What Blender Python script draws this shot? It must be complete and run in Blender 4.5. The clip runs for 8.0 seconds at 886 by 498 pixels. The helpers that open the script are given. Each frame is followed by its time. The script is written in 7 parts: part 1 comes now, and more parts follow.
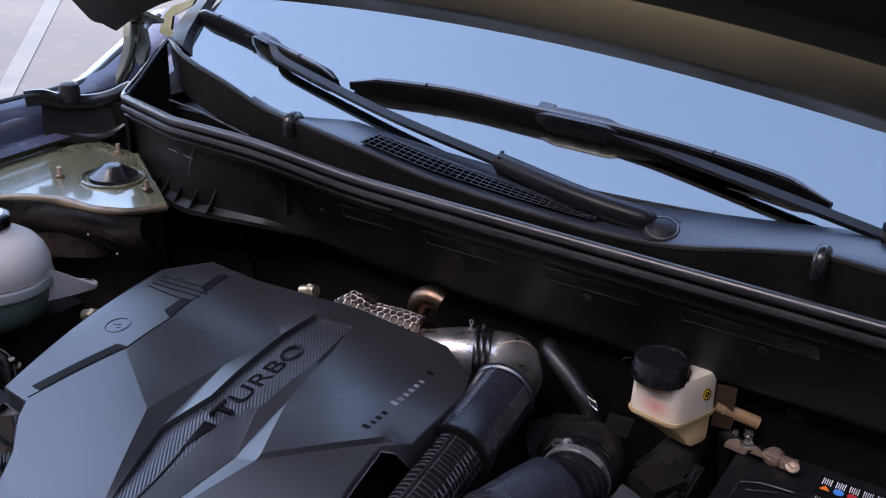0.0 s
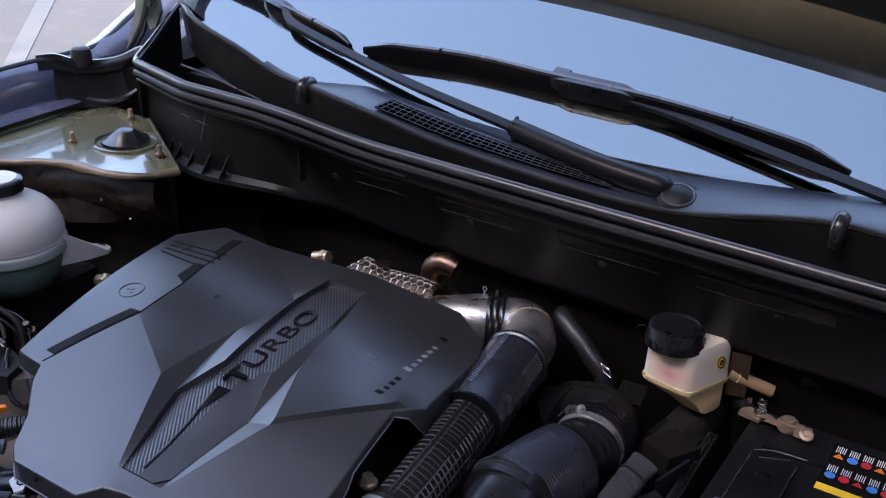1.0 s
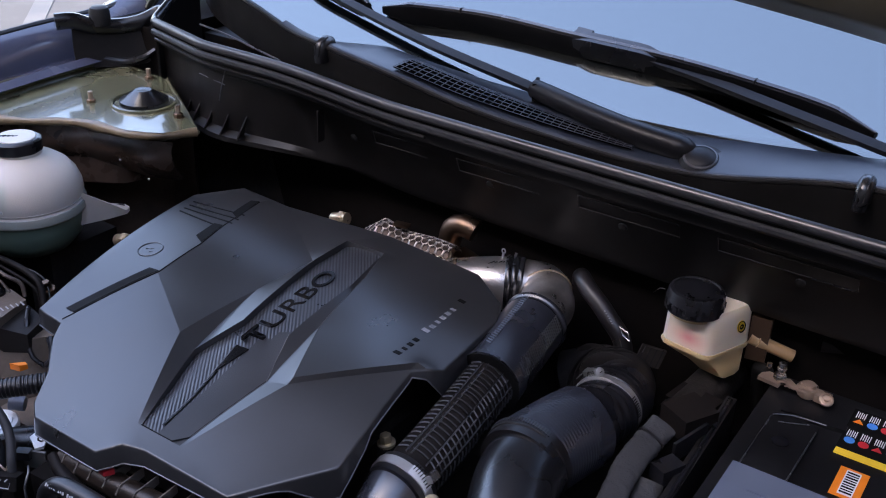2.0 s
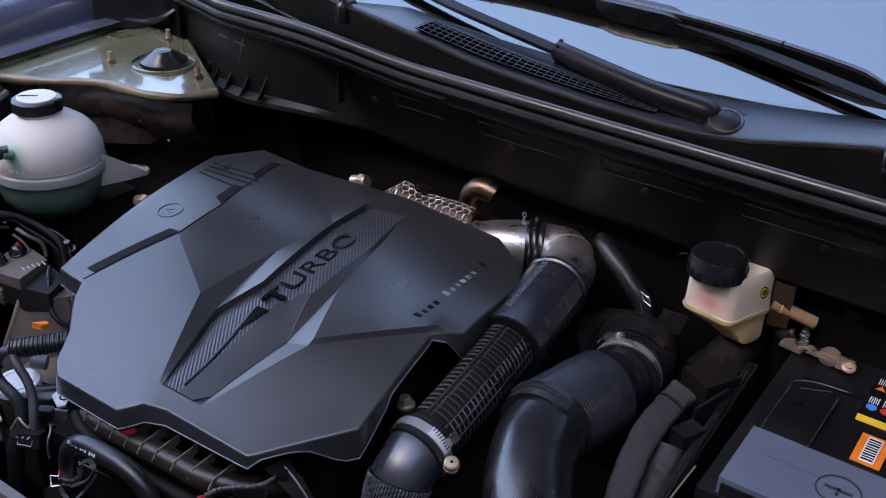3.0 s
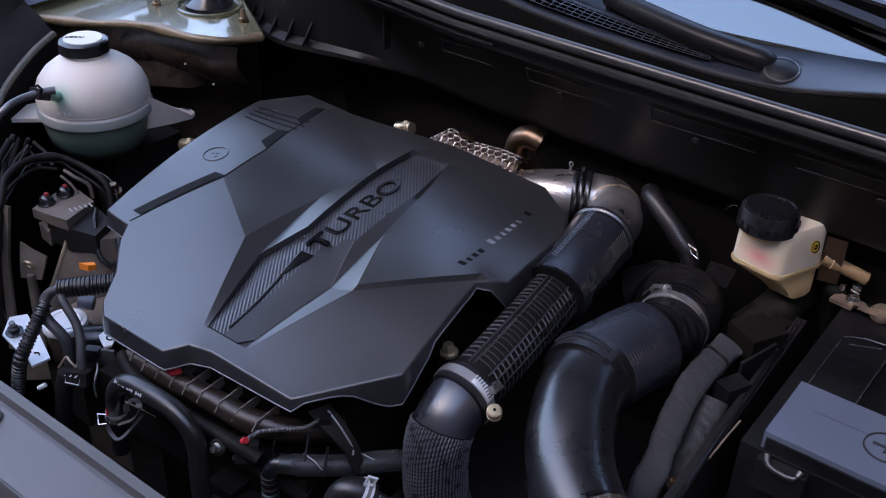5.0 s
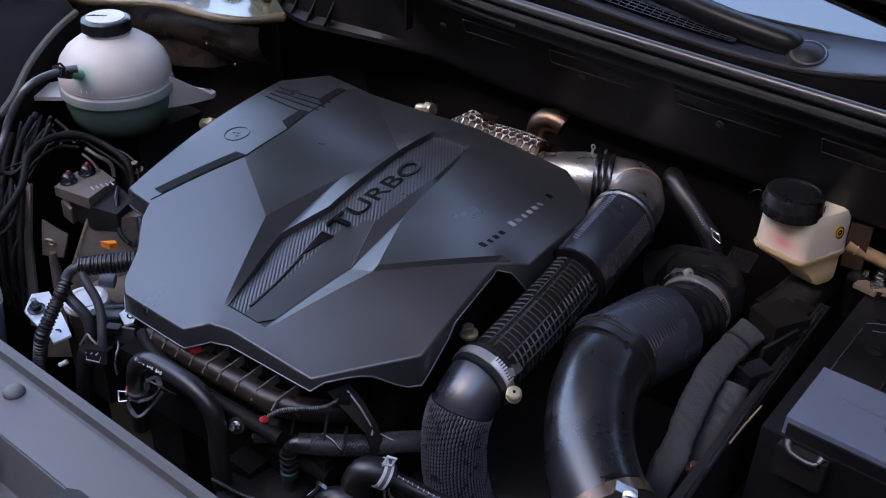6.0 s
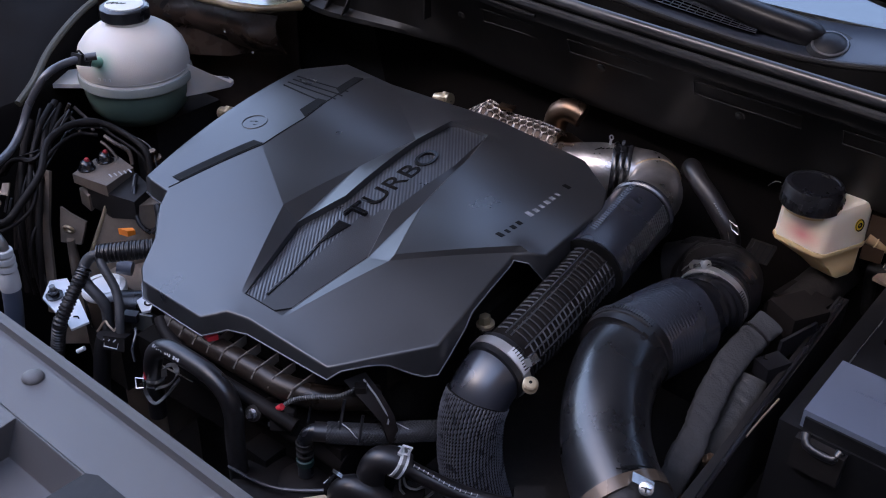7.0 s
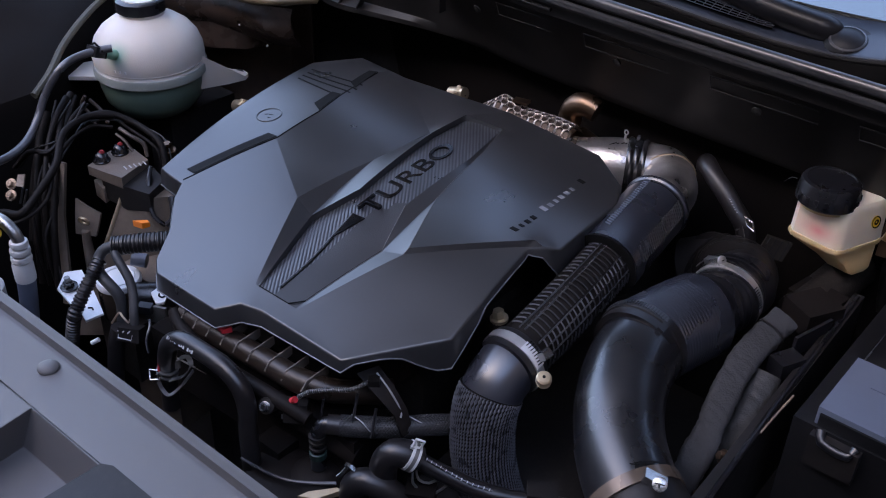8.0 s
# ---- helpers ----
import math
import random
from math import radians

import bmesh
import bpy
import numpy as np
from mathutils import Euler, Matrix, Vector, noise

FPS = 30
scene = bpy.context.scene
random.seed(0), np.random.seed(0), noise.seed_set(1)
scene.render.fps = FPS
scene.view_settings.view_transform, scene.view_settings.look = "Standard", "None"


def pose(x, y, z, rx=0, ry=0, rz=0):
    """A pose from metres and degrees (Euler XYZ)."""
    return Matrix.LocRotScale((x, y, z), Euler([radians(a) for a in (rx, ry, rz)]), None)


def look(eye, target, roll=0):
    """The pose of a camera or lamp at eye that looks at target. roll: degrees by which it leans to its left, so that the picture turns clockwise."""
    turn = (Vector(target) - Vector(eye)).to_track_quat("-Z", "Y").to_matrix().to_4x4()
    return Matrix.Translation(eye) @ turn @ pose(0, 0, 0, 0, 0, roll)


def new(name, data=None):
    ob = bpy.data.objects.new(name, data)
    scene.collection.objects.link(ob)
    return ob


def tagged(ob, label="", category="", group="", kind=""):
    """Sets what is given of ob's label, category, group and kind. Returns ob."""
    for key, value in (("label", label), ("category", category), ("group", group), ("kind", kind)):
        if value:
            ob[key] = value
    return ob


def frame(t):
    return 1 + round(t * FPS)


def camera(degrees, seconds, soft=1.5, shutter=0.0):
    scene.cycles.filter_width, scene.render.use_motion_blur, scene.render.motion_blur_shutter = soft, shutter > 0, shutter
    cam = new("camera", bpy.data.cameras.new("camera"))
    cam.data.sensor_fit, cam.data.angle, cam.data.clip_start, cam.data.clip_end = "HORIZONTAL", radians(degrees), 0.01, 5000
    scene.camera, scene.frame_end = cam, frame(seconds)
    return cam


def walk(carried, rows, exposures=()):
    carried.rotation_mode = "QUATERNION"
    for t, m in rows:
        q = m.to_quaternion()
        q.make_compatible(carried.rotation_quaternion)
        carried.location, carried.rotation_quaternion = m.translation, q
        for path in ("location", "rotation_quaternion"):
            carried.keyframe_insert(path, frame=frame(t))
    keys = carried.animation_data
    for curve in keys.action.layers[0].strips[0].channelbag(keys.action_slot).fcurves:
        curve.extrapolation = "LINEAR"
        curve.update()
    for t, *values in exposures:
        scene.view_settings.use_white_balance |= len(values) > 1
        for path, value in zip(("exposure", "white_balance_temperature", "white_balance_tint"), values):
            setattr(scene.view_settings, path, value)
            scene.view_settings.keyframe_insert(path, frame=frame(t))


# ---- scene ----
from mathutils import geometry, noise
from mathutils.bvhtree import BVHTree

EXPOSURE, KELVIN, TINT = 3.0, 6900.0, 20.0
cam = camera(47.0, 8.0, soft=1.1)
PATH = [
    (0, 0.4600, -0.2500, 1.4600, 66.071, -2.020, 32.458),
    (0.5, 0.4584, -0.2491, 1.4576, 65.203, -2.016, 32.774),
    (1, 0.4554, -0.2494, 1.4547, 64.336, -2.038, 33.101),
    (1.5, 0.4542, -0.2480, 1.4518, 63.359, -2.009, 33.622),
    (3, 0.4478, -0.2484, 1.4421, 60.496, -1.965, 35.177),
    (3.5, 0.4463, -0.2472, 1.4405, 59.628, -1.872, 35.799),
    (4, 0.4445, -0.2475, 1.4373, 58.983, -1.854, 36.408),
    (4.5, 0.4422, -0.2478, 1.4363, 58.309, -1.782, 36.975),
    (6, 0.4375, -0.2493, 1.4303, 56.826, -1.707, 38.707),
    (6.5, 0.4366, -0.2501, 1.4296, 56.513, -1.683, 39.199),
    (7, 0.4351, -0.2504, 1.4288, 56.273, -1.634, 39.617),
    (7.5, 0.4340, -0.2508, 1.4279, 56.106, -1.600, 40.034),
    (8, 0.4334, -0.2516, 1.4273, 55.980, -1.588, 40.371),
]
walk(cam, [(t, pose(x, y, z, rx, ry, rz)) for t, x, y, z, rx, ry, rz in PATH], [(0.0, EXPOSURE, KELVIN, TINT), (8.0, EXPOSURE, KELVIN, TINT)])

# world and sun: open shade behind an added wall, bright sky ahead of the car
world = bpy.data.worlds.new("sky")
scene.world = world
world.use_nodes = True
wn = world.node_tree.nodes
sky = wn.new("ShaderNodeTexSky")
sky.sky_type = "NISHITA"
sky.sun_disc = False
SUN_EL, SUN_AZ = radians(42), radians(200)
sky.sun_elevation, sky.sun_rotation = SUN_EL, SUN_AZ
sky.air_density, sky.dust_density = 1.0, 1.2
wn["Background"].inputs[1].default_value = 0.15
world.node_tree.links.new(sky.outputs[0], wn["Background"].inputs[0])
sun = new("sun", bpy.data.lights.new("sun", "SUN"))
sun.data.energy, sun.data.angle, sun.data.color = 2.0, radians(0.6), (1.0, 0.95, 0.88)
to_sun = Vector((math.sin(SUN_AZ) * math.cos(SUN_EL), math.cos(SUN_AZ) * math.cos(SUN_EL), math.sin(SUN_EL)))
sun.matrix_world = look(to_sun * 20, (0, 0, 0))


# ---- materials ----
def material(name, color, rough=0.5, metal=0.0, spread=0.25, scale=60.0, grain=0.15, grain_scale=900.0, rough_var=0.12, coat=0.0, spec=0.5, dust=0.0, dust_color=(0.25, 0.22, 0.18), milk=0.0):
    """A painted, moulded or cast surface: colour that drifts at two scales, uneven gloss, fine relief."""
    m = bpy.data.materials.new(name)
    m.use_nodes = True
    nt = m.node_tree
    n, l = nt.nodes, nt.links
    b = n["Principled BSDF"]
    b.inputs["Metallic"].default_value = metal
    b.inputs["Coat Weight"].default_value = coat
    b.inputs["Coat Roughness"].default_value = 0.06
    b.inputs["Specular IOR Level"].default_value = spec
    b.inputs["Subsurface Weight"].default_value = milk
    b.inputs["Subsurface Radius"].default_value, b.inputs["Subsurface Scale"].default_value = (1.0, 0.7, 0.45), 0.012
    tc = n.new("ShaderNodeTexCoord")
    big = n.new("ShaderNodeTexNoise")
    big.inputs["Scale"].default_value, big.inputs["Detail"].default_value = scale * 0.25, 5
    fine = n.new("ShaderNodeTexNoise")
    fine.inputs["Scale"].default_value, fine.inputs["Detail"].default_value = grain_scale, 3
    for t in (big, fine):
        l.new(tc.outputs["Object"], t.inputs["Vector"])
    ramp = n.new("ShaderNodeMapRange")
    ramp.inputs[1].default_value, ramp.inputs[2].default_value = 0.3, 0.7
    ramp.inputs[3].default_value, ramp.inputs[4].default_value = 1 - spread, 1 + spread
    l.new(big.outputs["Fac"], ramp.inputs[0])
    mul = n.new("ShaderNodeMix")
    mul.data_type, mul.blend_type = "RGBA", "MULTIPLY"
    mul.inputs["Factor"].default_value = 1.0
    mul.inputs["A"].default_value = (*color, 1)
    l.new(ramp.outputs[0], mul.inputs["B"])
    last = mul.outputs["Result"]
    if dust:
        speck = n.new("ShaderNodeTexNoise")
        speck.inputs["Scale"].default_value, speck.inputs["Detail"].default_value = scale * 2.2, 8
        l.new(tc.outputs["Object"], speck.inputs["Vector"])
        cut = n.new("ShaderNodeMapRange")
        cut.inputs[1].default_value, cut.inputs[2].default_value = 0.52, 0.75
        cut.inputs[3].default_value, cut.inputs[4].default_value = 0.0, dust
        l.new(speck.outputs["Fac"], cut.inputs[0])
        mix = n.new("ShaderNodeMix")
        mix.data_type = "RGBA"
        l.new(cut.outputs[0], mix.inputs["Factor"])
        l.new(last, mix.inputs["A"])
        mix.inputs["B"].default_value = (*dust_color, 1)
        last = mix.outputs["Result"]
    l.new(last, b.inputs["Base Color"])
    rr = n.new("ShaderNodeMapRange")
    rr.inputs[1].default_value, rr.inputs[2].default_value = 0.3, 0.7
    rr.inputs[3].default_value, rr.inputs[4].default_value = max(0.03, rough - rough_var), min(1, rough + rough_var)
    l.new(big.outputs["Fac"], rr.inputs[0])
    l.new(rr.outputs[0], b.inputs["Roughness"])
    bump = n.new("ShaderNodeBump")
    bump.inputs["Strength"].default_value, bump.inputs["Distance"].default_value = grain, 0.0006
    l.new(fine.outputs["Fac"], bump.inputs["Height"])
    l.new(bump.outputs[0], b.inputs["Normal"])
    return m


def striped(name, color_a, color_b, turn, bands, rough=0.35, height=0.0004, metal=0.0, cross=0.0):
    """A woven or ribbed surface: fine parallel bands of two colours with relief, and crossing bands where it is woven."""
    m = material(name, color_a, rough, metal)
    nt = m.node_tree
    n, l = nt.nodes, nt.links
    b = n["Principled BSDF"]
    tc = n.new("ShaderNodeTexCoord")
    mp = n.new("ShaderNodeMapping")
    mp.inputs["Rotation"].default_value = [radians(a) for a in turn]
    l.new(tc.outputs["Object"], mp.inputs["Vector"])
    w = n.new("ShaderNodeTexWave")
    w.inputs["Scale"].default_value = bands
    w.inputs["Distortion"].default_value = 0.6
    l.new(mp.outputs[0], w.inputs["Vector"])
    fac = w.outputs["Fac"]
    if cross:
        w2 = n.new("ShaderNodeTexWave")
        w2.inputs["Scale"].default_value = cross
        w2.bands_direction = "Y"
        l.new(mp.outputs[0], w2.inputs["Vector"])
        mm = n.new("ShaderNodeMath")
        mm.operation = "MULTIPLY"
        l.new(fac, mm.inputs[0])
        l.new(w2.outputs["Fac"], mm.inputs[1])
        fac = mm.outputs[0]
    mix = n.new("ShaderNodeMix")
    mix.data_type = "RGBA"
    mix.inputs["A"].default_value, mix.inputs["B"].default_value = (*color_a, 1), (*color_b, 1)
    l.new(fac, mix.inputs["Factor"])
    l.new(mix.outputs["Result"], b.inputs["Base Color"])
    bump = n.new("ShaderNodeBump")
    bump.inputs["Strength"].default_value, bump.inputs["Distance"].default_value = 0.7, height
    l.new(fac, bump.inputs["Height"])
    l.new(bump.outputs[0], b.inputs["Normal"])
    return m


M = dict(
    cover=material("cover_plastic", (0.026, 0.026, 0.0275), 0.33, spec=0.85, spread=0.12, scale=40, grain=0.03, grain_scale=900, rough_var=0.06),
    insert=material("insert_plastic", (0.006, 0.006, 0.006), 0.6, spread=0.2, spec=0.1),
    carbon=striped("carbon_look", (0.014, 0.014, 0.016), (0.060, 0.062, 0.070), (0, 0, -38), 95, 0.36),
    insert_satin=material("satin_dark_plastic", (0.020, 0.019, 0.020), 0.4, spread=0.15, grain=0.2),
    gloss=material("gloss_letters", (0.008, 0.008, 0.009), 0.12, spread=0.1, grain=0.0),
    plastic=material("black_plastic", (0.0105, 0.0090, 0.0088), 0.48, dust=0.025, spec=0.35),
    plastic_soft=material("satin_black_plastic", (0.008, 0.008, 0.010), 0.28, dust=0.015, spec=0.7),
    trim=material("cowl_plastic", (0.0105, 0.0096, 0.0092), 0.45, spread=0.35, dust=0.05, dust_color=(0.10, 0.085, 0.075), spec=0.30),
    cowl=material("glossy_cowl_plastic", (0.017, 0.023, 0.036), 0.40, spec=0.9, spread=0.15, rough_var=0.05, grain=0.12, dust=0.012),
    panel=material("front_panel_plastic", (0.097, 0.091, 0.090), 0.5, spread=0.1, scale=25, grain=0.4, grain_scale=2200, dust=0.024),
    seal=material("satin_seal_rubber", (0.034, 0.034, 0.037), 0.40, spread=0.25, spec=0.9, dust=0.05),
    rubber=material("rubber", (0.012, 0.012, 0.013), 0.55, dust=0.06),
    hose=material("hose_rubber", (0.0125, 0.0112, 0.0118), 0.36, spread=0.2, dust=0.02, spec=0.6),
    hose_gloss=material("moulded_hose", (0.010, 0.010, 0.0115), 0.27, spread=0.25, rough_var=0.06, dust=0.02, spec=0.85, coat=0.10),
    hose_sheen=material("satin_rubber", (0.022, 0.024, 0.032), 0.28, spec=1.0, spread=0.15, rough_var=0.05, grain=0.1, dust=0.012),
    hose_pale=material("grey_sheathed_hose", (0.060, 0.058, 0.064), 0.32, spread=0.3, spec=0.8, dust=0.05),
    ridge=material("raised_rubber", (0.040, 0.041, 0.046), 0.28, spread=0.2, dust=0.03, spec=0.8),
    foam=material("fabric_tape", (0.032, 0.032, 0.034), 0.8, spread=0.5, grain=1.0, grain_scale=500),
    braid_fine=striped("fine_braid", (0.02, 0.02, 0.02), (0.22, 0.22, 0.22), (0, 0, 45), 130, 0.5, 0.0005, cross=130),
    alu=material("cast_aluminium", (0.40, 0.385, 0.37), 0.34, 0.95, spread=0.2, grain=0.5, grain_scale=700, dust=0.06),
    steel=material("steel", (0.56, 0.55, 0.54), 0.26, 0.95, spread=0.15, grain=0.1),
    zinc=material("yellow_zinc", (0.60, 0.48, 0.32), 0.36, 0.75, spread=0.25, grain=0.15),
    bronze=material("heat_stained_steel", (0.24, 0.16, 0.11), 0.35, 1.0, spread=0.4, grain=0.4),
    shield_ridge=material("pale_ridge_metal", (0.56, 0.47, 0.41), 0.36, 0.8, spread=0.4, grain=0.2),
    clampmetal=material("tinned_copper", (0.48, 0.35, 0.26), 0.34, 0.6, spread=0.4, grain=0.6, dust=0.08),
    shield=material("embossed_heat_shield", (0.030, 0.020, 0.015), 0.38, 0.7, spread=0.25, grain=0.2),
    paint=material("olive_paint", (0.125, 0.125, 0.072), 0.25, 0.0, spread=0.15, scale=30, grain=0.1, coat=0.8, dust=0.08, dust_color=(0.3, 0.24, 0.16)),
    # Hinge paint lightened in place of light bounced off the asphalt.
    paint_hinge=material("bounce_lit_paint", (0.26, 0.285, 0.25), 0.22, 0.0, spread=0.2, scale=40, grain=0.1, coat=1.0, dust=0.06),
    paint_rust=material("worn_olive_edge", (0.17, 0.125, 0.07), 0.4, 0.0, spread=0.4, scale=120, grain=0.4, coat=0.3, dust=0.35, dust_color=(0.13, 0.065, 0.03)),
    hood_inner=material("matt_olive_primer", (0.078, 0.070, 0.050), 0.5, 0.0, spread=0.18, scale=30, grain=0.15, coat=0.0, spec=0.35, dust=0.08),
    paint_dark=material("painted_shell", (0.075, 0.078, 0.055), 0.3, 0.0, spread=0.2, scale=30, grain=0.1, coat=0.5, dust=0.08),
    tank=material("milky_plastic", (0.60, 0.555, 0.50), 0.42, spread=0.07, grain=0.15, spec=0.4, milk=0.25),
    tank_seam=material("tinted_tank_seam", (0.26, 0.28, 0.255), 0.45, spread=0.1, milk=0.1),
    coolant=material("coolant_in_plastic", (0.10, 0.155, 0.125), 0.4, spread=0.2, grain=0.1),
    green=material("green_nipple", (0.20, 0.46, 0.33), 0.4, spread=0.2),
    amber=material("amber_plastic", (0.66, 0.46, 0.23), 0.38, spread=0.18, scale=25, grain=0.15, milk=0.35),
    amber_pale=material("clear_amber_plastic", (0.84, 0.72, 0.55), 0.36, spread=0.12, scale=25, grain=0.15, milk=0.35),
    amber_deep=material("aged_amber_plastic", (0.36, 0.235, 0.12), 0.38, spread=0.2, scale=25, grain=0.15, milk=0.3),
    amber_dark=material("dark_amber_plastic", (0.045, 0.027, 0.016), 0.4, spread=0.3, scale=40, grain=0.2),
    red=material("red_plastic", (0.55, 0.03, 0.04), 0.4),
    orange=material("orange_plastic", (0.85, 0.22, 0.02), 0.4),
    yellow=material("yellow_label", (0.85, 0.55, 0.04), 0.5),
    white=material("white_print", (0.72, 0.72, 0.72), 0.5),
    blue=material("blue_print", (0.05, 0.25, 0.7), 0.5),
    battery=material("battery_case", (0.006, 0.006, 0.007), 0.5, dust=0.012, spec=0.3),
    boxgrey=material("terminal_cover", (0.105, 0.124, 0.165), 0.5, spread=0.08),
    engine=material("engine_casting", (0.022, 0.018, 0.015), 0.5, 0.3, spread=0.5, scale=80, grain=0.7, grain_scale=400, dust=0.12),
    brown=material("brown_bracket", (0.060, 0.043, 0.033), 0.42, 0.25, spread=0.45, scale=90, grain=0.4, dust=0.2, dust_color=(0.12, 0.095, 0.075)),
    runner=material("bronze_plastic", (0.022, 0.015, 0.011), 0.34, 0.15, spread=0.25, grain=0.3, dust=0.05, dust_color=(0.08, 0.06, 0.045)),
    blade=material("wiper_rubber", (0.0035, 0.0035, 0.004), 0.6, spread=0.2, spec=0.12),
    arm=material("satin_wiper_arm", (0.009, 0.009, 0.011), 0.42, spread=0.2, spec=0.26, dust=0.02),
    grille=material("grey_grille_plastic", (0.034, 0.037, 0.046), 0.35, spread=0.2, spec=0.8),
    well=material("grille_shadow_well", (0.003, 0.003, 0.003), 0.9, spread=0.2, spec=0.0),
    tower=material("rust_stained_paint", (0.060, 0.040, 0.030), 0.28, 0.0, spread=0.5, scale=110, grain=0.3, coat=0.4, dust=0.5, dust_color=(0.035, 0.022, 0.015)),
    rubber_dark=material("dark_rubber", (0.0078, 0.0060, 0.0054), 0.6, spec=0.15, dust=0.02),
    alu_dark=material("weathered_cast_aluminium", (0.54, 0.505, 0.48), 0.36, 0.92, spread=0.35, scale=120, grain=0.5, grain_scale=420, rough_var=0.12, dust=0.03, dust_color=(0.10, 0.075, 0.06)),
    strand=material("braid_strand", (0.075, 0.078, 0.09), 0.35, spread=0.35, scale=300),
    tan=material("dusty_tan_casting", (0.155, 0.122, 0.096), 0.45, 0.2, spread=0.4, scale=90, grain=0.5, grain_scale=500, dust=0.2, dust_color=(0.06, 0.048, 0.04)),
    red_dull=material("dull_red_plastic", (0.30, 0.02, 0.025), 0.45),
    # Pale tone for light caught on net bars and the cover's rim.
    tick=material("pale_raised_edge", (0.095, 0.098, 0.108), 0.34, spread=0.25, spec=0.8),
    band=material("clamp_steel", (0.58, 0.57, 0.56), 0.32, 0.82, spread=0.2, grain=0.15, dust=0.05),
    faint_print=material("sheen_pale_print", (0.19, 0.195, 0.21), 0.5, spread=0.4, scale=400),
    # The ribs' paler tone stands in for light on their edges.
    rib_edge=material("lit_rib_edge", (0.15, 0.13, 0.115), 0.36, 0.2, spread=0.3),
    # Blue-grey base stands in for sky reflected in the gutter's dark paint.
    gutter=material("sky_tinted_gutter_paint", (0.085, 0.092, 0.135), 0.24, spread=0.15, scale=30, grain=0.05, coat=1.0, dust=0.03),
    print=material("pale_print", (0.42, 0.42, 0.43), 0.5),
    steel_dark=material("dull_steel", (0.22, 0.215, 0.21), 0.4, 0.7, spread=0.3, grain=0.2),
    bright=material("bright_sheet_metal", (0.78, 0.78, 0.78), 0.42, 0.35, spread=0.10, grain=0.1),
    brown_gloss=material("brown_lacquer", (0.13, 0.095, 0.07), 0.25, 0.4, spread=0.3, grain=0.1),
    green_dark=material("dull_green_plastic", (0.012, 0.034, 0.029), 0.45),
    loom=material("dusty_loom_tape", (0.015, 0.0135, 0.0125), 0.55, spread=0.5, grain=0.6, grain_scale=600, dust=0.2, dust_color=(0.07, 0.055, 0.045)),
    tape=material("cloth_tape", (0.030, 0.030, 0.032), 0.6, spread=0.2, grain=0.5, grain_scale=600),
    pale=material("pale_plastic", (0.55, 0.54, 0.53), 0.42, spread=0.08),
    dark=material("dark_shell", (0.0078, 0.0060, 0.0054), 0.7, spread=0.3, dust=0.04),
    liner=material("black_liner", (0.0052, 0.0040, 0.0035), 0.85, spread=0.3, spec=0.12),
    insulation=material("hood_insulation", (0.0035, 0.0035, 0.0035), 0.95, spread=0.3, grain=0.35, grain_scale=300, spec=0.1),
    asphalt=material("asphalt", (0.062, 0.061, 0.060), 0.85, spread=0.25, scale=3, grain=1.0, grain_scale=120, dust=0.2, dust_color=(0.14, 0.135, 0.13)),
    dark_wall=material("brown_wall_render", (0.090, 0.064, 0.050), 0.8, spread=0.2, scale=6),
    paintline=material("road_paint", (0.088, 0.088, 0.087), 0.7, spread=0.3, scale=20, dust=0.3, dust_color=(0.06, 0.06, 0.06)),
)
def blush(m, tint, centre, size):
    """Adds a soft-edged stain of another colour round a place of the object."""
    nt = m.node_tree
    n, l = nt.nodes, nt.links
    b = n["Principled BSDF"]
    was = b.inputs["Base Color"].links[0].from_socket
    tc = n.new("ShaderNodeTexCoord")
    mp = n.new("ShaderNodeMapping")
    mp.vector_type = "TEXTURE"
    mp.inputs["Location"].default_value, mp.inputs["Scale"].default_value = centre, size
    l.new(tc.outputs["Object"], mp.inputs["Vector"])
    g = n.new("ShaderNodeTexGradient")
    g.gradient_type = "QUADRATIC_SPHERE"
    l.new(mp.outputs[0], g.inputs[0])
    mix = n.new("ShaderNodeMix")
    mix.data_type = "RGBA"
    l.new(g.outputs["Fac"], mix.inputs["Factor"])
    l.new(was, mix.inputs["A"])
    mix.inputs["B"].default_value = (*tint, 1)
    l.new(mix.outputs["Result"], b.inputs["Base Color"])


blush(M["tank"], (0.16, 0.42, 0.30), (0.020, -0.056, 0.112), (0.024, 0.024, 0.026))
blush(M["amber_pale"], (0.72, 0.20, 0.19), (-0.016, -0.040, 0.072), (0.034, 0.024, 0.020))
glass = bpy.data.materials.new("windshield_glass")
glass.use_nodes = True
gb = glass.node_tree.nodes["Principled BSDF"]
gb.inputs["Base Color"].default_value = (0.050, 0.064, 0.060, 1)
gb.inputs["Roughness"].default_value = 0.01
gb.inputs["Transmission Weight"].default_value = 1.0
gb.inputs["IOR"].default_value = 2.75
gb.inputs["Specular Tint"].default_value = (0.92, 1.0, 0.97, 1)
M["glass"] = glass


# ---- building helpers ----
def thing(name, at, label, category, group="", kind=""):
    ob = new(name)
    ob.empty_display_size = 0.02
    ob.location = at
    ob["at"] = [float(v) for v in at]
    return tagged(ob, label, category, group, kind)


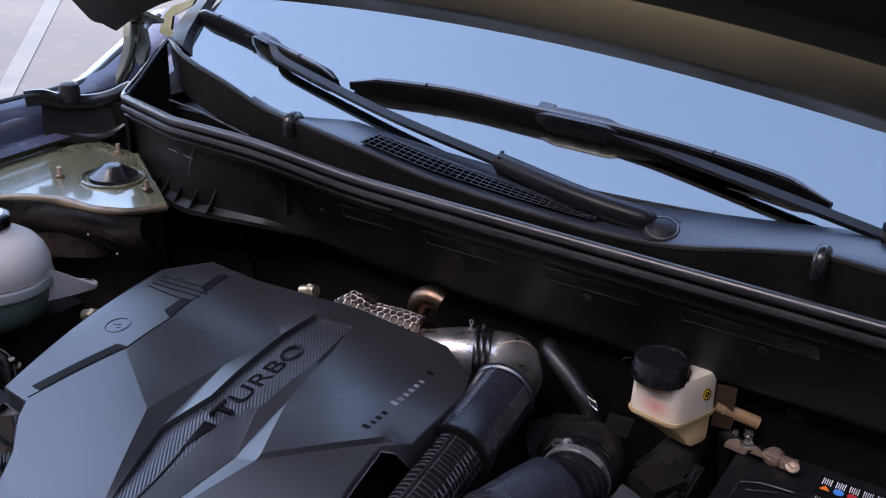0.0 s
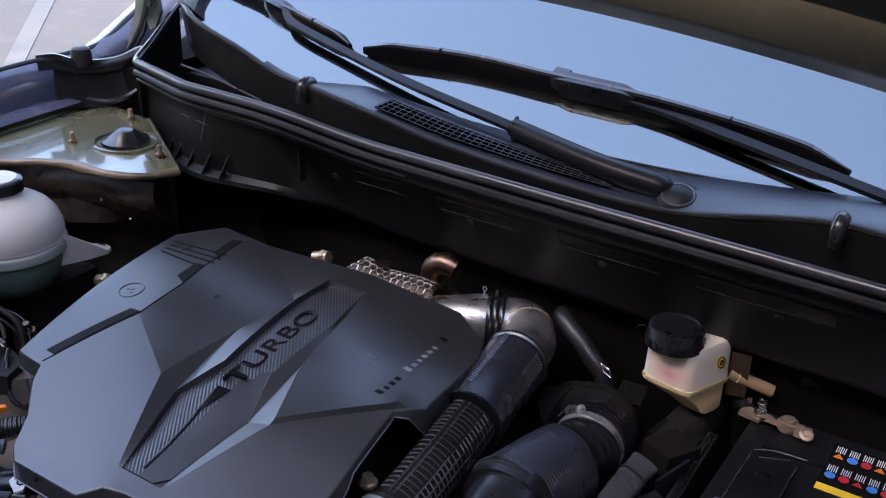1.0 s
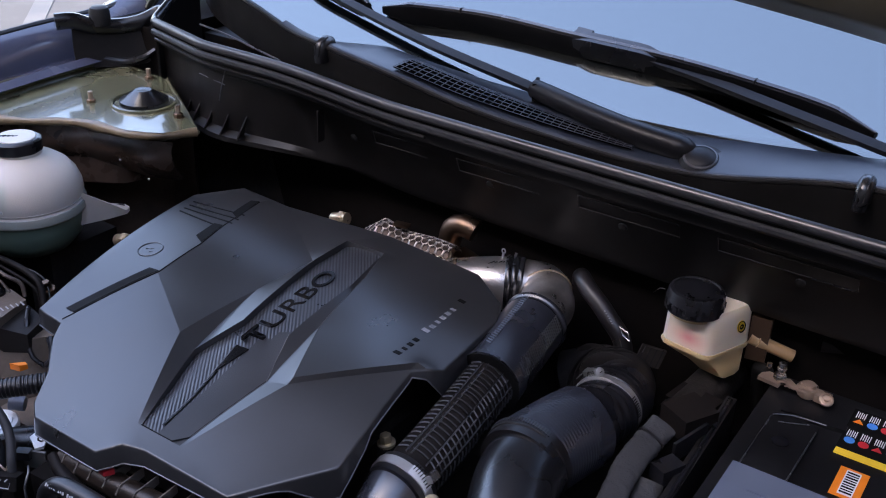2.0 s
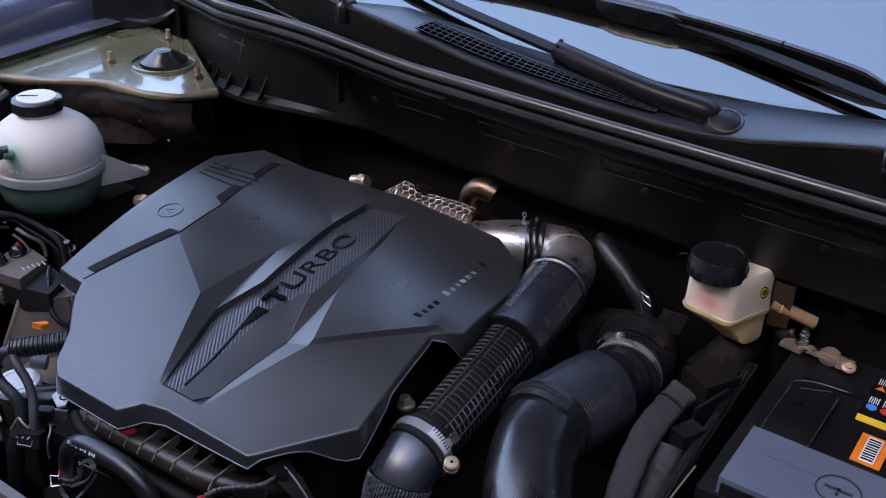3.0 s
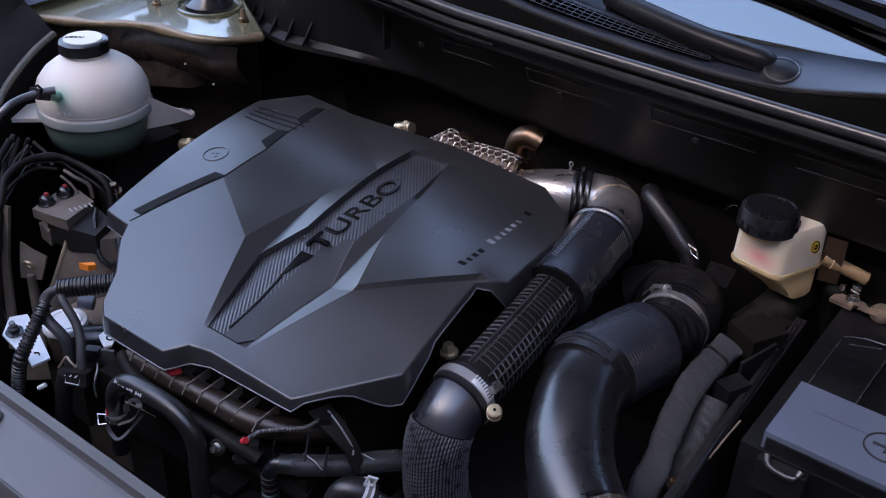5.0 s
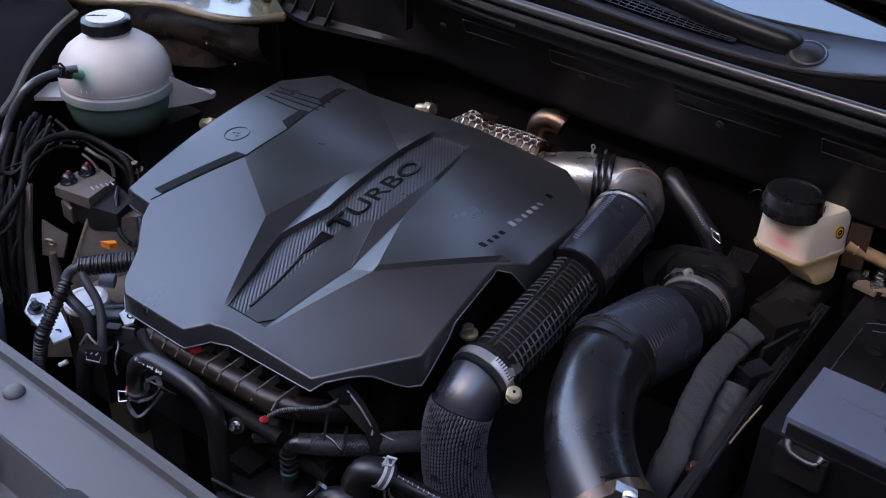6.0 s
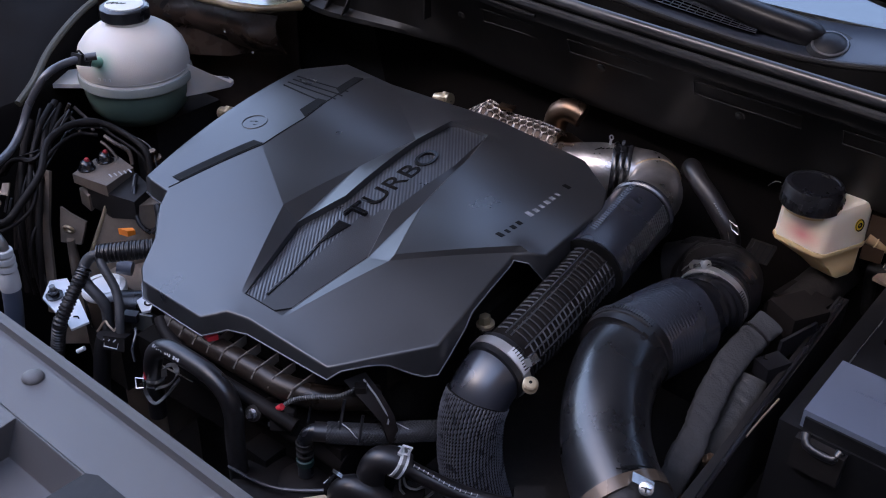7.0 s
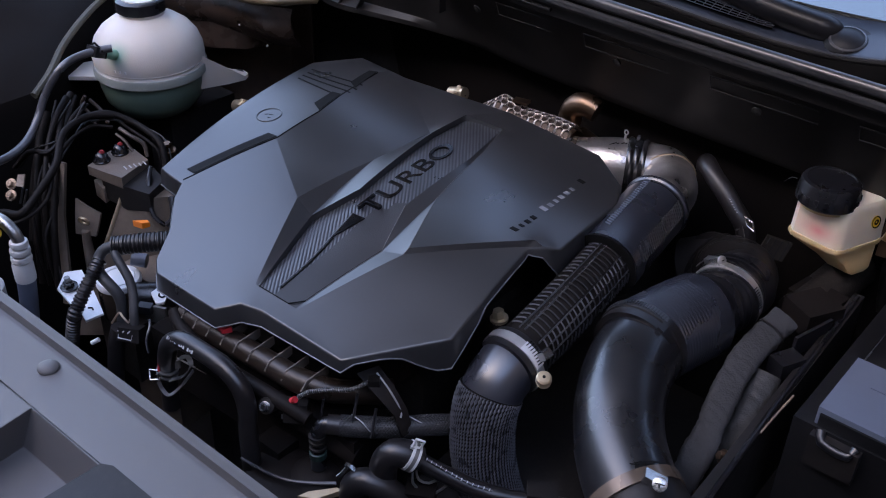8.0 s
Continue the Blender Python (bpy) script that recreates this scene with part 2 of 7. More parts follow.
def part(name, bm, mat, parent=None, label="", smooth=True, bevel=0.0, kind=""):
    """Links a bmesh, given in world metres, as one mesh under a thing or part."""
    if bevel:
        sharp = [e for e in bm.edges if len(e.link_faces) == 2 and e.calc_face_angle(0) > 0.45]
        if sharp:
            bmesh.ops.bevel(bm, geom=sharp, offset=bevel, segments=2, affect="EDGES", profile=0.6, clamp_overlap=True)
    base = Vector(parent["at"]) if parent else Vector((0, 0, 0))
    bmesh.ops.translate(bm, verts=bm.verts, vec=-base)
    bmesh.ops.recalc_face_normals(bm, faces=bm.faces)
    me = bpy.data.meshes.new(name)
    bm.to_mesh(me)
    bm.free()
    for m in (mat if isinstance(mat, (list, tuple)) else [mat]):
        me.materials.append(m)
    for poly in me.polygons:
        poly.use_smooth = smooth
    if smooth:
        me.set_sharp_from_angle(angle=radians(38))
    ob = new(name, me)
    ob["at"] = list(base)
    if parent:
        ob.parent = parent
    if label:
        ob["label"] = label
    if kind:
        ob["kind"] = kind
    return ob


def box(center, size, rz=0.0, rx=0.0, ry=0.0, bm=None, taper=1.0):
    bm = bm or bmesh.new()
    m = pose(*center, rx, ry, rz)
    vs = []
    for z in (-0.5, 0.5):
        k = taper if z > 0 else 1.0
        for x, y in ((-0.5, -0.5), (0.5, -0.5), (0.5, 0.5), (-0.5, 0.5)):
            vs.append(bm.verts.new(m @ Vector((x * size[0] * k, y * size[1] * k, z * size[2]))))
    for f in ((0, 3, 2, 1), (4, 5, 6, 7), (0, 1, 5, 4), (1, 2, 6, 5), (2, 3, 7, 6), (3, 0, 4, 7)):
        bm.faces.new([vs[i] for i in f])
    return bm


def spline(points, step=0.006):
    """A smooth line through the points, in even small steps."""
    p = [Vector(q) for q in points]
    p = [p[0] * 2 - p[1]] + p + [p[-1] * 2 - p[-2]]
    out = []
    for i in range(1, len(p) - 2):
        a, b, c, d = p[i - 1], p[i], p[i + 1], p[i + 2]
        n = max(2, int((c - b).length / step))
        for k in range(n):
            t = k / n
            out.append(0.5 * ((2 * b) + (c - a) * t + (2 * a - 5 * b + 4 * c - d) * t * t + (3 * b - a - 3 * c + d) * t ** 3))
    out.append(p[-2])
    return out


def tube(points, radius, sides=16, step=0.006, smooth_line=True, bm=None, squash=1.0, caps=True):
    """A pipe swept along a line; radius is a number or a function of the metres from its start."""
    bm = bm or bmesh.new()
    line = spline(points, step) if smooth_line else [Vector(q) for q in points]
    r_of = radius if callable(radius) else (lambda s: radius)
    rings, s, up = [], 0.0, None
    for i, q in enumerate(line):
        d = (line[min(i + 1, len(line) - 1)] - line[max(i - 1, 0)]).normalized()
        if up is None:
            up = d.cross(Vector((0.3, 0.5, 0.8))).normalized()
        up = (up - d * up.dot(d)).normalized()
        side = d.cross(up)
        if i:
            s += (q - line[i - 1]).length
        r = r_of(s)
        rings.append([bm.verts.new(q + (up * math.cos(a) + side * math.sin(a) * squash) * r) for a in (2 * math.pi * k / sides for k in range(sides))])
    for a, b in zip(rings, rings[1:]):
        for k in range(sides):
            bm.faces.new((a[k], a[(k + 1) % sides], b[(k + 1) % sides], b[k]))
    if caps:
        bm.faces.new(rings[0][::-1])
        bm.faces.new(rings[-1])
    return bm


def length_of(points, step=0.006):
    line = spline(points, step)
    return sum((b - a).length for a, b in zip(line, line[1:]))


def rod(a, b, r, r2=None, sides=14, bm=None):
    bm = bm or bmesh.new()
    r2 = r if r2 is None else r2
    d = (Vector(b) - Vector(a))
    L = d.length
    return tube([a, b], lambda s: r + (r2 - r) * min(1, s / L), sides, smooth_line=False, bm=bm)


def lathe(profile, at, sides=32, axis=(0, 0, 1), bm=None, lobes=0, lobe=0.0, squash=(1, 1)):
    """A turned shape: rows of (radius, height) round an axis."""
    bm = bm or bmesh.new()
    rot = Vector((0, 0, 1)).rotation_difference(Vector(axis)).to_matrix()
    rings = []
    for r, h in profile:
        ring = []
        for k in range(sides):
            a = 2 * math.pi * k / sides
            rr = r * (1 + (lobe * (0.5 + 0.5 * math.cos(lobes * a)) if lobes else 0))
            ring.append(bm.verts.new(Vector(at) + rot @ Vector((rr * math.cos(a) * squash[0], rr * math.sin(a) * squash[1], h))))
        rings.append(ring)
    for a, b in zip(rings, rings[1:]):
        for k in range(sides):
            bm.faces.new((a[k], a[(k + 1) % sides], b[(k + 1) % sides], b[k]))
    bm.faces.new(rings[0][::-1])
    bm.faces.new(rings[-1])
    return bm


def prism(poly, z0, z1, bm=None):
    """A flat outline (x, y), raised from z0 to z1; each may be a function of (x, y)."""
    bm = bm or bmesh.new()
    lo = z0 if callable(z0) else (lambda x, y: z0)
    hi = z1 if callable(z1) else (lambda x, y: z1)
    a = [bm.verts.new((x, y, lo(x, y))) for x, y in poly]
    b = [bm.verts.new((x, y, hi(x, y))) for x, y in poly]
    bm.faces.new(a[::-1])
    bm.faces.new(b)
    n = len(poly)
    for k in range(n):
        bm.faces.new((a[k], a[(k + 1) % n], b[(k + 1) % n], b[k]))
    return bm


def sheet(rows, thick=0.003, bm=None):
    """A skin through rows of points, with thickness straight down its normals."""
    bm = bm or bmesh.new()
    grid = [[bm.verts.new(q) for q in row] for row in rows]
    for a, b in zip(grid, grid[1:]):
        for k in range(len(a) - 1):
            bm.faces.new((a[k], a[k + 1], b[k + 1], b[k]))
    bm.normal_update()
    bmesh.ops.solidify(bm, geom=bm.faces[:], thickness=thick)
    return bm


def bolt(name, at, axis, r, mat, parent, head=0.006, washer=1.6, label=""):
    """A hexagon bolt head on a washer."""
    bm = lathe([(r * washer, 0), (r * washer, head * 0.25), (r * 1.05, head * 0.3)], at, 20, axis)
    hexa = [(r, head * 0.3), (r, head * 0.9), (r * 0.85, head)]
    lathe(hexa, at, 6, axis, bm=bm)
    return part(name, bm, mat, parent, label, smooth=True)


def clamp_band(at, axis, r, width, mat, parent, label="", name="clamp_band"):
    bm = lathe([(r, -width / 2), (r + 0.0012, -width / 2), (r + 0.0012, width / 2), (r, width / 2)], at, 36, axis)
    return part(name, bm, mat, parent, label)


def lettering(name, text, height, at, turn, mat, parent, length=0.1, depth=0.0012, label=""):
    cu = bpy.data.curves.new(name, "FONT")
    cu.body, cu.size, cu.extrude, cu.bevel_depth = text, height, depth, 0.0002
    tmp = new(name + "_tmp", cu)
    me = bpy.data.meshes.new_from_object(tmp.evaluated_get(bpy.context.evaluated_depsgraph_get()))
    bpy.data.objects.remove(tmp)
    bpy.data.curves.remove(cu)
    xs = [v.co.x for v in me.vertices]
    stretch = length / (max(xs) - min(xs))
    base = Vector(parent["at"]) if parent else Vector((0, 0, 0))
    me.transform(Matrix.Translation(-base) @ pose(*at, *turn) @ Matrix.Diagonal((stretch, 1, 1, 1)))
    me.materials.clear()
    me.materials.append(mat)
    me.name = name
    ob = new(name, me)
    ob["at"] = list(base)
    ob.parent = parent
    if label:
        ob["label"] = label
    return ob


def loop_of(pts, r, sides=6):
    """A closed bent wire or narrow strip through the points."""
    return tube(list(pts) + [pts[0], pts[1]], r, sides, smooth_line=False)


def strap(pts, width, thick, up=(0, 0, 1)):
    """A flat strip of sheet metal bent along a line."""
    bm = bmesh.new()
    line = spline(pts, 0.002)
    rings = []
    for i, q in enumerate(line):
        d = (line[min(i + 1, len(line) - 1)] - line[max(i - 1, 0)]).normalized()
        side = d.cross(Vector(up)).normalized()
        n = side.cross(d)
        rings.append([bm.verts.new(q + side * a * width / 2 + n * b * thick / 2) for a, b in ((-1, -1), (1, -1), (1, 1), (-1, 1))])
    for a, b in zip(rings, rings[1:]):
        for k in range(4):
            bm.faces.new((a[k], a[(k + 1) % 4], b[(k + 1) % 4], b[k]))
    bm.faces.new(rings[0][::-1])
    bm.faces.new(rings[-1])
    return bm


# ---- setting: ground and the car's shell ----
def ground_sheet():
    bm = bmesh.new()
    bmesh.ops.create_grid(bm, x_segments=8, y_segments=8, size=400)
    return tagged(part("ground", bm, M["asphalt"], smooth=False), "light grey weathered asphalt of a parking lot", "ground", kind="structure")


ground_sheet()
mark = bmesh.new()
prism([(-7.77, 6.26), (-2.89, 1.64), (-2.83, 1.70), (-7.67, 6.34)], 0.0, 0.004, mark)
tagged(part("parking_line", mark, M["paintline"], smooth=False), "worn white painted parking line on asphalt", "road marking", kind="structure")


# Unseen wall added ahead of the car to keep sun and low sky out.
tagged(part("shade_wall_front", box((0, -2.7, 2.168), (40, 0.3, 4.336)), M["dark_wall"], smooth=False), "plain brown wall added out of view to shade the bay", "wall", kind="structure")
# Unseen wall added to cut the sky light from the right.
tagged(part("shade_wall_side", box((3.2, 6.0, 2.05), (0.3, 17.0, 4.1)), M["dark_wall"], smooth=False), "plain brown wall added out of view to darken that side", "wall", kind="structure")


def shell():
    """The closed trough of the engine bay: floor, side walls, front and firewall."""
    out = []
    for name, c, s, lab in (
        ("bay_floor", (0, 0.30, 0.40), (1.52, 0.80, 0.02), "black plastic tray under the engine"),
        ("bay_wall_1", (-0.757, 0.33, 0.68), (0.02, 0.74, 0.56), "dark painted inner wall of the engine bay"),
        ("bay_wall_2", (0.757, 0.33, 0.68), (0.02, 0.74, 0.56), "dark painted inner wall of the engine bay"),
        ("bay_front", (0, -0.075, 0.66), (1.52, 0.02, 0.54), "dark radiator support behind the grille"),
        ("firewall", (0, 0.725, 0.70), (1.53, 0.02, 0.60), "dark firewall behind the engine"),
    ):
        ob = part(name, box(c, s), M["dark"], bevel=0.003)
        out.append(tagged(ob, lab, "car body", kind="structure"))
    return out


shell()


def fender(side):
    """A wing: outer skin down to the sill, rolled edge, gutter and inner flange."""
    f = thing("fender", (side * 0.80, 0.3, 0.6), "olive painted fender with a dark gutter along the open hood", "car fender", "fenders")
    prof = [(0.735, 1.005), (0.745, 1.012), (0.768, 1.008), (0.772, 1.030), (0.786, 1.052), (0.800, 1.058), (0.830, 1.050), (0.885, 1.000), (0.915, 0.90), (0.925, 0.75), (0.92, 0.55)]
    edge = lambda y: 1.043 - 0.03 * max(0, 0.6 - y) + 0.50 * max(0, y - 0.745)
    rows = []
    for k in range(25):
        y = -0.22 + k * 0.0475
        rise = edge(y) - 1.058
        pull = 0.05 * max(0, 0.25 - y) ** 1.2
        rows.append([(side * (x - pull), y, z + rise * (1 if z > 0.95 else 0.2)) for x, z in prof])
    part("skin", sheet(rows, 0.002), M["paint"], f)
    part("gutter", sheet([[r[0], r[1], r[2], r[3], r[4], r[5]] for r in [[(side * (abs(p[0]) - 0.004), p[1], p[2] + 0.004) for p in row] for row in rows]], 0.0015), M["gutter"], f, "painted gutter, blue put in for reflected sky")
    line = [(side * 0.796, -0.2 + k * 0.05, edge(-0.2 + k * 0.05) + 0.0035) for k in range(23)]
    part("edge_seal", tube(line, 0.005, 8, 0.02), M["rubber"], f)
    return f


fender(-1), fender(1)


def front_panel():
    """The radiator cover in front of the bay: a ribbed plastic tray with pins and a stepped recess for the latch."""
    p = thing("radiator_cover", (0, -0.1, 0.97), "grey textured plastic radiator cover with round push pins", "car panel")
    rows = []
    prof = [(0.010, 0.925), (0.008, 0.968), (0.004, 0.979), (-0.004, 0.981), (-0.0052, 0.9745), (-0.0100, 0.9745), (-0.0112, 0.9805), (-0.040, 0.9805), (-0.048, 0.979)]
    for k in range(31):
        x = -0.70 + k * 1.40 / 30
        rows.append([(x, y, z - 0.05 * abs(x) ** 2.2) for y, z in prof])
    part("back_ledge", sheet(rows, 0.0025), M["panel"], p)
    # the deck in front of the ledge, with a stepped pocket beside the latch
    deck = bmesh.new()
    def quad(*q):
        deck.faces.new([deck.verts.new(v) for v in q])
    quad((-0.70, -0.048, 0.954), (-0.0615, -0.048, 0.979), (-0.0615, -0.25, 0.962), (-0.70, -0.25, 0.940))
    quad((-0.0615, -0.048, 0.979), (0.02, -0.048, 0.979), (0.02, -0.057, 0.948), (-0.068, -0.057, 0.948))
    quad((-0.0615, -0.048, 0.979), (-0.068, -0.057, 0.948), (-0.068, -0.25, 0.935), (-0.0615, -0.25, 0.962))
    quad((-0.068, -0.057, 0.948), (0.02, -0.057, 0.948), (0.02, -0.25, 0.935), (-0.068, -0.25, 0.935))
    quad((0.12, -0.048, 0.979), (0.70, -0.048, 0.954), (0.70, -0.25, 0.940), (0.12, -0.25, 0.962))
    quad((0.02, -0.14, 0.94), (0.12, -0.14, 0.94), (0.12, -0.25, 0.93), (0.02, -0.25, 0.93))
    bmesh.ops.remove_doubles(deck, verts=deck.verts, dist=0.0005)
    bmesh.ops.solidify(deck, geom=deck.faces[:], thickness=0.002)
    part("deck", deck, M["panel"], p, smooth=False, bevel=0.0012)
    part("latch_housing", prism([(0.014, -0.050), (0.021, -0.046), (0.120, -0.046), (0.125, -0.15), (0.004, -0.15)], 0.90, lambda x, y: 0.983 if y > -0.06 else 0.975), M["plastic"], p, "black latch housing", bevel=0.003)
    part("latch_cable", tube([(0.030, -0.075, 0.981), (0.022, -0.085, 0.982), (0.014, -0.10, 0.981), (0.004, -0.12, 0.979)], 0.0012, 6), M["steel"], p)
    for x, y in ((-0.086, -0.022), (-0.42, -0.02), (0.30, -0.02)):
        pin = part("push_pin", lathe([(0.0066, 0), (0.0071, 0.0008), (0.0073, 0.0022), (0.0066, 0.0036), (0.0050, 0.0048), (0.0028, 0.0055), (0.0005, 0.0057)], (x, y, 0.9795 - 0.05 * abs(x) ** 2.2), 24), M["panel"], p)
        part("foot", lathe([(0.0066, -0.001), (0.0074, 0.0004), (0.0066, 0.0010)], (x, y, 0.9795 - 0.05 * abs(x) ** 2.2), 24), M["plastic"], pin)
    part("front_skin", sheet([[(x, y, z) for y, z in ((-0.26, 0.955 - 0.05 * abs(x) ** 2.2), (-0.30, 0.90), (-0.31, 0.70), (-0.29, 0.45))] for x in (-0.85, -0.4, 0, 0.4, 0.85)], 0.003), M["paint"], p, "olive painted bumper skin")
    return p


front_panel()


def lip_y(x):
    return 0.607 - 0.033 * x + 0.055 * x * x + 0.24 * max(0, abs(x) - 0.5)


def lip_z(x):
    k = min(1.0, max(0.0, (x + 0.38) / 0.22))
    return 1.070 - 0.012 * (abs(x) / 0.64) ** 3 - 0.010 * k * k * (3 - 2 * k)


def bulkhead():
    """The moulded wall under the hood seal, with its seal, ribs and clips."""
    b = thing("cowl_bulkhead", (0, 0.63, 0.98), "black moulded bulkhead panel with a rubber hood seal", "car panel")
    xs = [-0.64 + k * 1.28 / 66 for k in range(67)]
    rows = []
    for x in xs:
        y, z = lip_y(x), lip_z(x)
        k = min(1.0, max(0.0, (-x - 0.27) / 0.20))
        d, back = 0.120, 0.030 * (1 - k)
        rows.append([(x, y + 0.020, z - 0.004), (x, y + 0.006, z + 0.000), (x, y + 0.001, z - 0.012), (x, y + 0.003, z - 0.028), (x, y + 0.009, z - 0.032), (x, y + 0.012 + back, z - d + 0.012), (x, y + 0.044 * (1 - k), z - d + 0.006), (x, y - 0.002 * k + 0.047 * (1 - k), z - d), (x, y + 0.030 + 0.020 * (1 - k), z - d - 0.004), (x, y + 0.080, z - d - 0.010), (x, y + 0.084, z - 0.30)])
    part("wall", sheet([r[:9] for r in rows], 0.003), M["trim"], b)
    # Lower half of the wall painted near-black for the shade below.
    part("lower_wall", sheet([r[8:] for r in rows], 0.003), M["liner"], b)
    seal = [(x, lip_y(x), lip_z(x) + 0.0035) for x in xs]
    part("hood_seal", tube(seal, 0.0075, 12, 0.02, squash=0.8), M["seal"], b, "round rubber hood seal")
    part("seal_foot", tube([(x, y - 0.006, z - 0.011) for x, y, z in seal], 0.0045, 8, 0.02), M["rubber"], b)
    part("seal_bead", tube([(x, y - 0.004, z - 0.022) for x, y, z in seal if x < -0.12], 0.0022, 8, 0.02), M["trim"], b)
    for sx in (-1, 1):
        x, y, z = seal[0] if sx < 0 else seal[-1]
        turn = [(x, y, z), (x + sx * 0.012, y + 0.012, z + 0.002), (x + sx * 0.016, y + 0.04, z + 0.018), (x + sx * 0.020, y + 0.08, z + 0.046), (x + sx * 0.024, y + 0.105, z + 0.060)]
        part("seal_return", tube(turn, lambda s: 0.0075 - 0.035 * min(0.11, s), 10, 0.01), M["hose_gloss"], b)
        part("side_wall", sheet([[q, (q[0], q[1], 0.93)] for q in turn], 0.003), M["trim"], b)
    # short stiffening ribs and raised frames on the wall
    for x in (-0.575, -0.55, -0.515, -0.48, -0.447):
        bm = bmesh.new()
        y, z = lip_y(x), lip_z(x)
        a, c = ([bm.verts.new((x + dx + lean, y + dy, z - dz)) for dy, dz, lean in ((0.013, 0.082, 0.008), (0.013, 0.110, 0.0), (-0.001, 0.114, 0.0), (0.008, 0.092, 0.006))] for dx in (-0.001, 0.001))
        bm.faces.new(a)
        bm.faces.new(c[::-1])
        for i in range(4):
            bm.faces.new((a[i], c[i], c[(i + 1) % 4], a[(i + 1) % 4]))
        part("gusset", bm, M["plastic"], b)
    for line in ([(-0.4585, 0.6335, 1.0475), (-0.4775, 0.643, 1.0198), (-0.4867, 0.645, 0.994)], [(-0.531, 0.655, 1.0194), (-0.472, 0.6425, 1.0195)]):
        part("mould_line", tube(line, 0.0008, 6, smooth_line=False), M["tick"], b)
    part("rib", box((-0.30, lip_y(-0.30) + 0.006, lip_z(-0.30) - 0.056), (0.0018, 0.012, 0.040)), M["plastic"], b, bevel=0.0006)
    for x0, x1, dz in ((-0.22, -0.13, -0.045), (-0.10, 0.0, -0.046), (0.05, 0.16, -0.045), (0.20, 0.33, -0.045)):
        y = lip_y((x0 + x1) / 2) + 0.0140
        z = lip_z((x0 + x1) / 2) + dz
        loop = [(x0, y - 0.0035, z + 0.008), (x1, y - 0.0035, z + 0.008), (x1, y + 0.0035, z - 0.008), (x0, y + 0.0035, z - 0.008), (x0, y - 0.0035, z + 0.008)]
        part("raised_frame", tube(loop, 0.0008, 6, smooth_line=False), M["hose"], b)
    for x in (-0.255, -0.06, 0.10, 0.28):
        part("push_pin", lathe([(0.005, 0), (0.005, 0.002), (0.002, 0.003)], (x, lip_y(x) + 0.018, lip_z(x) - 0.060), 12, (0, -1, -0.4)), M["trim"], b)
    return b


bulkhead()


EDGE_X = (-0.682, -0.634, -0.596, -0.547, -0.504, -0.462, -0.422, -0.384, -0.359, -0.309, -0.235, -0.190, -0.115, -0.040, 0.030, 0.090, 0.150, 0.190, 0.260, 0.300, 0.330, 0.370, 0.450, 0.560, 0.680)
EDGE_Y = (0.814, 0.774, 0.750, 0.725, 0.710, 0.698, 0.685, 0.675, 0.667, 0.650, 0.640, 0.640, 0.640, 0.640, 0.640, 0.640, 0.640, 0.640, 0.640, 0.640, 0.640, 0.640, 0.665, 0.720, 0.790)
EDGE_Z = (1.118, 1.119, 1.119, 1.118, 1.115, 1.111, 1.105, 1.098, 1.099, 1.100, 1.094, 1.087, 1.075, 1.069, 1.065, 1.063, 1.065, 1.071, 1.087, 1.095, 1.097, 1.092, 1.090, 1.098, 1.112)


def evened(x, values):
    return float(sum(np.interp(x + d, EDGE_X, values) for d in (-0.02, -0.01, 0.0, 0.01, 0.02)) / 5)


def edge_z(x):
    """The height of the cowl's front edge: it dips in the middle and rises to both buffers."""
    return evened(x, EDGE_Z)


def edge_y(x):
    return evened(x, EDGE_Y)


def glass_y(x):
    return 0.715 + 0.25 * abs(x) ** 2.2


GLASS_Z = 1.085
TILT_G = radians(29)


def glass_z(x):
    """The foot of the glass climbs with the plane of the windshield towards both ends."""
    return GLASS_Z + (glass_y(x) - 0.728) * math.tan(TILT_G)


def cowl_back(x):
    """Where the panel meets the glass: it shrinks to a narrow lip past the buffer beside the bent wiper arm."""
    k = min(1.0, max(0.0, (x + 0.42) / 0.16))
    k = k * k * (3 - 2 * k)
    return (edge_y(x) + 0.014) * (1 - k) + glass_y(x) * k


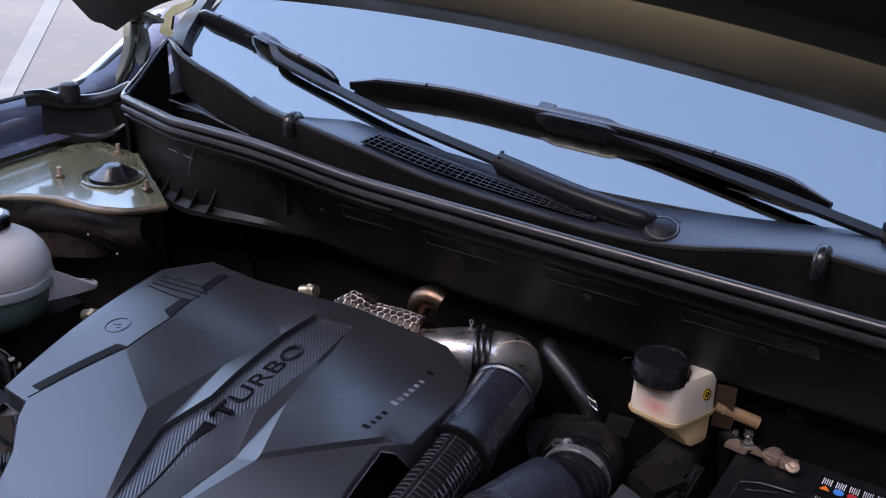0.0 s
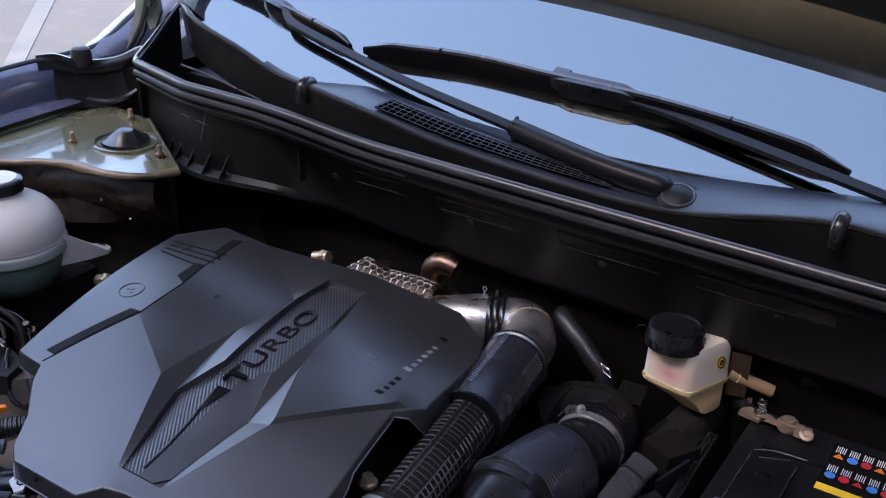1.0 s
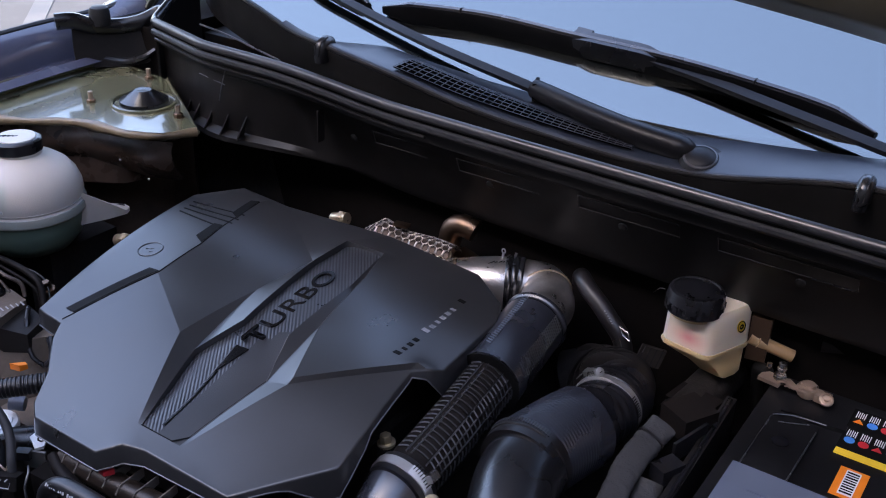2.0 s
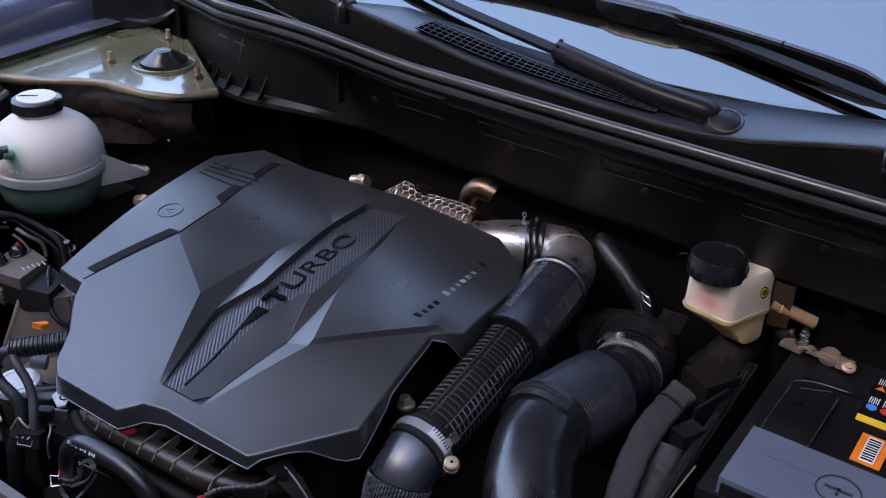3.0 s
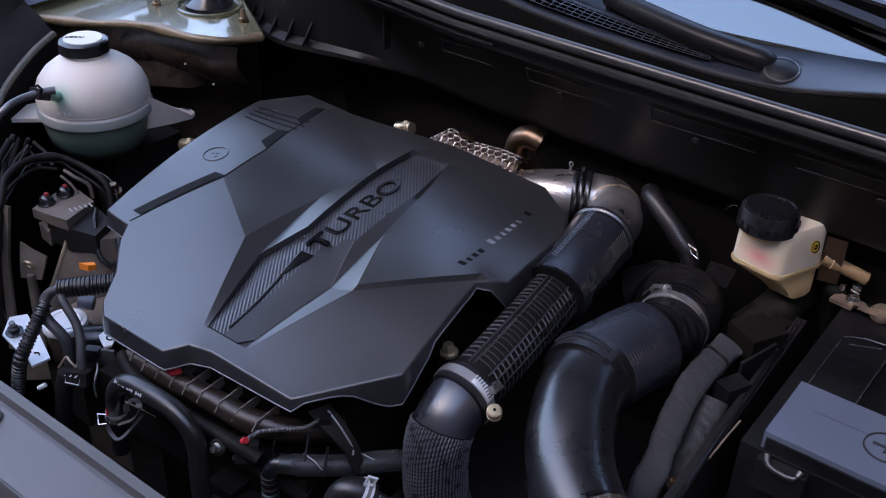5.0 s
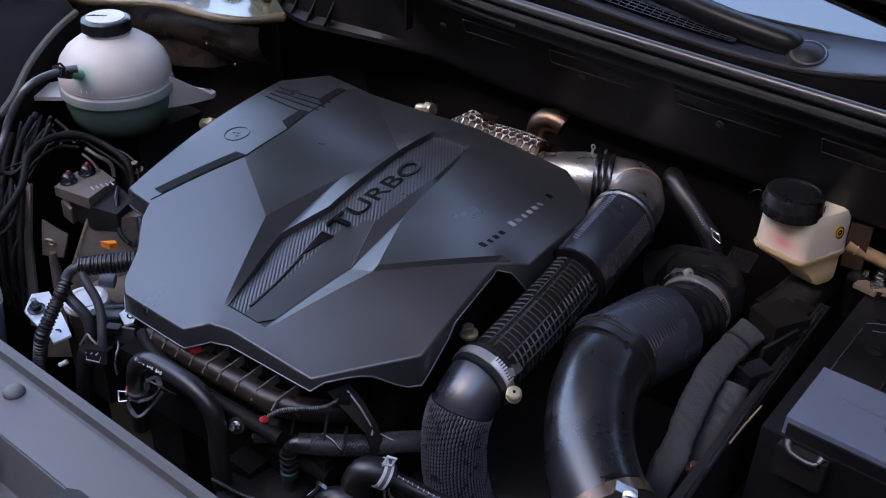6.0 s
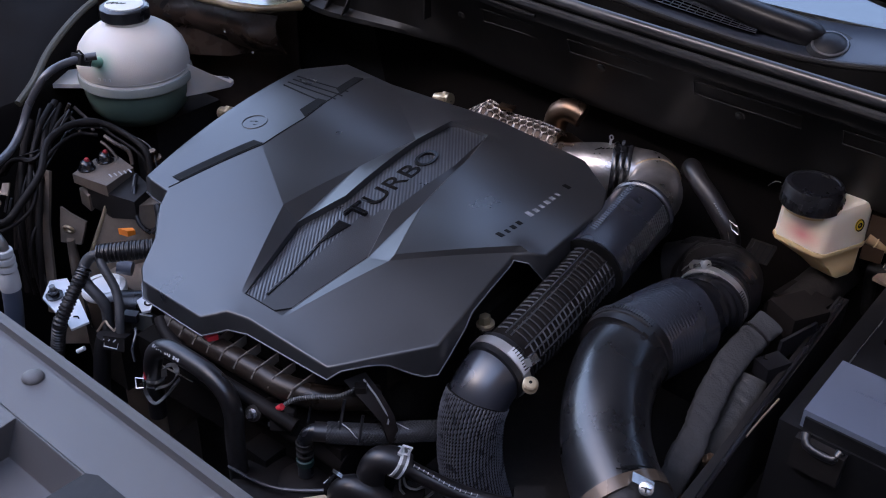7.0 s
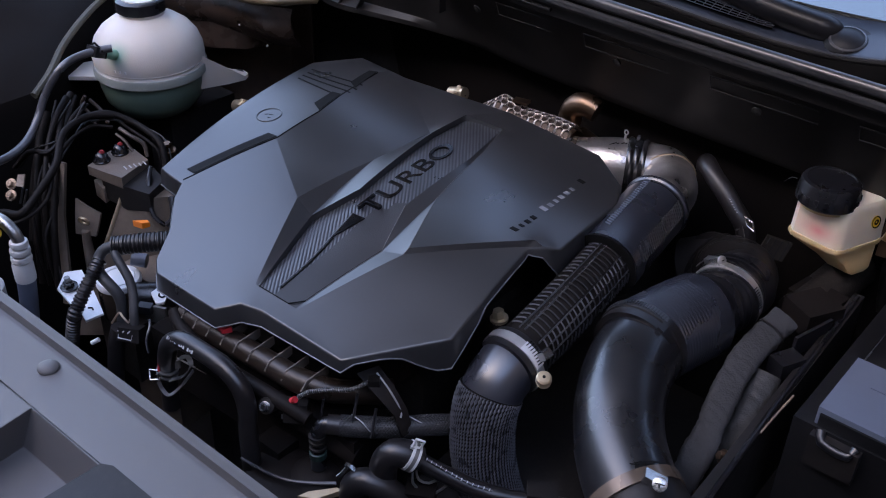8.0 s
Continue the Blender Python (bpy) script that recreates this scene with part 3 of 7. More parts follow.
def cowl():
    """The plastic panel at the foot of the windshield, with its air grille and rubber buffers."""
    c = thing("windshield_cowl", (0, 0.70, 1.07), "black plastic windshield cowl with an air grille and rubber buffers", "cowl")
    xs = [-0.675 + k * 1.35 / 70 for k in range(71)]
    rows = []
    for x in xs:
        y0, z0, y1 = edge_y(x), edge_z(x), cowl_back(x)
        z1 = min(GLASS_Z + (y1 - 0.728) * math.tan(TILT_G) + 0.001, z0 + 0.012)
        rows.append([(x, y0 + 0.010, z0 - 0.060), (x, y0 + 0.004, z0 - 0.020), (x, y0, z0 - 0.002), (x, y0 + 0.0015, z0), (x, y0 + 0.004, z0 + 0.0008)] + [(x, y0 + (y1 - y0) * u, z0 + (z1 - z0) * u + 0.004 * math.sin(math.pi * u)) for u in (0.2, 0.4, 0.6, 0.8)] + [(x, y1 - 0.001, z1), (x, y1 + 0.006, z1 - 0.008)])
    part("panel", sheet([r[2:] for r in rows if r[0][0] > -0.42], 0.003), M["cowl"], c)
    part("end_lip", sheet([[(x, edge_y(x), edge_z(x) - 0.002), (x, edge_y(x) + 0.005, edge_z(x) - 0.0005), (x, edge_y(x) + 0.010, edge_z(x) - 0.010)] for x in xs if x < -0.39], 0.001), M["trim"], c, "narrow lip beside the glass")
    # Paler tube along the channel's edge.
    part("channel_edge", tube([(-0.610, 0.736, 1.054), (-0.539, 0.720, 1.055), (-0.464, 0.6965, 1.055), (-0.410, 0.680, 1.055)], 0.0014, 8, 0.02), M["tick"], c, "pale edge line of the water channel")
    # Same plastic as the panel, painted darker for the shade in front.
    part("front_wall", sheet([r[:3] for r in rows], 0.003), M["trim"], c, "matt front wall, darker tone put in for its shade")
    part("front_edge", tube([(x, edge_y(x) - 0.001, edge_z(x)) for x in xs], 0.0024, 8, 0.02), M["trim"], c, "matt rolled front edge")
    # Pale tube drawn as the sky's glint along this end of the edge.
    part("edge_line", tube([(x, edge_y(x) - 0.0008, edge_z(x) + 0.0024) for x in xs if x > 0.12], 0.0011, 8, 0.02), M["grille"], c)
    part("glass_seal", tube([(x, glass_y(x), glass_z(x) + 0.0015) for x in xs if x > -0.30], 0.0014, 8, 0.02), M["rubber"], c)
    # grille: near-black strip, its shade painted in, under a net of thin bars
    def on(u, v):
        x = -0.207 + u * 0.295
        y = edge_y(x) + 0.0065 + v * (0.036 - 0.027 * u)
        u = (y - edge_y(x)) / (glass_y(x) - edge_y(x))
        return (x, y, edge_z(x) + (glass_z(x) + 0.001 - edge_z(x)) * u + 0.004 * math.sin(math.pi * u) + 0.0018)
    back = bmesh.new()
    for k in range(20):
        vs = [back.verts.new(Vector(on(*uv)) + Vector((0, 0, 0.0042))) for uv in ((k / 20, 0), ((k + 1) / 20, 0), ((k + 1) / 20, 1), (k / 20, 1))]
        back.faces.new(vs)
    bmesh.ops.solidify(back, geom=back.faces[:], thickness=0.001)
    part("grille_shade", back, M["well"], c, "near-black sheet standing in for shade under the net")
    for k in range(33):
        part("grille_bar", tube([Vector(on(k / 32, v)) + Vector((0, 0, 0.0056)) for v in (0, 0.5, 1)], 0.0005, 5, smooth_line=False), M["grille"], c)
    for v in (0, 0.25, 0.5, 0.75, 1):
        part("grille_rail", tube([Vector(on(k / 20, v)) + Vector((0, 0, 0.0060)) for k in range(21)], 0.0005, 5, smooth_line=False), M["grille"], c)
    for x in (-0.312, 0.312):
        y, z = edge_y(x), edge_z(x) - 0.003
        bm = tube([(x, y - 0.005, z - 0.015), (x, y - 0.0060, z - 0.005), (x, y - 0.004, z + 0.003), (x, y + 0.003, z + 0.006), (x, y + 0.012, z + 0.003)], lambda s: 0.0072, 14, 0.002, squash=1.2)
        bu = part("rubber_buffer", bm, M["hose_gloss"], c, "rounded rubber buffer clipped over the edge")
        for dx in (-0.0030, 0.0030):
            part("buffer_ridge", tube([(x + dx, y - 0.0150, z - 0.006), (x + dx, y - 0.0100, z + 0.0085), (x + dx, y + 0.003, z + 0.0135)], 0.0009, 6, 0.002), M["hose"], bu)
    return c


cowl()


def windshield():
    w = thing("windshield", (0, 0.75, 1.09), "clean tinted windshield reflecting the pale sky", "windshield")
    rows = []
    for k in range(25):
        x = -0.640 + k * 1.28 / 24
        y0 = cowl_back(x) - 0.008
        z0 = GLASS_Z + (y0 - 0.728) * math.tan(TILT_G)
        rows.append([(x * (1 - 0.10 * s), y0 + s * 0.85 * math.cos(TILT_G), z0 + 0.004 + s * 0.85 * math.sin(TILT_G) - 0.02 * s * (1 - s)) for s in (0, 0.15, 0.35, 0.6, 1.0)])
    part("glass", sheet(rows, 0.005), M["glass"], w)
    part("dashboard", box((0, 1.22, 1.02), (1.40, 0.85, 0.03), rx=2), M["dark"], w, "black dashboard behind the glass")
    part("ceramic_band", sheet([[(r[0][0], r[0][1] + 0.002, r[0][2] - 0.010), (r[0][0], r[0][1] + 0.055, r[0][2] + 0.055 * math.tan(TILT_G) - 0.012)] for r in rows], 0.001), M["liner"], w, "black ceramic band along the foot")
    trim = (((0.653, 0.788, 1.128), (0.606, 0.763, 1.126), (0.584, 0.766, 1.112)), ((0.667, 0.820, 1.146), (0.620, 0.790, 1.142), (0.612, 0.795, 1.128)), ((0.673, 0.862, 1.169), (0.636, 0.835, 1.166), (0.633, 0.842, 1.154)), ((0.681, 0.900, 1.190), (0.648, 0.886, 1.194), (0.652, 0.906, 1.190)))
    for s in (-1, 1):
        wide = [[Vector(p) for p in q] for q in trim]
        wide.append([p + (wide[-1][1] - wide[-2][1]) * 8 for p in wide[-1]])
        part("pillar", sheet([[(s * p.x, p.y, p.z) for p in q] for q in wide], 0.004), M["plastic"], w, "satin black pillar trim")
    return w


windshield()
bm_cabin = box((0, 2.2, 0.95), (1.5, 1.4, 1.1))
for sx in (-0.722, 0.710):
    va = [bm_cabin.verts.new((sx + dx, y, z)) for dx in (0, 0.012) for y, z in ((0.86, 1.0), (1.56, 1.0), (1.56, 1.44), (0.86, 1.06))]
    for fi in ((0, 1, 2, 3), (4, 5, 6, 7), (0, 1, 5, 4), (1, 2, 6, 5), (2, 3, 7, 6), (3, 0, 4, 7)):
        bm_cabin.faces.new([va[i] for i in fi])
tagged(part("cabin_wall", bm_cabin, M["dark"]), "dark closed cabin behind the dashboard", "car body", kind="structure")

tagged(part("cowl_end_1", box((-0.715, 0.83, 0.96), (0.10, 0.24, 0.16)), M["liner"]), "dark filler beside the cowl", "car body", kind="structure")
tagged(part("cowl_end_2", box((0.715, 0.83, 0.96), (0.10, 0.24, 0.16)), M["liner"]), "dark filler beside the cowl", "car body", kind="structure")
HOOD_EDGE = (0.700, 1.2256)
HOOD_UP = radians(55)


def hood():
    """The raised hood: painted inner frame with a rolled rear edge, black insulation, hinges at both ends."""
    h = thing("hood", (0, HOOD_EDGE[0], HOOD_EDGE[1]), "raised olive hood with black insulation on its underside", "car hood")
    def at(x, s, off=0.0):
        y = HOOD_EDGE[0] - s * math.cos(HOOD_UP) + off * math.sin(HOOD_UP)
        z = HOOD_EDGE[1] + s * math.sin(HOOD_UP) + off * math.cos(HOOD_UP)
        return (x, y + 0.05 * (abs(x) / 0.72) ** 3 * max(0, 1 - 3 * s), z - 0.001 - 0.046 * x - 0.155 * x * x - 0.05 * max(0.0, (abs(x) - 0.54) / 0.20) ** 1.5)
    xs = [-0.74 + k * 1.48 / 36 for k in range(37)]
    part("inner_frame", sheet([[at(x, s, o) for s, o in ((0.004, 0.020), (0.0, 0.016), (0.001, 0.011), (0.008, 0.008), (0.024, 0.003), (0.034, -0.004), (0.042, -0.006), (0.085, -0.006), (0.118, -0.005), (0.128, 0.0), (0.90, 0.0))] for x in xs], 0.002), M["hood_inner"], h, "painted inner frame with a pressed rib")
    part("outer_skin", sheet([[at(x, s, o) for s, o in ((0.0, 0.016), (0.02, 0.028), (0.3, 0.036), (0.6, 0.034), (0.88, 0.02), (0.93, 0.004))] for x in xs], 0.002), M["paint"], h)
    part("insulation", sheet([[at(x, s, o) for s, o in ((0.138, -0.004), (0.144, -0.012), (0.3, -0.020), (0.6, -0.022), (0.84, -0.014), (0.85, -0.002))] for x in xs[2:-2]], 0.004), M["insulation"], h, "matt black fibre insulation")
    for s in (-1, 1):
        def leaf(pts, y0, y1):
            bm = bmesh.new()
            a = [bm.verts.new((s * x, y0, z)) for x, z in pts]
            b = [bm.verts.new((s * x, y1, z)) for x, z in pts]
            bm.faces.new(a[::-1])
            bm.faces.new(b)
            for k in range(len(pts)):
                m = (k + 1) % len(pts)
                bm.faces.new((a[k], a[m], b[m], b[k]))
            return bm
        hi = part("hinge", leaf([(0.747, 1.133), (0.738, 1.146), (0.721, 1.150), (0.702, 1.135), (0.697, 1.107), (0.710, 1.083), (0.722, 1.077), (0.729, 1.090), (0.739, 1.068), (0.776, 1.026), (0.801, 1.017), (0.767, 1.066), (0.751, 1.103)], 0.783, 0.789), M["paint_hinge"], h, "sage green pressed hinge arm", bevel=0.0025)
        part("hinge_bead", tube([(s * 0.722, 0.782, 1.140), (s * 0.726, 0.781, 1.112), (s * 0.744, 0.781, 1.078), (s * 0.772, 0.781, 1.040)], lambda q: 0.006 - 0.02 * q, 8, 0.006), M["paint_hinge"], hi)
        part("hinge_plate", box((s * 0.700, 0.735, 1.172), (0.06, 0.12, 0.006), rx=-28, ry=s * 10), M["paint"], hi, bevel=0.002)
        part("corner_plate", leaf([(0.721, 1.119), (0.708, 1.148), (0.690, 1.162), (0.640, 1.180), (0.648, 1.169), (0.690, 1.147), (0.696, 1.127), (0.686, 1.122), (0.702, 1.114)], 0.828, 0.833), M["paint_dark"], h, "olive painted corner plate", bevel=0.0015)
        bolt("hinge_bolt", (s * 0.715, 0.783, 1.118), (0, -1, 0.1), 0.0060, M["paint_hinge"], hi)
    return h


hood()


# ---- engine ----
TOP = np.polyfit([0.10, 0.17, 0.21, 0.30, 0.40, 0.50, 0.57], [0.845, 0.868, 0.882, 0.910, 0.927, 0.935, 0.935], 4)


def top_z(y):
    return float(np.polyval(TOP, y))


def engine_cover():
    """The faceted beauty cover: outline, ridges and a sunken carbon-look spear. Each corner is (x, y, rise over the crowned top)."""
    c = thing("engine_cover", (-0.17, 0.37, 0.85), "faceted dark grey plastic engine cover with raised lettering", "engine cover")
    rim_pts = {
        "O1": (-0.370, 0.270, 0.000), "O2": (-0.398, 0.511, -0.002), "O3": (-0.369, 0.563, -0.004), "O4": (-0.318, 0.556, -0.002),
        "K": (-0.289, 0.552, -0.001), "R1": (-0.157, 0.575, -0.008), "R2": (-0.035, 0.569, -0.013), "R3": (0.011, 0.537, -0.016), "R4": (0.028, 0.503, -0.015),
        "R5": (0.032, 0.403, -0.009), "R6": (0.025, 0.387, 0.000), "R7": (0.013, 0.380, -0.002), "R8": (0.021, 0.298, -0.003),
        "R9": (0.022, 0.264, -0.005), "F1": (-0.037, 0.196, 0.003), "F2": (-0.1338, 0.1961, 0.004), "F3": (-0.157, 0.191, 0.005),
        "F4": (-0.175, 0.176, 0.003), "F5": (-0.261, 0.179, -0.002), "L1": (-0.275, 0.189, -0.002), "L2": (-0.292, 0.219, -0.001),
        "L3": (-0.322, 0.249, 0.0), "L4": (-0.331, 0.266, 0.001),
    }
    ridge_pts = {
        "G1": (-0.299, 0.363, 0.004), "G2": (-0.299, 0.425, 0.004), "G3": (-0.318, 0.537, 0.002), "V": (-0.208, 0.308, 0.004),
        "V2": (-0.162, 0.212, 0.003), "Q": (-0.1963, 0.4014, -0.005), "T2": (-0.187, 0.479, -0.007), "S": (-0.069, 0.307, 0.003),
        "S2": (-0.1069, 0.2120, 0.003), "U": (-0.067, 0.312, 0.007), "W": (-0.0979, 0.3847, -0.001), "X": (-0.1150, 0.4775, -0.002), "U7": (0.017, 0.385, 0.004),
    }
    spear_pts = {
        "c0": (-0.1572, 0.2122, 0.003), "c1": (-0.188, 0.307, -0.007), "c2": (-0.1668, 0.3519, 0.002), "c3": (-0.1778, 0.4716, 0.001), "c4": (-0.178, 0.526, 0.000),
        "c5": (-0.128, 0.527, 0.000), "c6": (-0.1133, 0.4530, 0.002), "c7": (-0.1124, 0.3574, 0.0025), "c8": (-0.094, 0.305, -0.004), "c9": (-0.1092, 0.2122, 0.003),
    }
    P = {**rim_pts, **ridge_pts, **spear_pts}

    def edge_line(a, b):
        """The points from corner a up to, not with, corner b."""
        (x0, y0, d0), (x1, y1, d1) = P[a], P[b]
        n = max(1, round(math.hypot(x1 - x0, y1 - y0) / 0.010))
        return [(x0 + (x1 - x0) * k / n, y0 + (y1 - y0) * k / n, d0 + (d1 - d0) * k / n) for k in range(n)]

    def outline(keys):
        out = []
        for a, b in zip(keys, keys[1:] + keys[:1]):
            out += edge_line(a, b) if a < b else [q for q in (edge_line(b, a) + [P[a]])[::-1]][:-1]
        return out

    def panel(keys, sink=0.0):
        """One facet as a fine mesh that follows the crown, its corners' rises spread evenly inside."""
        ring = outline(keys)
        flat = [Vector((x, y)) for x, y, d in ring]
        xs, ys = [q.x for q in flat], [q.y for q in flat]
        inside = []
        step = 0.011
        for i in range(int((max(xs) - min(xs)) / step) + 1):
            for j in range(int((max(ys) - min(ys)) / step) + 1):
                q = Vector((min(xs) + (i + 0.5) * step, min(ys) + (j + 0.37) * step))
                hit = False
                for a, b in zip(flat, flat[1:] + flat[:1]):
                    if (a.y > q.y) != (b.y > q.y) and q.x < a.x + (q.y - a.y) / (b.y - a.y) * (b.x - a.x):
                        hit = not hit
                if hit and min((q - a).length for a in flat) > 0.006:
                    inside.append(q)
        vs, _, fs, *_ = geometry.delaunay_2d_cdt(flat + inside, [], [list(range(len(flat)))], 1, 1e-6)
        out = []
        for v in vs:
            spokes = [Vector((x - v.x, y - v.y)) for x, y, d in ring]
            far = [q.length for q in spokes]
            if min(far) < 1e-5:
                d = ring[far.index(min(far))][2]
            else:
                # mean value weights keep a facet flat wherever its border is
                half = [math.tan(math.atan2(a.x * b.y - a.y * b.x, a.dot(b)) / 2) for a, b in zip(spokes, spokes[1:] + spokes[:1])]
                share = [(half[k - 1] + half[k]) / far[k] for k in range(len(ring))]
                d = sum(w * q[2] for w, q in zip(share, ring)) / sum(share)
            out.append(Vector((v.x, v.y, top_z(v.y) + d - sink)))
        return out, fs

    bm = bmesh.new()
    tag = bm.faces.layers.int.new("facet")
    facets = (
        "L4 G1 V V2 F2 F3 F4 F5 L1 L2 L3", "V2 c0 c9 S2 F1 F2", "S2 S R7 R8 R9 F1", "G1 G2 G3 O4 K T2 Q V", "K R1 c4 c3 T2",
        "V c1 c0 V2", "V Q c1", "Q T2 c3 c2 c1", "c9 c8 S S2", "c8 W U S", "c8 c7 c6 c5 X W", "U W X c5 c4 R1 R2 R3 R4 R5 R6 U7", "S U U7 R7", "U7 R6 R7", "O1 O2 O3 O4 G3 G2 G1 L4",
    )
    for k, keys in enumerate(facets):
        vs, fs = panel(keys.split())
        made = [bm.verts.new(v) for v in vs]
        for f in fs:
            face = bm.faces.new([made[i] for i in f])
            face.material_index = 0
            face[tag] = 2 if k == 2 else k + 1
            face.smooth = True
        bm.verts.index_update()
    # walls of the sunken spear
    ring = [Vector((x, y, top_z(y) + d)) for x, y, d in outline(sorted(spear_pts))]
    heart = Vector((-0.14, 0.37, 0))
    low = []
    for q in ring:
        inward = heart - Vector((q.x, q.y, 0))
        low.append(q + inward.normalized() * 0.0012 - Vector((0, 0, 0.008)))
    a = [bm.verts.new(q) for q in ring]
    b = [bm.verts.new(q) for q in low]
    for k in range(len(ring)):
        j = (k + 1) % len(ring)
        bm.faces.new((a[k], a[j], b[j], b[k]))
    # rounded rim and skirt
    keys = list(rim_pts)
    rim = [Vector((x, y, top_z(y) + d)) for x, y, d in outline(keys)]
    drops = {"R8": 0.015, "R9": 0.031, "F1": 0.012, "F2": 0.017, "R1": 0.028, "R2": 0.03, "R3": 0.035, "R4": 0.035, "R5": 0.03, "R7": 0.006, "R6": 0.010, "L3": 0.010, "L2": 0.012}
    mid = Vector((-0.16, 0.37, 0))
    n = len(rim)
    # the skirt's depth runs evenly from corner to corner, but for an arched notch between R9 and F1
    knots, corner = [], 0.0
    for a, b in zip(keys, keys[1:] + keys[:1]):
        span = math.dist(rim_pts[a][:2], rim_pts[b][:2])
        knots.append((corner, drops.get(a, 0.020)))
        if a == "R9":
            knots += [(corner + span * u, d) for u, d in ((0.14, 0.030), (0.30, 0.020), (0.45, 0.010), (0.60, 0.0060), (0.93, 0.0056))]
        if a == "R7":
            knots.append((corner + span * 0.93, 0.0060))
        corner += span
    knots.append((corner, drops.get(keys[0], 0.020)))
    walked = [0.0]
    for p, q in zip(rim, rim[1:]):
        walked.append(walked[-1] + math.dist(p[:2], q[:2]))
    depth = [float(np.interp(s, [k for k, d in knots], [d for k, d in knots])) for s in walked]
    outs = []
    for k in range(n):
        t = rim[(k + 1) % n] - rim[k - 1]
        o = Vector((t.y, -t.x, 0)).normalized()
        if o.dot(rim[k] - mid) < 0:
            o = -o
        outs.append(o)
    rings = [rim] + [[q + o * a - Vector((0, 0, b)) for q, o in zip(rim, outs)] for a, b in ((0.0009, 0.0002), (0.0017, 0.0007), (0.0023, 0.0016), (0.0027, 0.0030))] + [[q + o * 0.0040 - Vector((0, 0, d)) for q, o, d in zip(rim, outs, depth)]]
    made = [[bm.verts.new(q) for q in r] for r in rings]
    for r0, r1 in zip(made, made[1:]):
        for k in range(n):
            j = (k + 1) % n
            f = bm.faces.new((r0[k], r0[j], r1[j], r1[k]))
            f.smooth = True
            f.material_index = 1
    bmesh.ops.remove_doubles(bm, verts=bm.verts, dist=0.0004)
    bm.normal_update()
    bm.verts.index_update()
    tree = BVHTree.FromBMesh(bm)
    tag = bm.faces.layers.int["facet"]
    border = {tuple(sorted(v.index for v in e.verts)) for e in bm.edges if len(e.link_faces) != 2 or (e.link_faces[0][tag] != e.link_faces[1][tag] and e.calc_face_angle(0) > 0.02)}
    soft = {tuple(sorted(v.index for v in e.verts)) for e in bm.edges if any(f.material_index == 1 for f in e.link_faces) and e.calc_face_angle(0) < 0.7}
    shell_ob = part("shell", bm, [M["cover"], M["cover"]], c)
    shell_ob.data.set_sharp_from_angle(angle=radians(7))
    sharp = shell_ob.data.attributes.get("sharp_edge") or shell_ob.data.attributes.new("sharp_edge", "BOOLEAN", "EDGE")
    for e in shell_ob.data.edges:
        key = tuple(sorted(e.vertices))
        sharp.data[e.index].value = key in border and key not in soft

    def on(x, y, lift=0.0):
        hit = tree.ray_cast(Vector((x, y, 1.2)), Vector((0, 0, -1)))[0]
        return Vector((x, y, (hit.z if hit else top_z(y)) + lift))

    # Pale line round the skirt stands in for its lit rim.
    part("rim", tube([q + o * 0.0042 - Vector((0, 0, d)) for q, o, d in zip(rim + rim[:1], outs + outs[:1], depth + depth[:1])], 0.0007, 6, smooth_line=False), M["tick"], c)
    # Pale hairlines stand in for highlights on the facet edges.
    for keys in (("c5", "X", "W", "U", "S"), ("c7", "c8", "c9")):
        line = []
        for ka, kb in zip(keys, keys[1:]):
            line += [Vector((x, y, top_z(y) + d + 0.0001)) for x, y, d in (edge_line(ka, kb) if ka < kb else (edge_line(kb, ka) + [P[ka]])[::-1])]
        part("lit_crease", tube(line, 0.0004, 5, smooth_line=False), M["panel"], c)
    border_line = [Vector((x, y, top_z(y) + d)) for x, y, d in edge_line("c0", "c9") + edge_line("c8", "c9")[::-1]]
    part("spear_border", tube([q + Vector((-0.0006, 0.0006, 0.0)) for q in border_line], 0.0007, 6, smooth_line=False), M["insert"], c, "fine dark joint round the insert")
    spear = bmesh.new()
    vs, fs = panel(sorted(spear_pts), 0.0036)
    # a narrow flank along the edge beside the ridge leans outwards
    flank = [Vector(spear_pts[k][:2]) for k in ("c0", "c1", "c2", "c3", "c4")]
    for v in vs:
        q = Vector((v.x, v.y))
        near = min((geometry.intersect_point_line(q, a, b)[0].xy - q).length if 0 <= geometry.intersect_point_line(q, a, b)[1] <= 1 else min((q - a).length, (q - b).length) for a, b in zip(flank, flank[1:]))
        k = min(1.0, max(0.0, (v.y - 0.212) / 0.050))
        v.z += 0.0028 * (1 - k) - 0.0034 * k * max(0.0, 1 - near / 0.013)
    made = [spear.verts.new(v) for v in vs]
    for f in fs:
        face = spear.faces.new([made[i] for i in f])
        q = face.calc_center_median()
        right = q.x > -0.1370 - 0.048 * (q.y - 0.215)
        face.material_index = 1 if right and q.y < 0.340 + 1.3 * (q.x + 0.137) else 0
    stree = BVHTree.FromBMesh(spear)
    part("carbon_spear", spear, [M["carbon"], M["insert_satin"]], c, "striped carbon-look insert, plain beside the pointer")

    # inserts let into the seam of the side panel, and fine slots
    def strip(quad, lift=0.0004, mat="insert", name="insert", n=10):
        (ax, ay), (bx, by), (cx, cy), (dx, dy) = quad
        rows = []
        for k in range(n + 1):
            t = k / n
            rows.append([on(ax + (bx - ax) * t, ay + (by - ay) * t, lift), on(dx + (cx - dx) * t, dy + (cy - dy) * t, lift)])
        part(name, sheet(rows, 0.0004), M[mat], c, smooth=False)
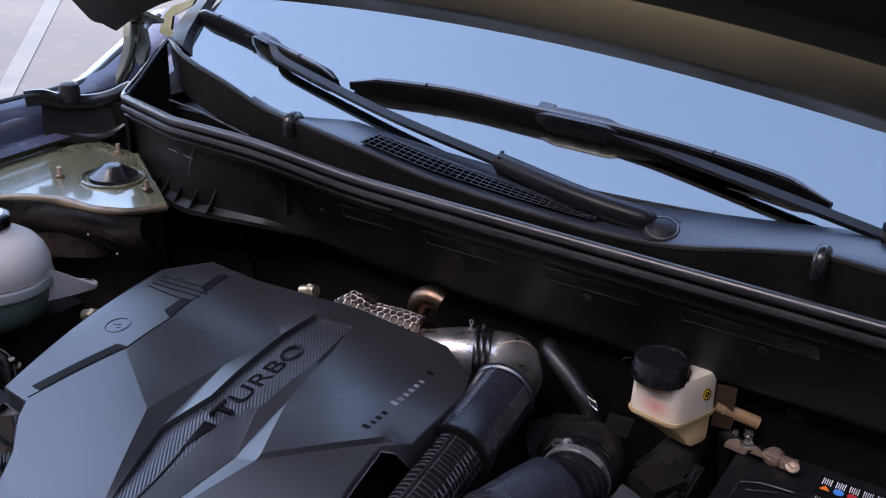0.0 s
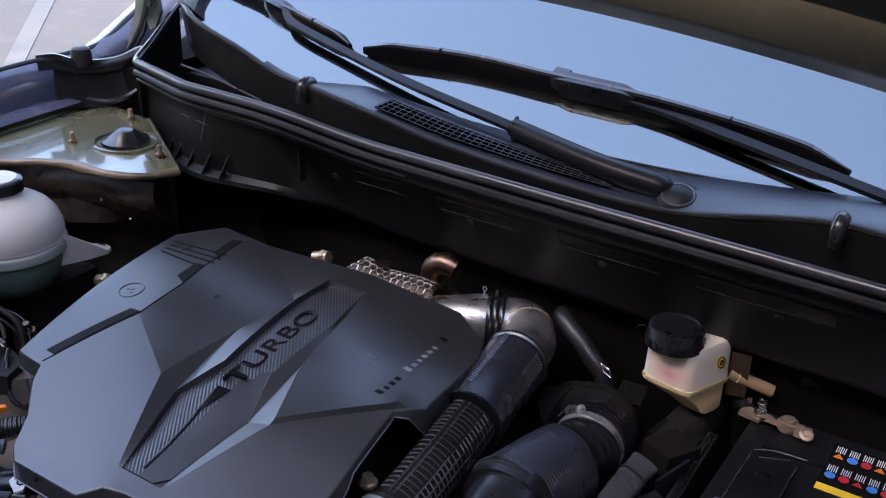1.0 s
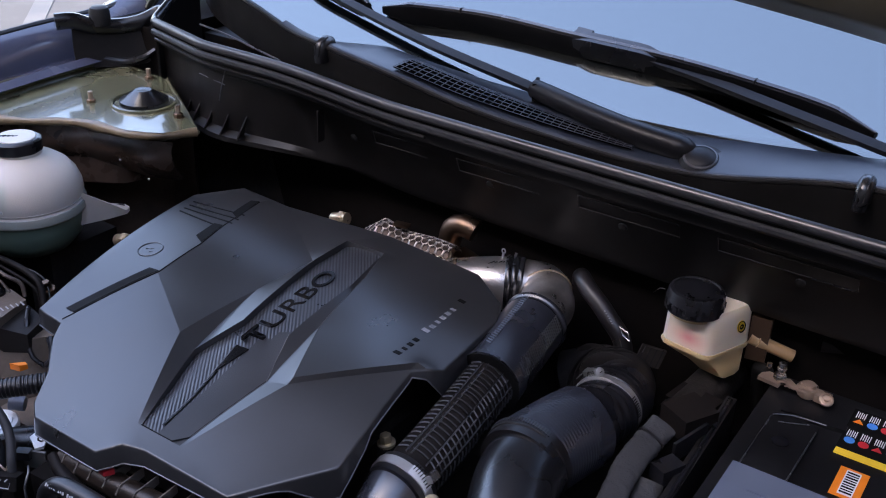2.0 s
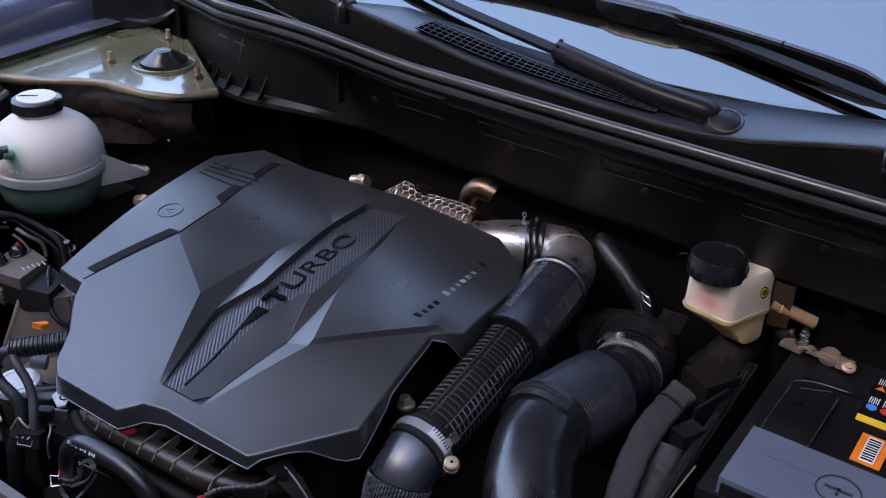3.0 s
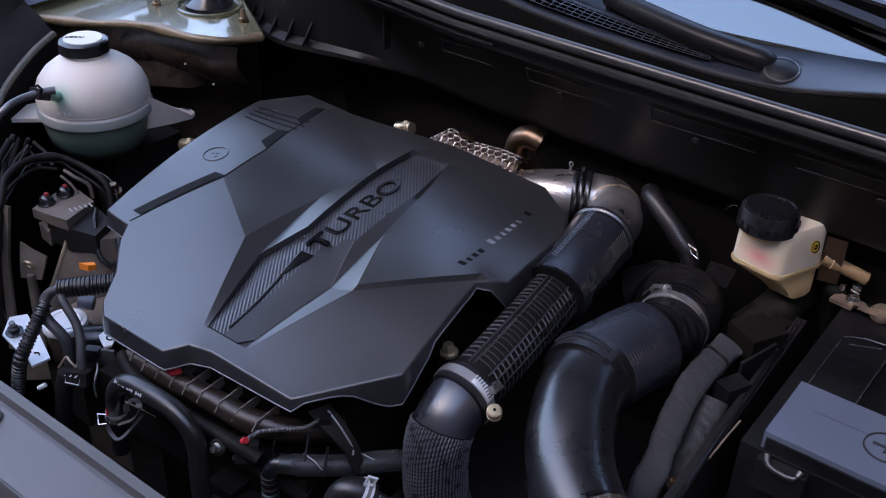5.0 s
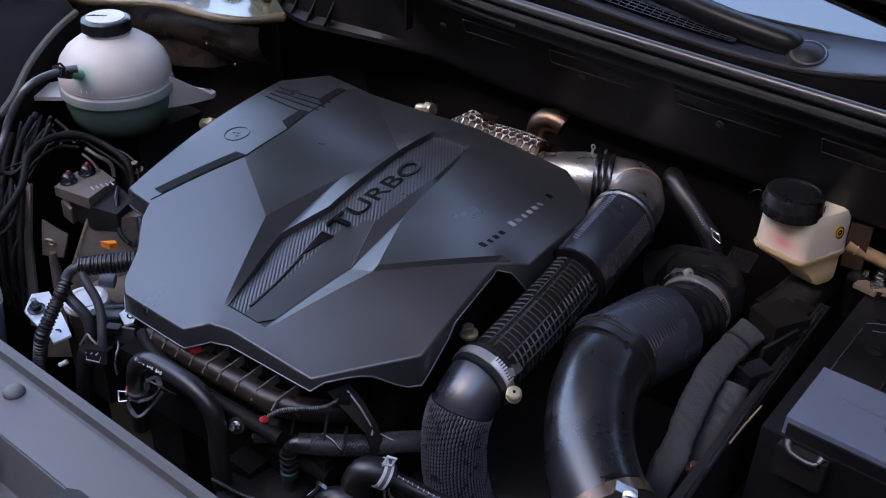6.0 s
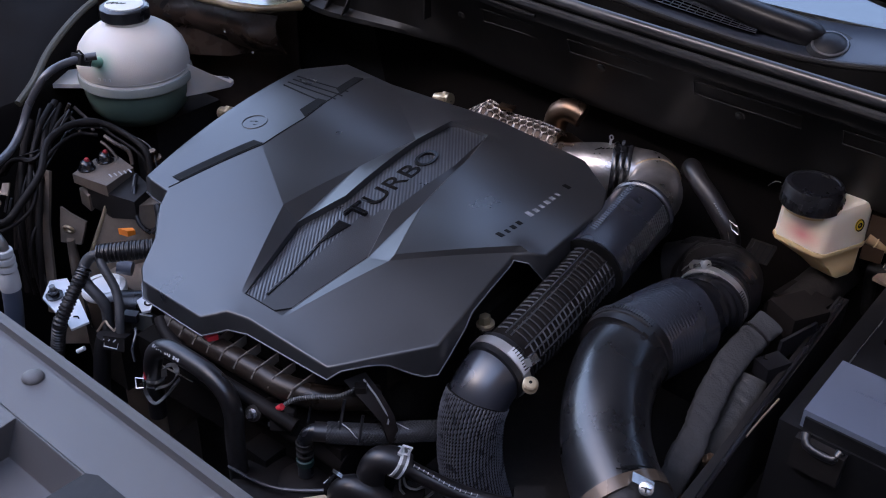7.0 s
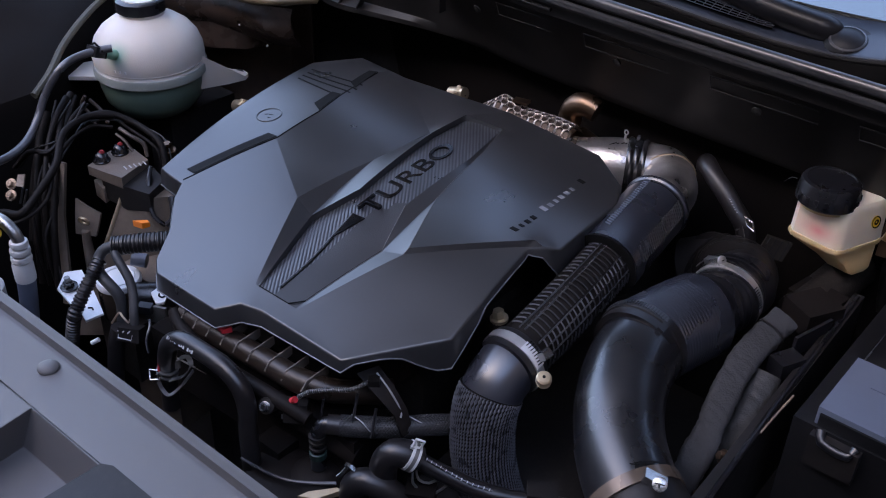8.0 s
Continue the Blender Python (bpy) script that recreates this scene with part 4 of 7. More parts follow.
    strip([(-0.3312, 0.2799), (-0.2985, 0.3648), (-0.3121, 0.3644), (-0.3437, 0.2806)], n=16)
    strip([(-0.2994, 0.4261), (-0.3081, 0.4674), (-0.3202, 0.4662), (-0.3163, 0.4348)])
    strip([(-0.3077, 0.4892), (-0.3194, 0.5383), (-0.3309, 0.5363), (-0.3226, 0.4972)])
    for ax, ay, bx, by in ((-0.3853, 0.4956, -0.3069, 0.4993), (-0.3822, 0.4863, -0.3038, 0.4870), (-0.3813, 0.4774, -0.3038, 0.4763), (-0.3799, 0.4691, -0.3120, 0.4625)):
        strip([(bx, by), (ax, ay), (ax, ay + 0.0020), (bx, by + 0.0020)], 0.0004, name="slot")
    seam = [(-0.3347, 0.2683), (-0.330, 0.279), (-0.2973, 0.3637), (-0.2981, 0.4249), (-0.3067, 0.466), (-0.3178, 0.5368)]
    part("seam", tube([on(ax + (bx - ax) * k / 8, ay + (by - ay) * k / 8, 0.0) for (ax, ay), (bx, by) in zip(seam, seam[1:]) for k in range(9)], 0.0007, 6, smooth_line=False), M["insert"], c)
    mk = on(-0.340, 0.3905)
    rm = part("round_mark", tube([on(mk.x + 0.0135 * math.cos(k * 0.2094), mk.y + 0.0135 * math.sin(k * 0.2094), 0.0002) for k in range(31)], 0.0006, 6, smooth_line=False), M["cover"], c, "faint round cast mark")
    for dx, dy in ((-0.004, 0.0), (0.001, 0.002), (0.004, -0.003)):
        part("mark_bar", box((mk.x + dx, mk.y + dy, on(mk.x + dx, mk.y + dy).z), (0.004, 0.0012, 0.0008), rz=40), M["cover"], rm)
    # lettering and pointer in the spear
    def sunk(x, y):
        hit = stree.ray_cast(Vector((x, y, 1.2)), Vector((0, 0, -1)))[0]
        return hit.z if hit else top_z(y) - 0.006
    z0, z1 = sunk(-0.142, 0.345), sunk(-0.142, 0.470)
    slope = math.degrees(math.atan2(z1 - z0, 0.125))
    lettering("lettering", "TURBO", 0.0275, (-0.1338, 0.334, z0 + 0.0002), (0, -slope, 92), M["gloss"], c, 0.131, 0.0020, "raised gloss black letters")
    part("arrow", prism([(-0.1529, 0.3276), (-0.1375, 0.3285), (-0.1483, 0.2930)], lambda x, y: sunk(x, y) - 0.003, lambda x, y: sunk(x, y) + 0.0012), M["gloss"], c, "gloss black pointer", smooth=False)
    part("arrow_edge", tube([(x, y, sunk(x, y) + 0.0012) for x, y in ((-0.1529, 0.3276), (-0.1506, 0.3103), (-0.1483, 0.2930), (-0.1450, 0.2730), (-0.1425, 0.2537), (-0.1408, 0.2218))], 0.0006, 6), M["tick"], c)
    part("spear_crease", tube([(x, y, sunk(x, y)) for x, y in ((-0.1462, 0.2950), (-0.1410, 0.2537), (-0.1392, 0.2230))], 0.0010, 6), M["insert"], c)
    # small wording on the side panel, as bars, its sheen painted pale and dark
    for k in range(13):
        if k in (4, 11):
            continue
        y = 0.3905 + 0.0100 * k
        tall = 0.0095 if k in (0, 5, 12) else 0.0066
        x = -0.0045 - 0.062 * (y - 0.39) - tall / 2
        climb = math.degrees(math.atan2(on(x, y + 0.005).z - on(x, y - 0.005).z, 0.010))
        lean = -math.degrees(math.atan2(on(x + 0.004, y).z - on(x - 0.004, y).z, 0.008))
        part("print_bar", box(on(x, y, 0.0002), (tall * 0.85, 0.0050 - 0.0014 * (k % 3 == 1), 0.0005), rx=climb, ry=lean, rz=-4), M["faint_print"] if 4 < k < 11 else M["insert"], c)
    return c


engine_cover()


def engine_block():
    e = thing("engine", (-0.17, 0.38, 0.42), "dark cast engine block with brown and grey fittings", "engine")
    part("block", box((-0.19, 0.41, 0.62), (0.34, 0.26, 0.42)), M["engine"], e, bevel=0.02)
    part("cylinder_head", box((-0.19, 0.40, 0.840), (0.32, 0.28, 0.05)), M["engine"], e, bevel=0.01)
    part("timing_cover", box((-0.375, 0.34, 0.69), (0.07, 0.24, 0.20), rz=4), M["tan"], e, bevel=0.015)
    part("gearbox", box((0.16, 0.36, 0.57), (0.30, 0.30, 0.34)), M["dark"], e, bevel=0.03)
    return e


engine_block()


def charge_pipe():
    """The turbo's outlet: cast elbow, smooth sleeve, netted hose, clamp, elbow and braided end."""
    p = thing("charge_pipe", (0.05, 0.45, 0.80), "black charge pipe with aluminium elbow and braided lower end", "hose")
    part("outlet", tube([(-0.080, 0.583, 0.891), (-0.066, 0.590, 0.893), (-0.047, 0.600, 0.895), (-0.030, 0.6065, 0.897), (-0.019, 0.6125, 0.897)], lambda s: 0.0265 + 0.06 * s if s < 0.05 else 0.0295, 32, 0.003), M["alu_dark"], p, "cast aluminium outlet")
    part("outlet_lip", tube([(-0.074, 0.586, 0.892), (-0.070, 0.588, 0.8925)], 0.0282, 32, 0.002), M["brown_gloss"], p, "brown stained lip")
    jr = part("joint_ring", tube([(-0.024, 0.6098, 0.897), (-0.0165, 0.6137, 0.897), (-0.005, 0.619, 0.897)], lambda s: 0.0302 + 0.0018 * abs(math.sin(s * 420)), 36, 0.0008), M["hose_gloss"], p, "black ribbed joint ring")
    for ang in (-20, -8, 18):
        a = radians(ang)
        part("ring_mark", box((-0.0155 + 0.0322 * 0.42 * math.sin(a), 0.6140 - 0.0322 * 0.9 * math.sin(a), 0.897 + 0.0322 * math.cos(a)), (0.003, 0.006, 0.0012), rz=28, rx=-ang), M["ridge"], jr)
    part("elbow", tube([(-0.008, 0.6178, 0.897), (0.003, 0.6225, 0.8965), (0.013, 0.6235, 0.896), (0.0235, 0.6165, 0.896), (0.033, 0.603, 0.896), (0.0385, 0.586, 0.896), (0.042, 0.560, 0.896)], lambda s: 0.0295 - 0.0006 * math.sin(s * 190), 36, 0.002), M["alu_dark"], p, "cast aluminium elbow with a weld line")
    a, b, n0 = Vector((0.0225, 0.6172, 0.896)), Vector((0.62, -0.78, 0)).normalized(), Vector((0, 0, 1))
    side = b.cross(n0)
    part("weld_line", tube([a + (n0 * math.cos(radians(w)) + side * math.sin(radians(w))) * (0.0297 + 0.0003 * (k % 2)) for k, w in enumerate(range(-110, 111, 5))], 0.0010, 6, smooth_line=False), M["zinc"], p, "raised weld line")
    part("pin", tube([(-0.030, 0.6120, 0.924), (-0.031, 0.6150, 0.930)], 0.0014, 8), M["steel"], p)
    part("pin_eye", loop_of([Vector((-0.0312, 0.6155, 0.9325)) + Vector((0.0022 * math.cos(k * 0.785), 0, 0.0026 * math.sin(k * 0.785))) for k in range(8)], 0.0008), M["steel"], p)
    for k in range(5):
        part("cast_mark", box((-0.036 + 0.0035 * k, 0.5960 + 0.0022 * k, 0.9245 + 0.0003 * k), (0.0012, 0.011 - 0.003 * (k % 2), 0.0006), rz=-52, rx=22), M["insert"], p)
    sl = [(0.0425, 0.562, 0.896), (0.0478, 0.51, 0.892), (0.0535, 0.452, 0.887)]
    body = part("sleeve", tube(sl, lambda s: 0.0335 + (0.0016 if s < 0.005 or s > 0.117 else 0), 48, 0.002), M["hose_sheen"], p, "smooth black rubber sleeve")
    for k, s0 in enumerate((0.009, 0.114)):
        q = Vector(sl[0]) + (Vector(sl[2]) - Vector(sl[0])).normalized() * s0
        part("groove", lathe([(0.0332, -0.0007), (0.0338, -0.0006), (0.0338, 0.0006), (0.0332, 0.0007)], q, 48, Vector(sl[2]) - Vector(sl[0])), M["insert"], body)
    line = spline(sl, 0.0036)
    # Left ridges get a paler grey in place of grazing light.
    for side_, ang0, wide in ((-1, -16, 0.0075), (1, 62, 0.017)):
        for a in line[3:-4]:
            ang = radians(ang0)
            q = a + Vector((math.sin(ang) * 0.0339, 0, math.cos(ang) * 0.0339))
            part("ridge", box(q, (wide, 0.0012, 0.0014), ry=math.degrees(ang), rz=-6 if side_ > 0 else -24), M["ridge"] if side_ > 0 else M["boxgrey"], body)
    net = [(0.053, 0.462, 0.887), (0.0565, 0.40, 0.878), (0.058, 0.355, 0.871), (0.0575, 0.318, 0.864)]
    core = part("netted_hose", tube(net, 0.0258, 24, 0.004), M["rubber_dark"], p, "ribbed hose with a raised square net")
    line = spline(net, 0.0057)
    for k, a in enumerate(line[:-1]):
        d = (line[k + 1] - a).normalized()
        # Light on the net is put into the bars' tones, pale to dim.
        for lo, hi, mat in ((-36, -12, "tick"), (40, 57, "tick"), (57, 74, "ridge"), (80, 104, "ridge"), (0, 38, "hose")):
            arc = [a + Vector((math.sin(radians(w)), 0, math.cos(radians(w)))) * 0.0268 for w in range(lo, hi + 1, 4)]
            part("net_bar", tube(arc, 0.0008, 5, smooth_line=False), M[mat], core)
    for j, deg in enumerate((-8, 4, 40, 57, 74)):
        ang = radians(deg)
        pts = []
        for k, a in enumerate(line):
            pts.append(a + Vector((math.sin(ang), 0, math.cos(ang))) * 0.0268)
        part("net_rib", tube(pts, 0.0008, 5, smooth_line=False), M["ridge"], core)
    ax = Vector((0.0575, 0.318, 0.864)) - Vector((0.058, 0.355, 0.871))
    part("collar", lathe([(0.0275, -0.011), (0.0295, -0.010), (0.0295, 0.010), (0.0275, 0.011)], (0.0573, 0.308, 0.8614), 32, ax), M["hose_gloss"], p)
    cl = clamp_band((0.0573, 0.308, 0.8614), ax, 0.0296, 0.0085, M["band"], p, "steel worm-drive clamp")
    part("screw_housing", box((0.0830, 0.3115, 0.8795), (0.007, 0.010, 0.016), ry=50), M["steel"], cl, bevel=0.0015)
    axn = ax.normalized()
    out, up = Vector((1, 0, 0)), Vector((1, 0, 0)).cross(axn)
    arc = [Vector((0.0573, 0.308, 0.8614)) + (out * math.sin(radians(w)) - up * math.cos(radians(w)) * (1 if up.z < 0 else -1)) * 0.0311 for w in range(24, 69, 4)]
    part("worm_strip", strap(arc, 0.0010, 0.0092, axn), M["bright"], cl, "bright slotted strip", smooth=False)
    for k in range(8):
        ang = radians(28 + 5 * k)
        part("slot", box((0.0573 + 0.0318 * math.sin(ang), 0.3072, 0.8614 + 0.0318 * math.cos(ang)), (0.0008, 0.0075, 0.0006), ry=math.degrees(ang), rz=0), M["insert"], cl)
    part("clamp_pin", tube([(0.088, 0.305, 0.865), (0.097, 0.296, 0.870), (0.101, 0.291, 0.876)], 0.0022, 8), M["zinc"], cl)
    part("pin_head", lathe([(0.0050, -0.001), (0.0062, 0.000), (0.0066, 0.002), (0.0055, 0.0030), (0.0066, 0.0040), (0.0064, 0.0078), (0.0050, 0.0090), (0.0003, 0.0092)], (0.100, 0.291, 0.8735), 20, (0.2, -0.3, 1)), M["zinc"], cl, "yellow zinc bolt head")
    part("head_socket", lathe([(0.0014, 0.0088), (0.0014, 0.0096), (0.0003, 0.0096)], (0.100, 0.291, 0.8735), 10, (0.2, -0.3, 1)), M["insert"], cl)
    bend = [(0.0575, 0.320, 0.8645), (0.0570, 0.300, 0.859), (0.0562, 0.284, 0.848), (0.0560, 0.275, 0.832), (0.0565, 0.271, 0.815), (0.058, 0.270, 0.79)]
    part("bend", tube(bend, 0.0271, 32, 0.003), M["hose_sheen"], p, "glossy moulded bend")
    for k in range(7):
        part("print_bar", box((0.0795 - 0.0004 * k, 0.2900 - 0.0022 * k, 0.8605 - 0.0022 * k), (0.0055 if k % 3 else 0.0075, 0.0010, 0.0006), ry=58, rx=-35), M["print"], p)
    low = [(0.0562, 0.2800, 0.8450), (0.0562, 0.2745, 0.835), (0.0565, 0.2715, 0.822), (0.059, 0.269, 0.79), (0.067, 0.269, 0.755), (0.080, 0.271, 0.72)]
    br = part("braided_end", tube(low, 0.0276, 36, 0.003), M["rubber_dark"], p, "woven braided sleeve")
    core_line = spline(low, 0.0011)
    for k in range(58):
        ang = 2 * math.pi * k / 58
        bm, ring0 = bmesh.new(), None
        for i, q in enumerate(core_line[:min(124, len(core_line) - 1)]):
            d = (core_line[i + 1] - q).normalized()
            u = d.cross(Vector((0, 1, 0))).normalized()
            v = u.cross(d)
            fat = 0.0011 * (0.15 + 0.85 * abs(math.sin(i * 0.95 + k * 0.9)))
            hub = q + (u * math.cos(ang) + v * math.sin(ang)) * 0.0279
            out = (u * math.cos(ang) + v * math.sin(ang))
            tan = out.cross(d)
            ring1 = [bm.verts.new(hub + out * a * fat + tan * b * fat) for a, b in ((0, -1.2), (1, 0), (0, 1.2))]
            if ring0:
                for m in range(2):
                    bm.faces.new((ring0[m], ring0[m + 1], ring1[m + 1], ring1[m]))
            ring0 = ring1
        part("strand", bm, M["strand"], br)
    part("tail", tube([(0.078, 0.271, 0.725), (0.10, 0.275, 0.68), (0.11, 0.28, 0.60)], 0.026, 20), M["hose"], p)
    return p


charge_pipe()


def intake_pipe():
    p = thing("intake_duct", (0.14, 0.42, 0.80), "black moulded air intake duct with bellows and steel clamps", "hose")
    part("turbo_inlet", tube([(0.070, 0.600, 0.815), (0.095, 0.605, 0.828), (0.126, 0.592, 0.845), (0.146, 0.566, 0.858), (0.155, 0.535, 0.864)], 0.031, 24), M["plastic"], p, "black moulded inlet")
    for k in range(5):
        a = 0.2 + 0.16 * k
        part("moulded_rib", lathe([(0.033, -0.002), (0.0365, -0.001), (0.0365, 0.001), (0.033, 0.002)], spline([(0.095, 0.605, 0.828), (0.122, 0.590, 0.845), (0.136, 0.562, 0.858)], 0.01)[k * 2 % 7], 24, (0.7 - 0.2 * k, -0.3 - 0.2 * k, 0)), M["plastic"], p)
    part("neck", tube([(0.156, 0.545, 0.865), (0.149, 0.466, 0.868)], lambda s: 0.0315 + (0.0012 if 0.056 < s < 0.062 or 0.044 < s < 0.050 else 0), 32, 0.002), M["plastic_soft"], p)
    ax = Vector((0.006, -0.048, -0.001))
    cc = Vector((0.1525, 0.508, 0.8665))
    part("collar", lathe([(0.028, -0.012), (0.0338, -0.011), (0.0345, -0.006), (0.0337, -0.005), (0.0337, 0.006), (0.0347, 0.007), (0.0345, 0.010), (0.028, 0.012)], cc, 40, ax), M["plastic_soft"], p)
    for k in range(3):
        part("collar_rib", lathe([(0.0320, -0.0012), (0.0345, -0.001), (0.0345, 0.001), (0.0320, 0.0012)], cc - ax.normalized() * (0.011 + 0.006 * k), 40, ax), M["plastic_soft"], p)
    cl = clamp_band(cc, ax, 0.0338, 0.0075, M["band"], p, "steel worm-drive clamp")
    for k in range(9):
        ang = radians(48 + 4 * k)
        part("slot", box((cc.x + 0.0351 * math.sin(ang), cc.y, cc.z + 0.0351 * math.cos(ang)), (0.0008, 0.0055, 0.0006), ry=math.degrees(ang)), M["insert"], cl)
    part("screw_housing", box((0.1335, 0.5110, 0.8985), (0.016, 0.009, 0.005), ry=-20), M["steel"], cl, bevel=0.0012)
    part("ear", strap([(0.118, 0.513, 0.885), (0.123, 0.513, 0.892), (0.128, 0.512, 0.898)], 0.007, 0.0008, (0.3, 0, 1)), M["steel_dark"], cl)
    part("screw_head", lathe([(0.0028, -0.005), (0.0042, 0), (0.0048, 0.001), (0.0048, 0.0030), (0.0036, 0.0036)], (0.1400, 0.5090, 0.9025), 18, (0.8, -0.5, 0.45)), M["band"], cl)
    part("screw_slot", box((0.1428, 0.5072, 0.9040), (0.0006, 0.0012, 0.007), ry=40, rz=-30), M["insert"], cl)
    part("second_ear", strap([(0.141, 0.508, 0.9000), (0.1495, 0.508, 0.9018), (0.158, 0.508, 0.9008)], 0.0075, 0.0010, (0, 0, 1)), M["band"], cl)
    part("bellows", tube([(0.1490, 0.470, 0.868), (0.1405, 0.435, 0.869), (0.1310, 0.396, 0.868)], lambda s: 0.0402 - 0.004 * max(0, 1 - s / 0.004) ** 2 + (0.00026 * math.sin(s * 2 * math.pi / 0.0034) if s > 0.020 else 0), 44, 0.00085), M["hose_sheen"], p, "finely ribbed bellows")
    ring = part("ring", tube([(0.1312, 0.402, 0.868), (0.1318, 0.381, 0.867)], lambda s: 0.0418 if 0.002 < s < 0.012 else 0.0404, 40, 0.001), M["hose"], p, "snap ring with fine teeth")
    for k in range(26):
        ang = radians(-62 + 3.6 * k)
        part("tooth", box((0.1312 + 0.0418 * math.sin(ang), 0.394, 0.868 + 0.0418 * math.cos(ang)), (0.0011, 0.005, 0.0016), ry=math.degrees(ang)), M["ridge"], ring)
    part("lug", box((0.152, 0.384, 0.903), (0.006, 0.009, 0.004), ry=28), M["hose"], ring, bevel=0.001)
    duct = [(0.1330, 0.396, 0.867), (0.1390, 0.362, 0.864), (0.151, 0.330, 0.857), (0.168, 0.304, 0.847), (0.187, 0.285, 0.839), (0.207, 0.270, 0.832)]
    part("duct", tube(duct, lambda s: 0.0392 - 0.035 * min(0.06, s), 40, 0.004), M["hose_gloss"], p, "glossy moulded duct")
    ax2 = Vector((0.023, -0.014, -0.006))
    end = tube([(0.203, 0.271, 0.8325), (0.230, 0.256, 0.826), (0.27, 0.235, 0.815)], lambda s: 0.0385, 36, 0.004)
    part("end_piece", end, M["plastic"], p)
    cl2 = clamp_band((0.207, 0.268, 0.8315), ax2, 0.0396, 0.0105, M["brown_gloss"], p, "dull brown stained clamp")
    part("screw_housing", box((0.222, 0.262, 0.8695), (0.018, 0.010, 0.007), rz=25, ry=22), M["steel"], cl2, bevel=0.0015)
    part("screw_head", lathe([(0.003, -0.006), (0.0045, 0), (0.0056, 0.001), (0.0056, 0.0035), (0.0045, 0.0042), (0.0003, 0.0042)], (0.229, 0.256, 0.8745), 18, (0.3, -0.6, 0.75)), M["band"], cl2)
    for tw in (20, 110):
        part("screw_slot", box((0.2303, 0.2533, 0.8778), (0.0075, 0.0010, 0.0008), rx=38, rz=tw), M["insert"], cl2)
    for k in range(6):
        ang = radians(-8 + 5 * k)
        part("slot", box((0.207 + 0.0400 * math.sin(ang) * 0.55, 0.268 + 0.040 * math.sin(ang) * 0.8, 0.8315 + 0.041 * math.cos(ang)), (0.0008, 0.008, 0.0006), rz=-60), M["insert"], cl2)
    return p


intake_pipe()


# ---- wipers on the glass ----
def glass_pt(x, y, off):
    """A point over the windshield: x, y on the glass and its distance from it."""
    z = GLASS_Z + 0.004 + (y - 0.728) * math.tan(TILT_G)
    return Vector((x, y - off * math.sin(TILT_G), z + off * math.cos(TILT_G)))


def wiper(base, arm, blade, clip_at, label):
    w = thing("wiper", base, label, "wiper", "wipers")
    part("pivot_cap", lathe([(0.0205, -0.010), (0.0208, 0.000), (0.0190, 0.006), (0.0145, 0.0110), (0.008, 0.0135), (0.0004, 0.0142)], (base[0], base[1] - 0.004, base[2] - 0.006), 32, (0.1, -0.40, 1)), M["arm"], w, "domed black pivot cap")
    part("cap_ring", lathe([(0.0155, 0.0095), (0.0168, 0.0092), (0.0165, 0.0102), (0.0150, 0.0108)], (base[0], base[1] - 0.004, base[2] - 0.006), 32, (0.1, -0.40, 1)), M["ridge"], w)
    part("pivot_collar", lathe([(0.0235, -0.016), (0.0235, -0.002), (0.0200, 0.001)], base, 28, (0, -0.25, 1)), M["trim"], w)
    thick = arm[:3]
    L = length_of(thick, 0.004)
    part("arm_head", tube(thick, lambda s: (0.0168 - 0.0034 * (s / L)) * math.sqrt(max(0.02, 1 - max(0.0, 1 - s / 0.020) ** 2)), 18, 0.003, squash=0.8), M["arm"], w)
    part("hinge_joint", box(arm[2], (0.004, 0.024, 0.020), rz=20), M["insert"], w, bevel=0.002)
    part("arm_rod", strap(arm[2:], 0.0100, 0.0065, (0, -math.sin(TILT_G), math.cos(TILT_G))), M["arm"], w, bevel=0.0026)
    line = spline(blade, 0.008)
    up = Vector((0, -math.sin(TILT_G), math.cos(TILT_G)))
    def wedge(profile, u0, u1, name, mat, label="", ends=True):
        """A strip along the blade with the given cross-section of (across, up)."""
        bm = bmesh.new()
        rings = []
        n = len(line)
        for i in range(int(u0 * (n - 1)), int(u1 * (n - 1)) + 1):
            u = i / (n - 1)
            d = (line[min(i + 1, n - 1)] - line[max(i - 1, 0)]).normalized()
            side = up.cross(d).normalized()
            k = min(1.0, 0.35 + 9 * (u - u0), 0.35 + 9 * (u1 - u)) if ends else 1.0
            rings.append([bm.verts.new(line[i] + side * (px * k) + up * (pz * k - 0.003 * (1 - k))) for px, pz in profile])
        m = len(profile)
        for r0, r1 in zip(rings, rings[1:]):
            for k in range(m):
                bm.faces.new((r0[k], r0[(k + 1) % m], r1[(k + 1) % m], r1[k]))
        bm.faces.new(rings[0][::-1])
        bm.faces.new(rings[-1])
        return part(name, bm, M[mat], w, label)
    wedge([(-0.0110, -0.012), (0.0110, -0.012), (0.0125, -0.004), (0.0050, 0.009), (0.0008, 0.0125), (-0.0040, 0.0110), (-0.0110, -0.002)], 0, 1, "blade", "blade", "black beam wiper blade")
    # Paler ridge stands in for sky light on the blade's top.
    wedge([(-0.0025, 0.0108), (0.0025, 0.0108), (0.0020, 0.0132), (-0.0020, 0.0132)], 0.0, 1.0, "blade_ridge", "ridge")
    wedge([(-0.0015, -0.013), (0.0015, -0.013), (0.0028, -0.006), (-0.0028, -0.006)], 0.02, 0.98, "squeegee", "rubber", "", False)
    wedge([(-0.0115, -0.010), (0.0115, -0.010), (0.0120, 0.002), (0.0080, 0.0125), (-0.0070, 0.0130), (-0.0120, 0.002)], 0.40, 0.66, "connector", "plastic_soft", "", True)
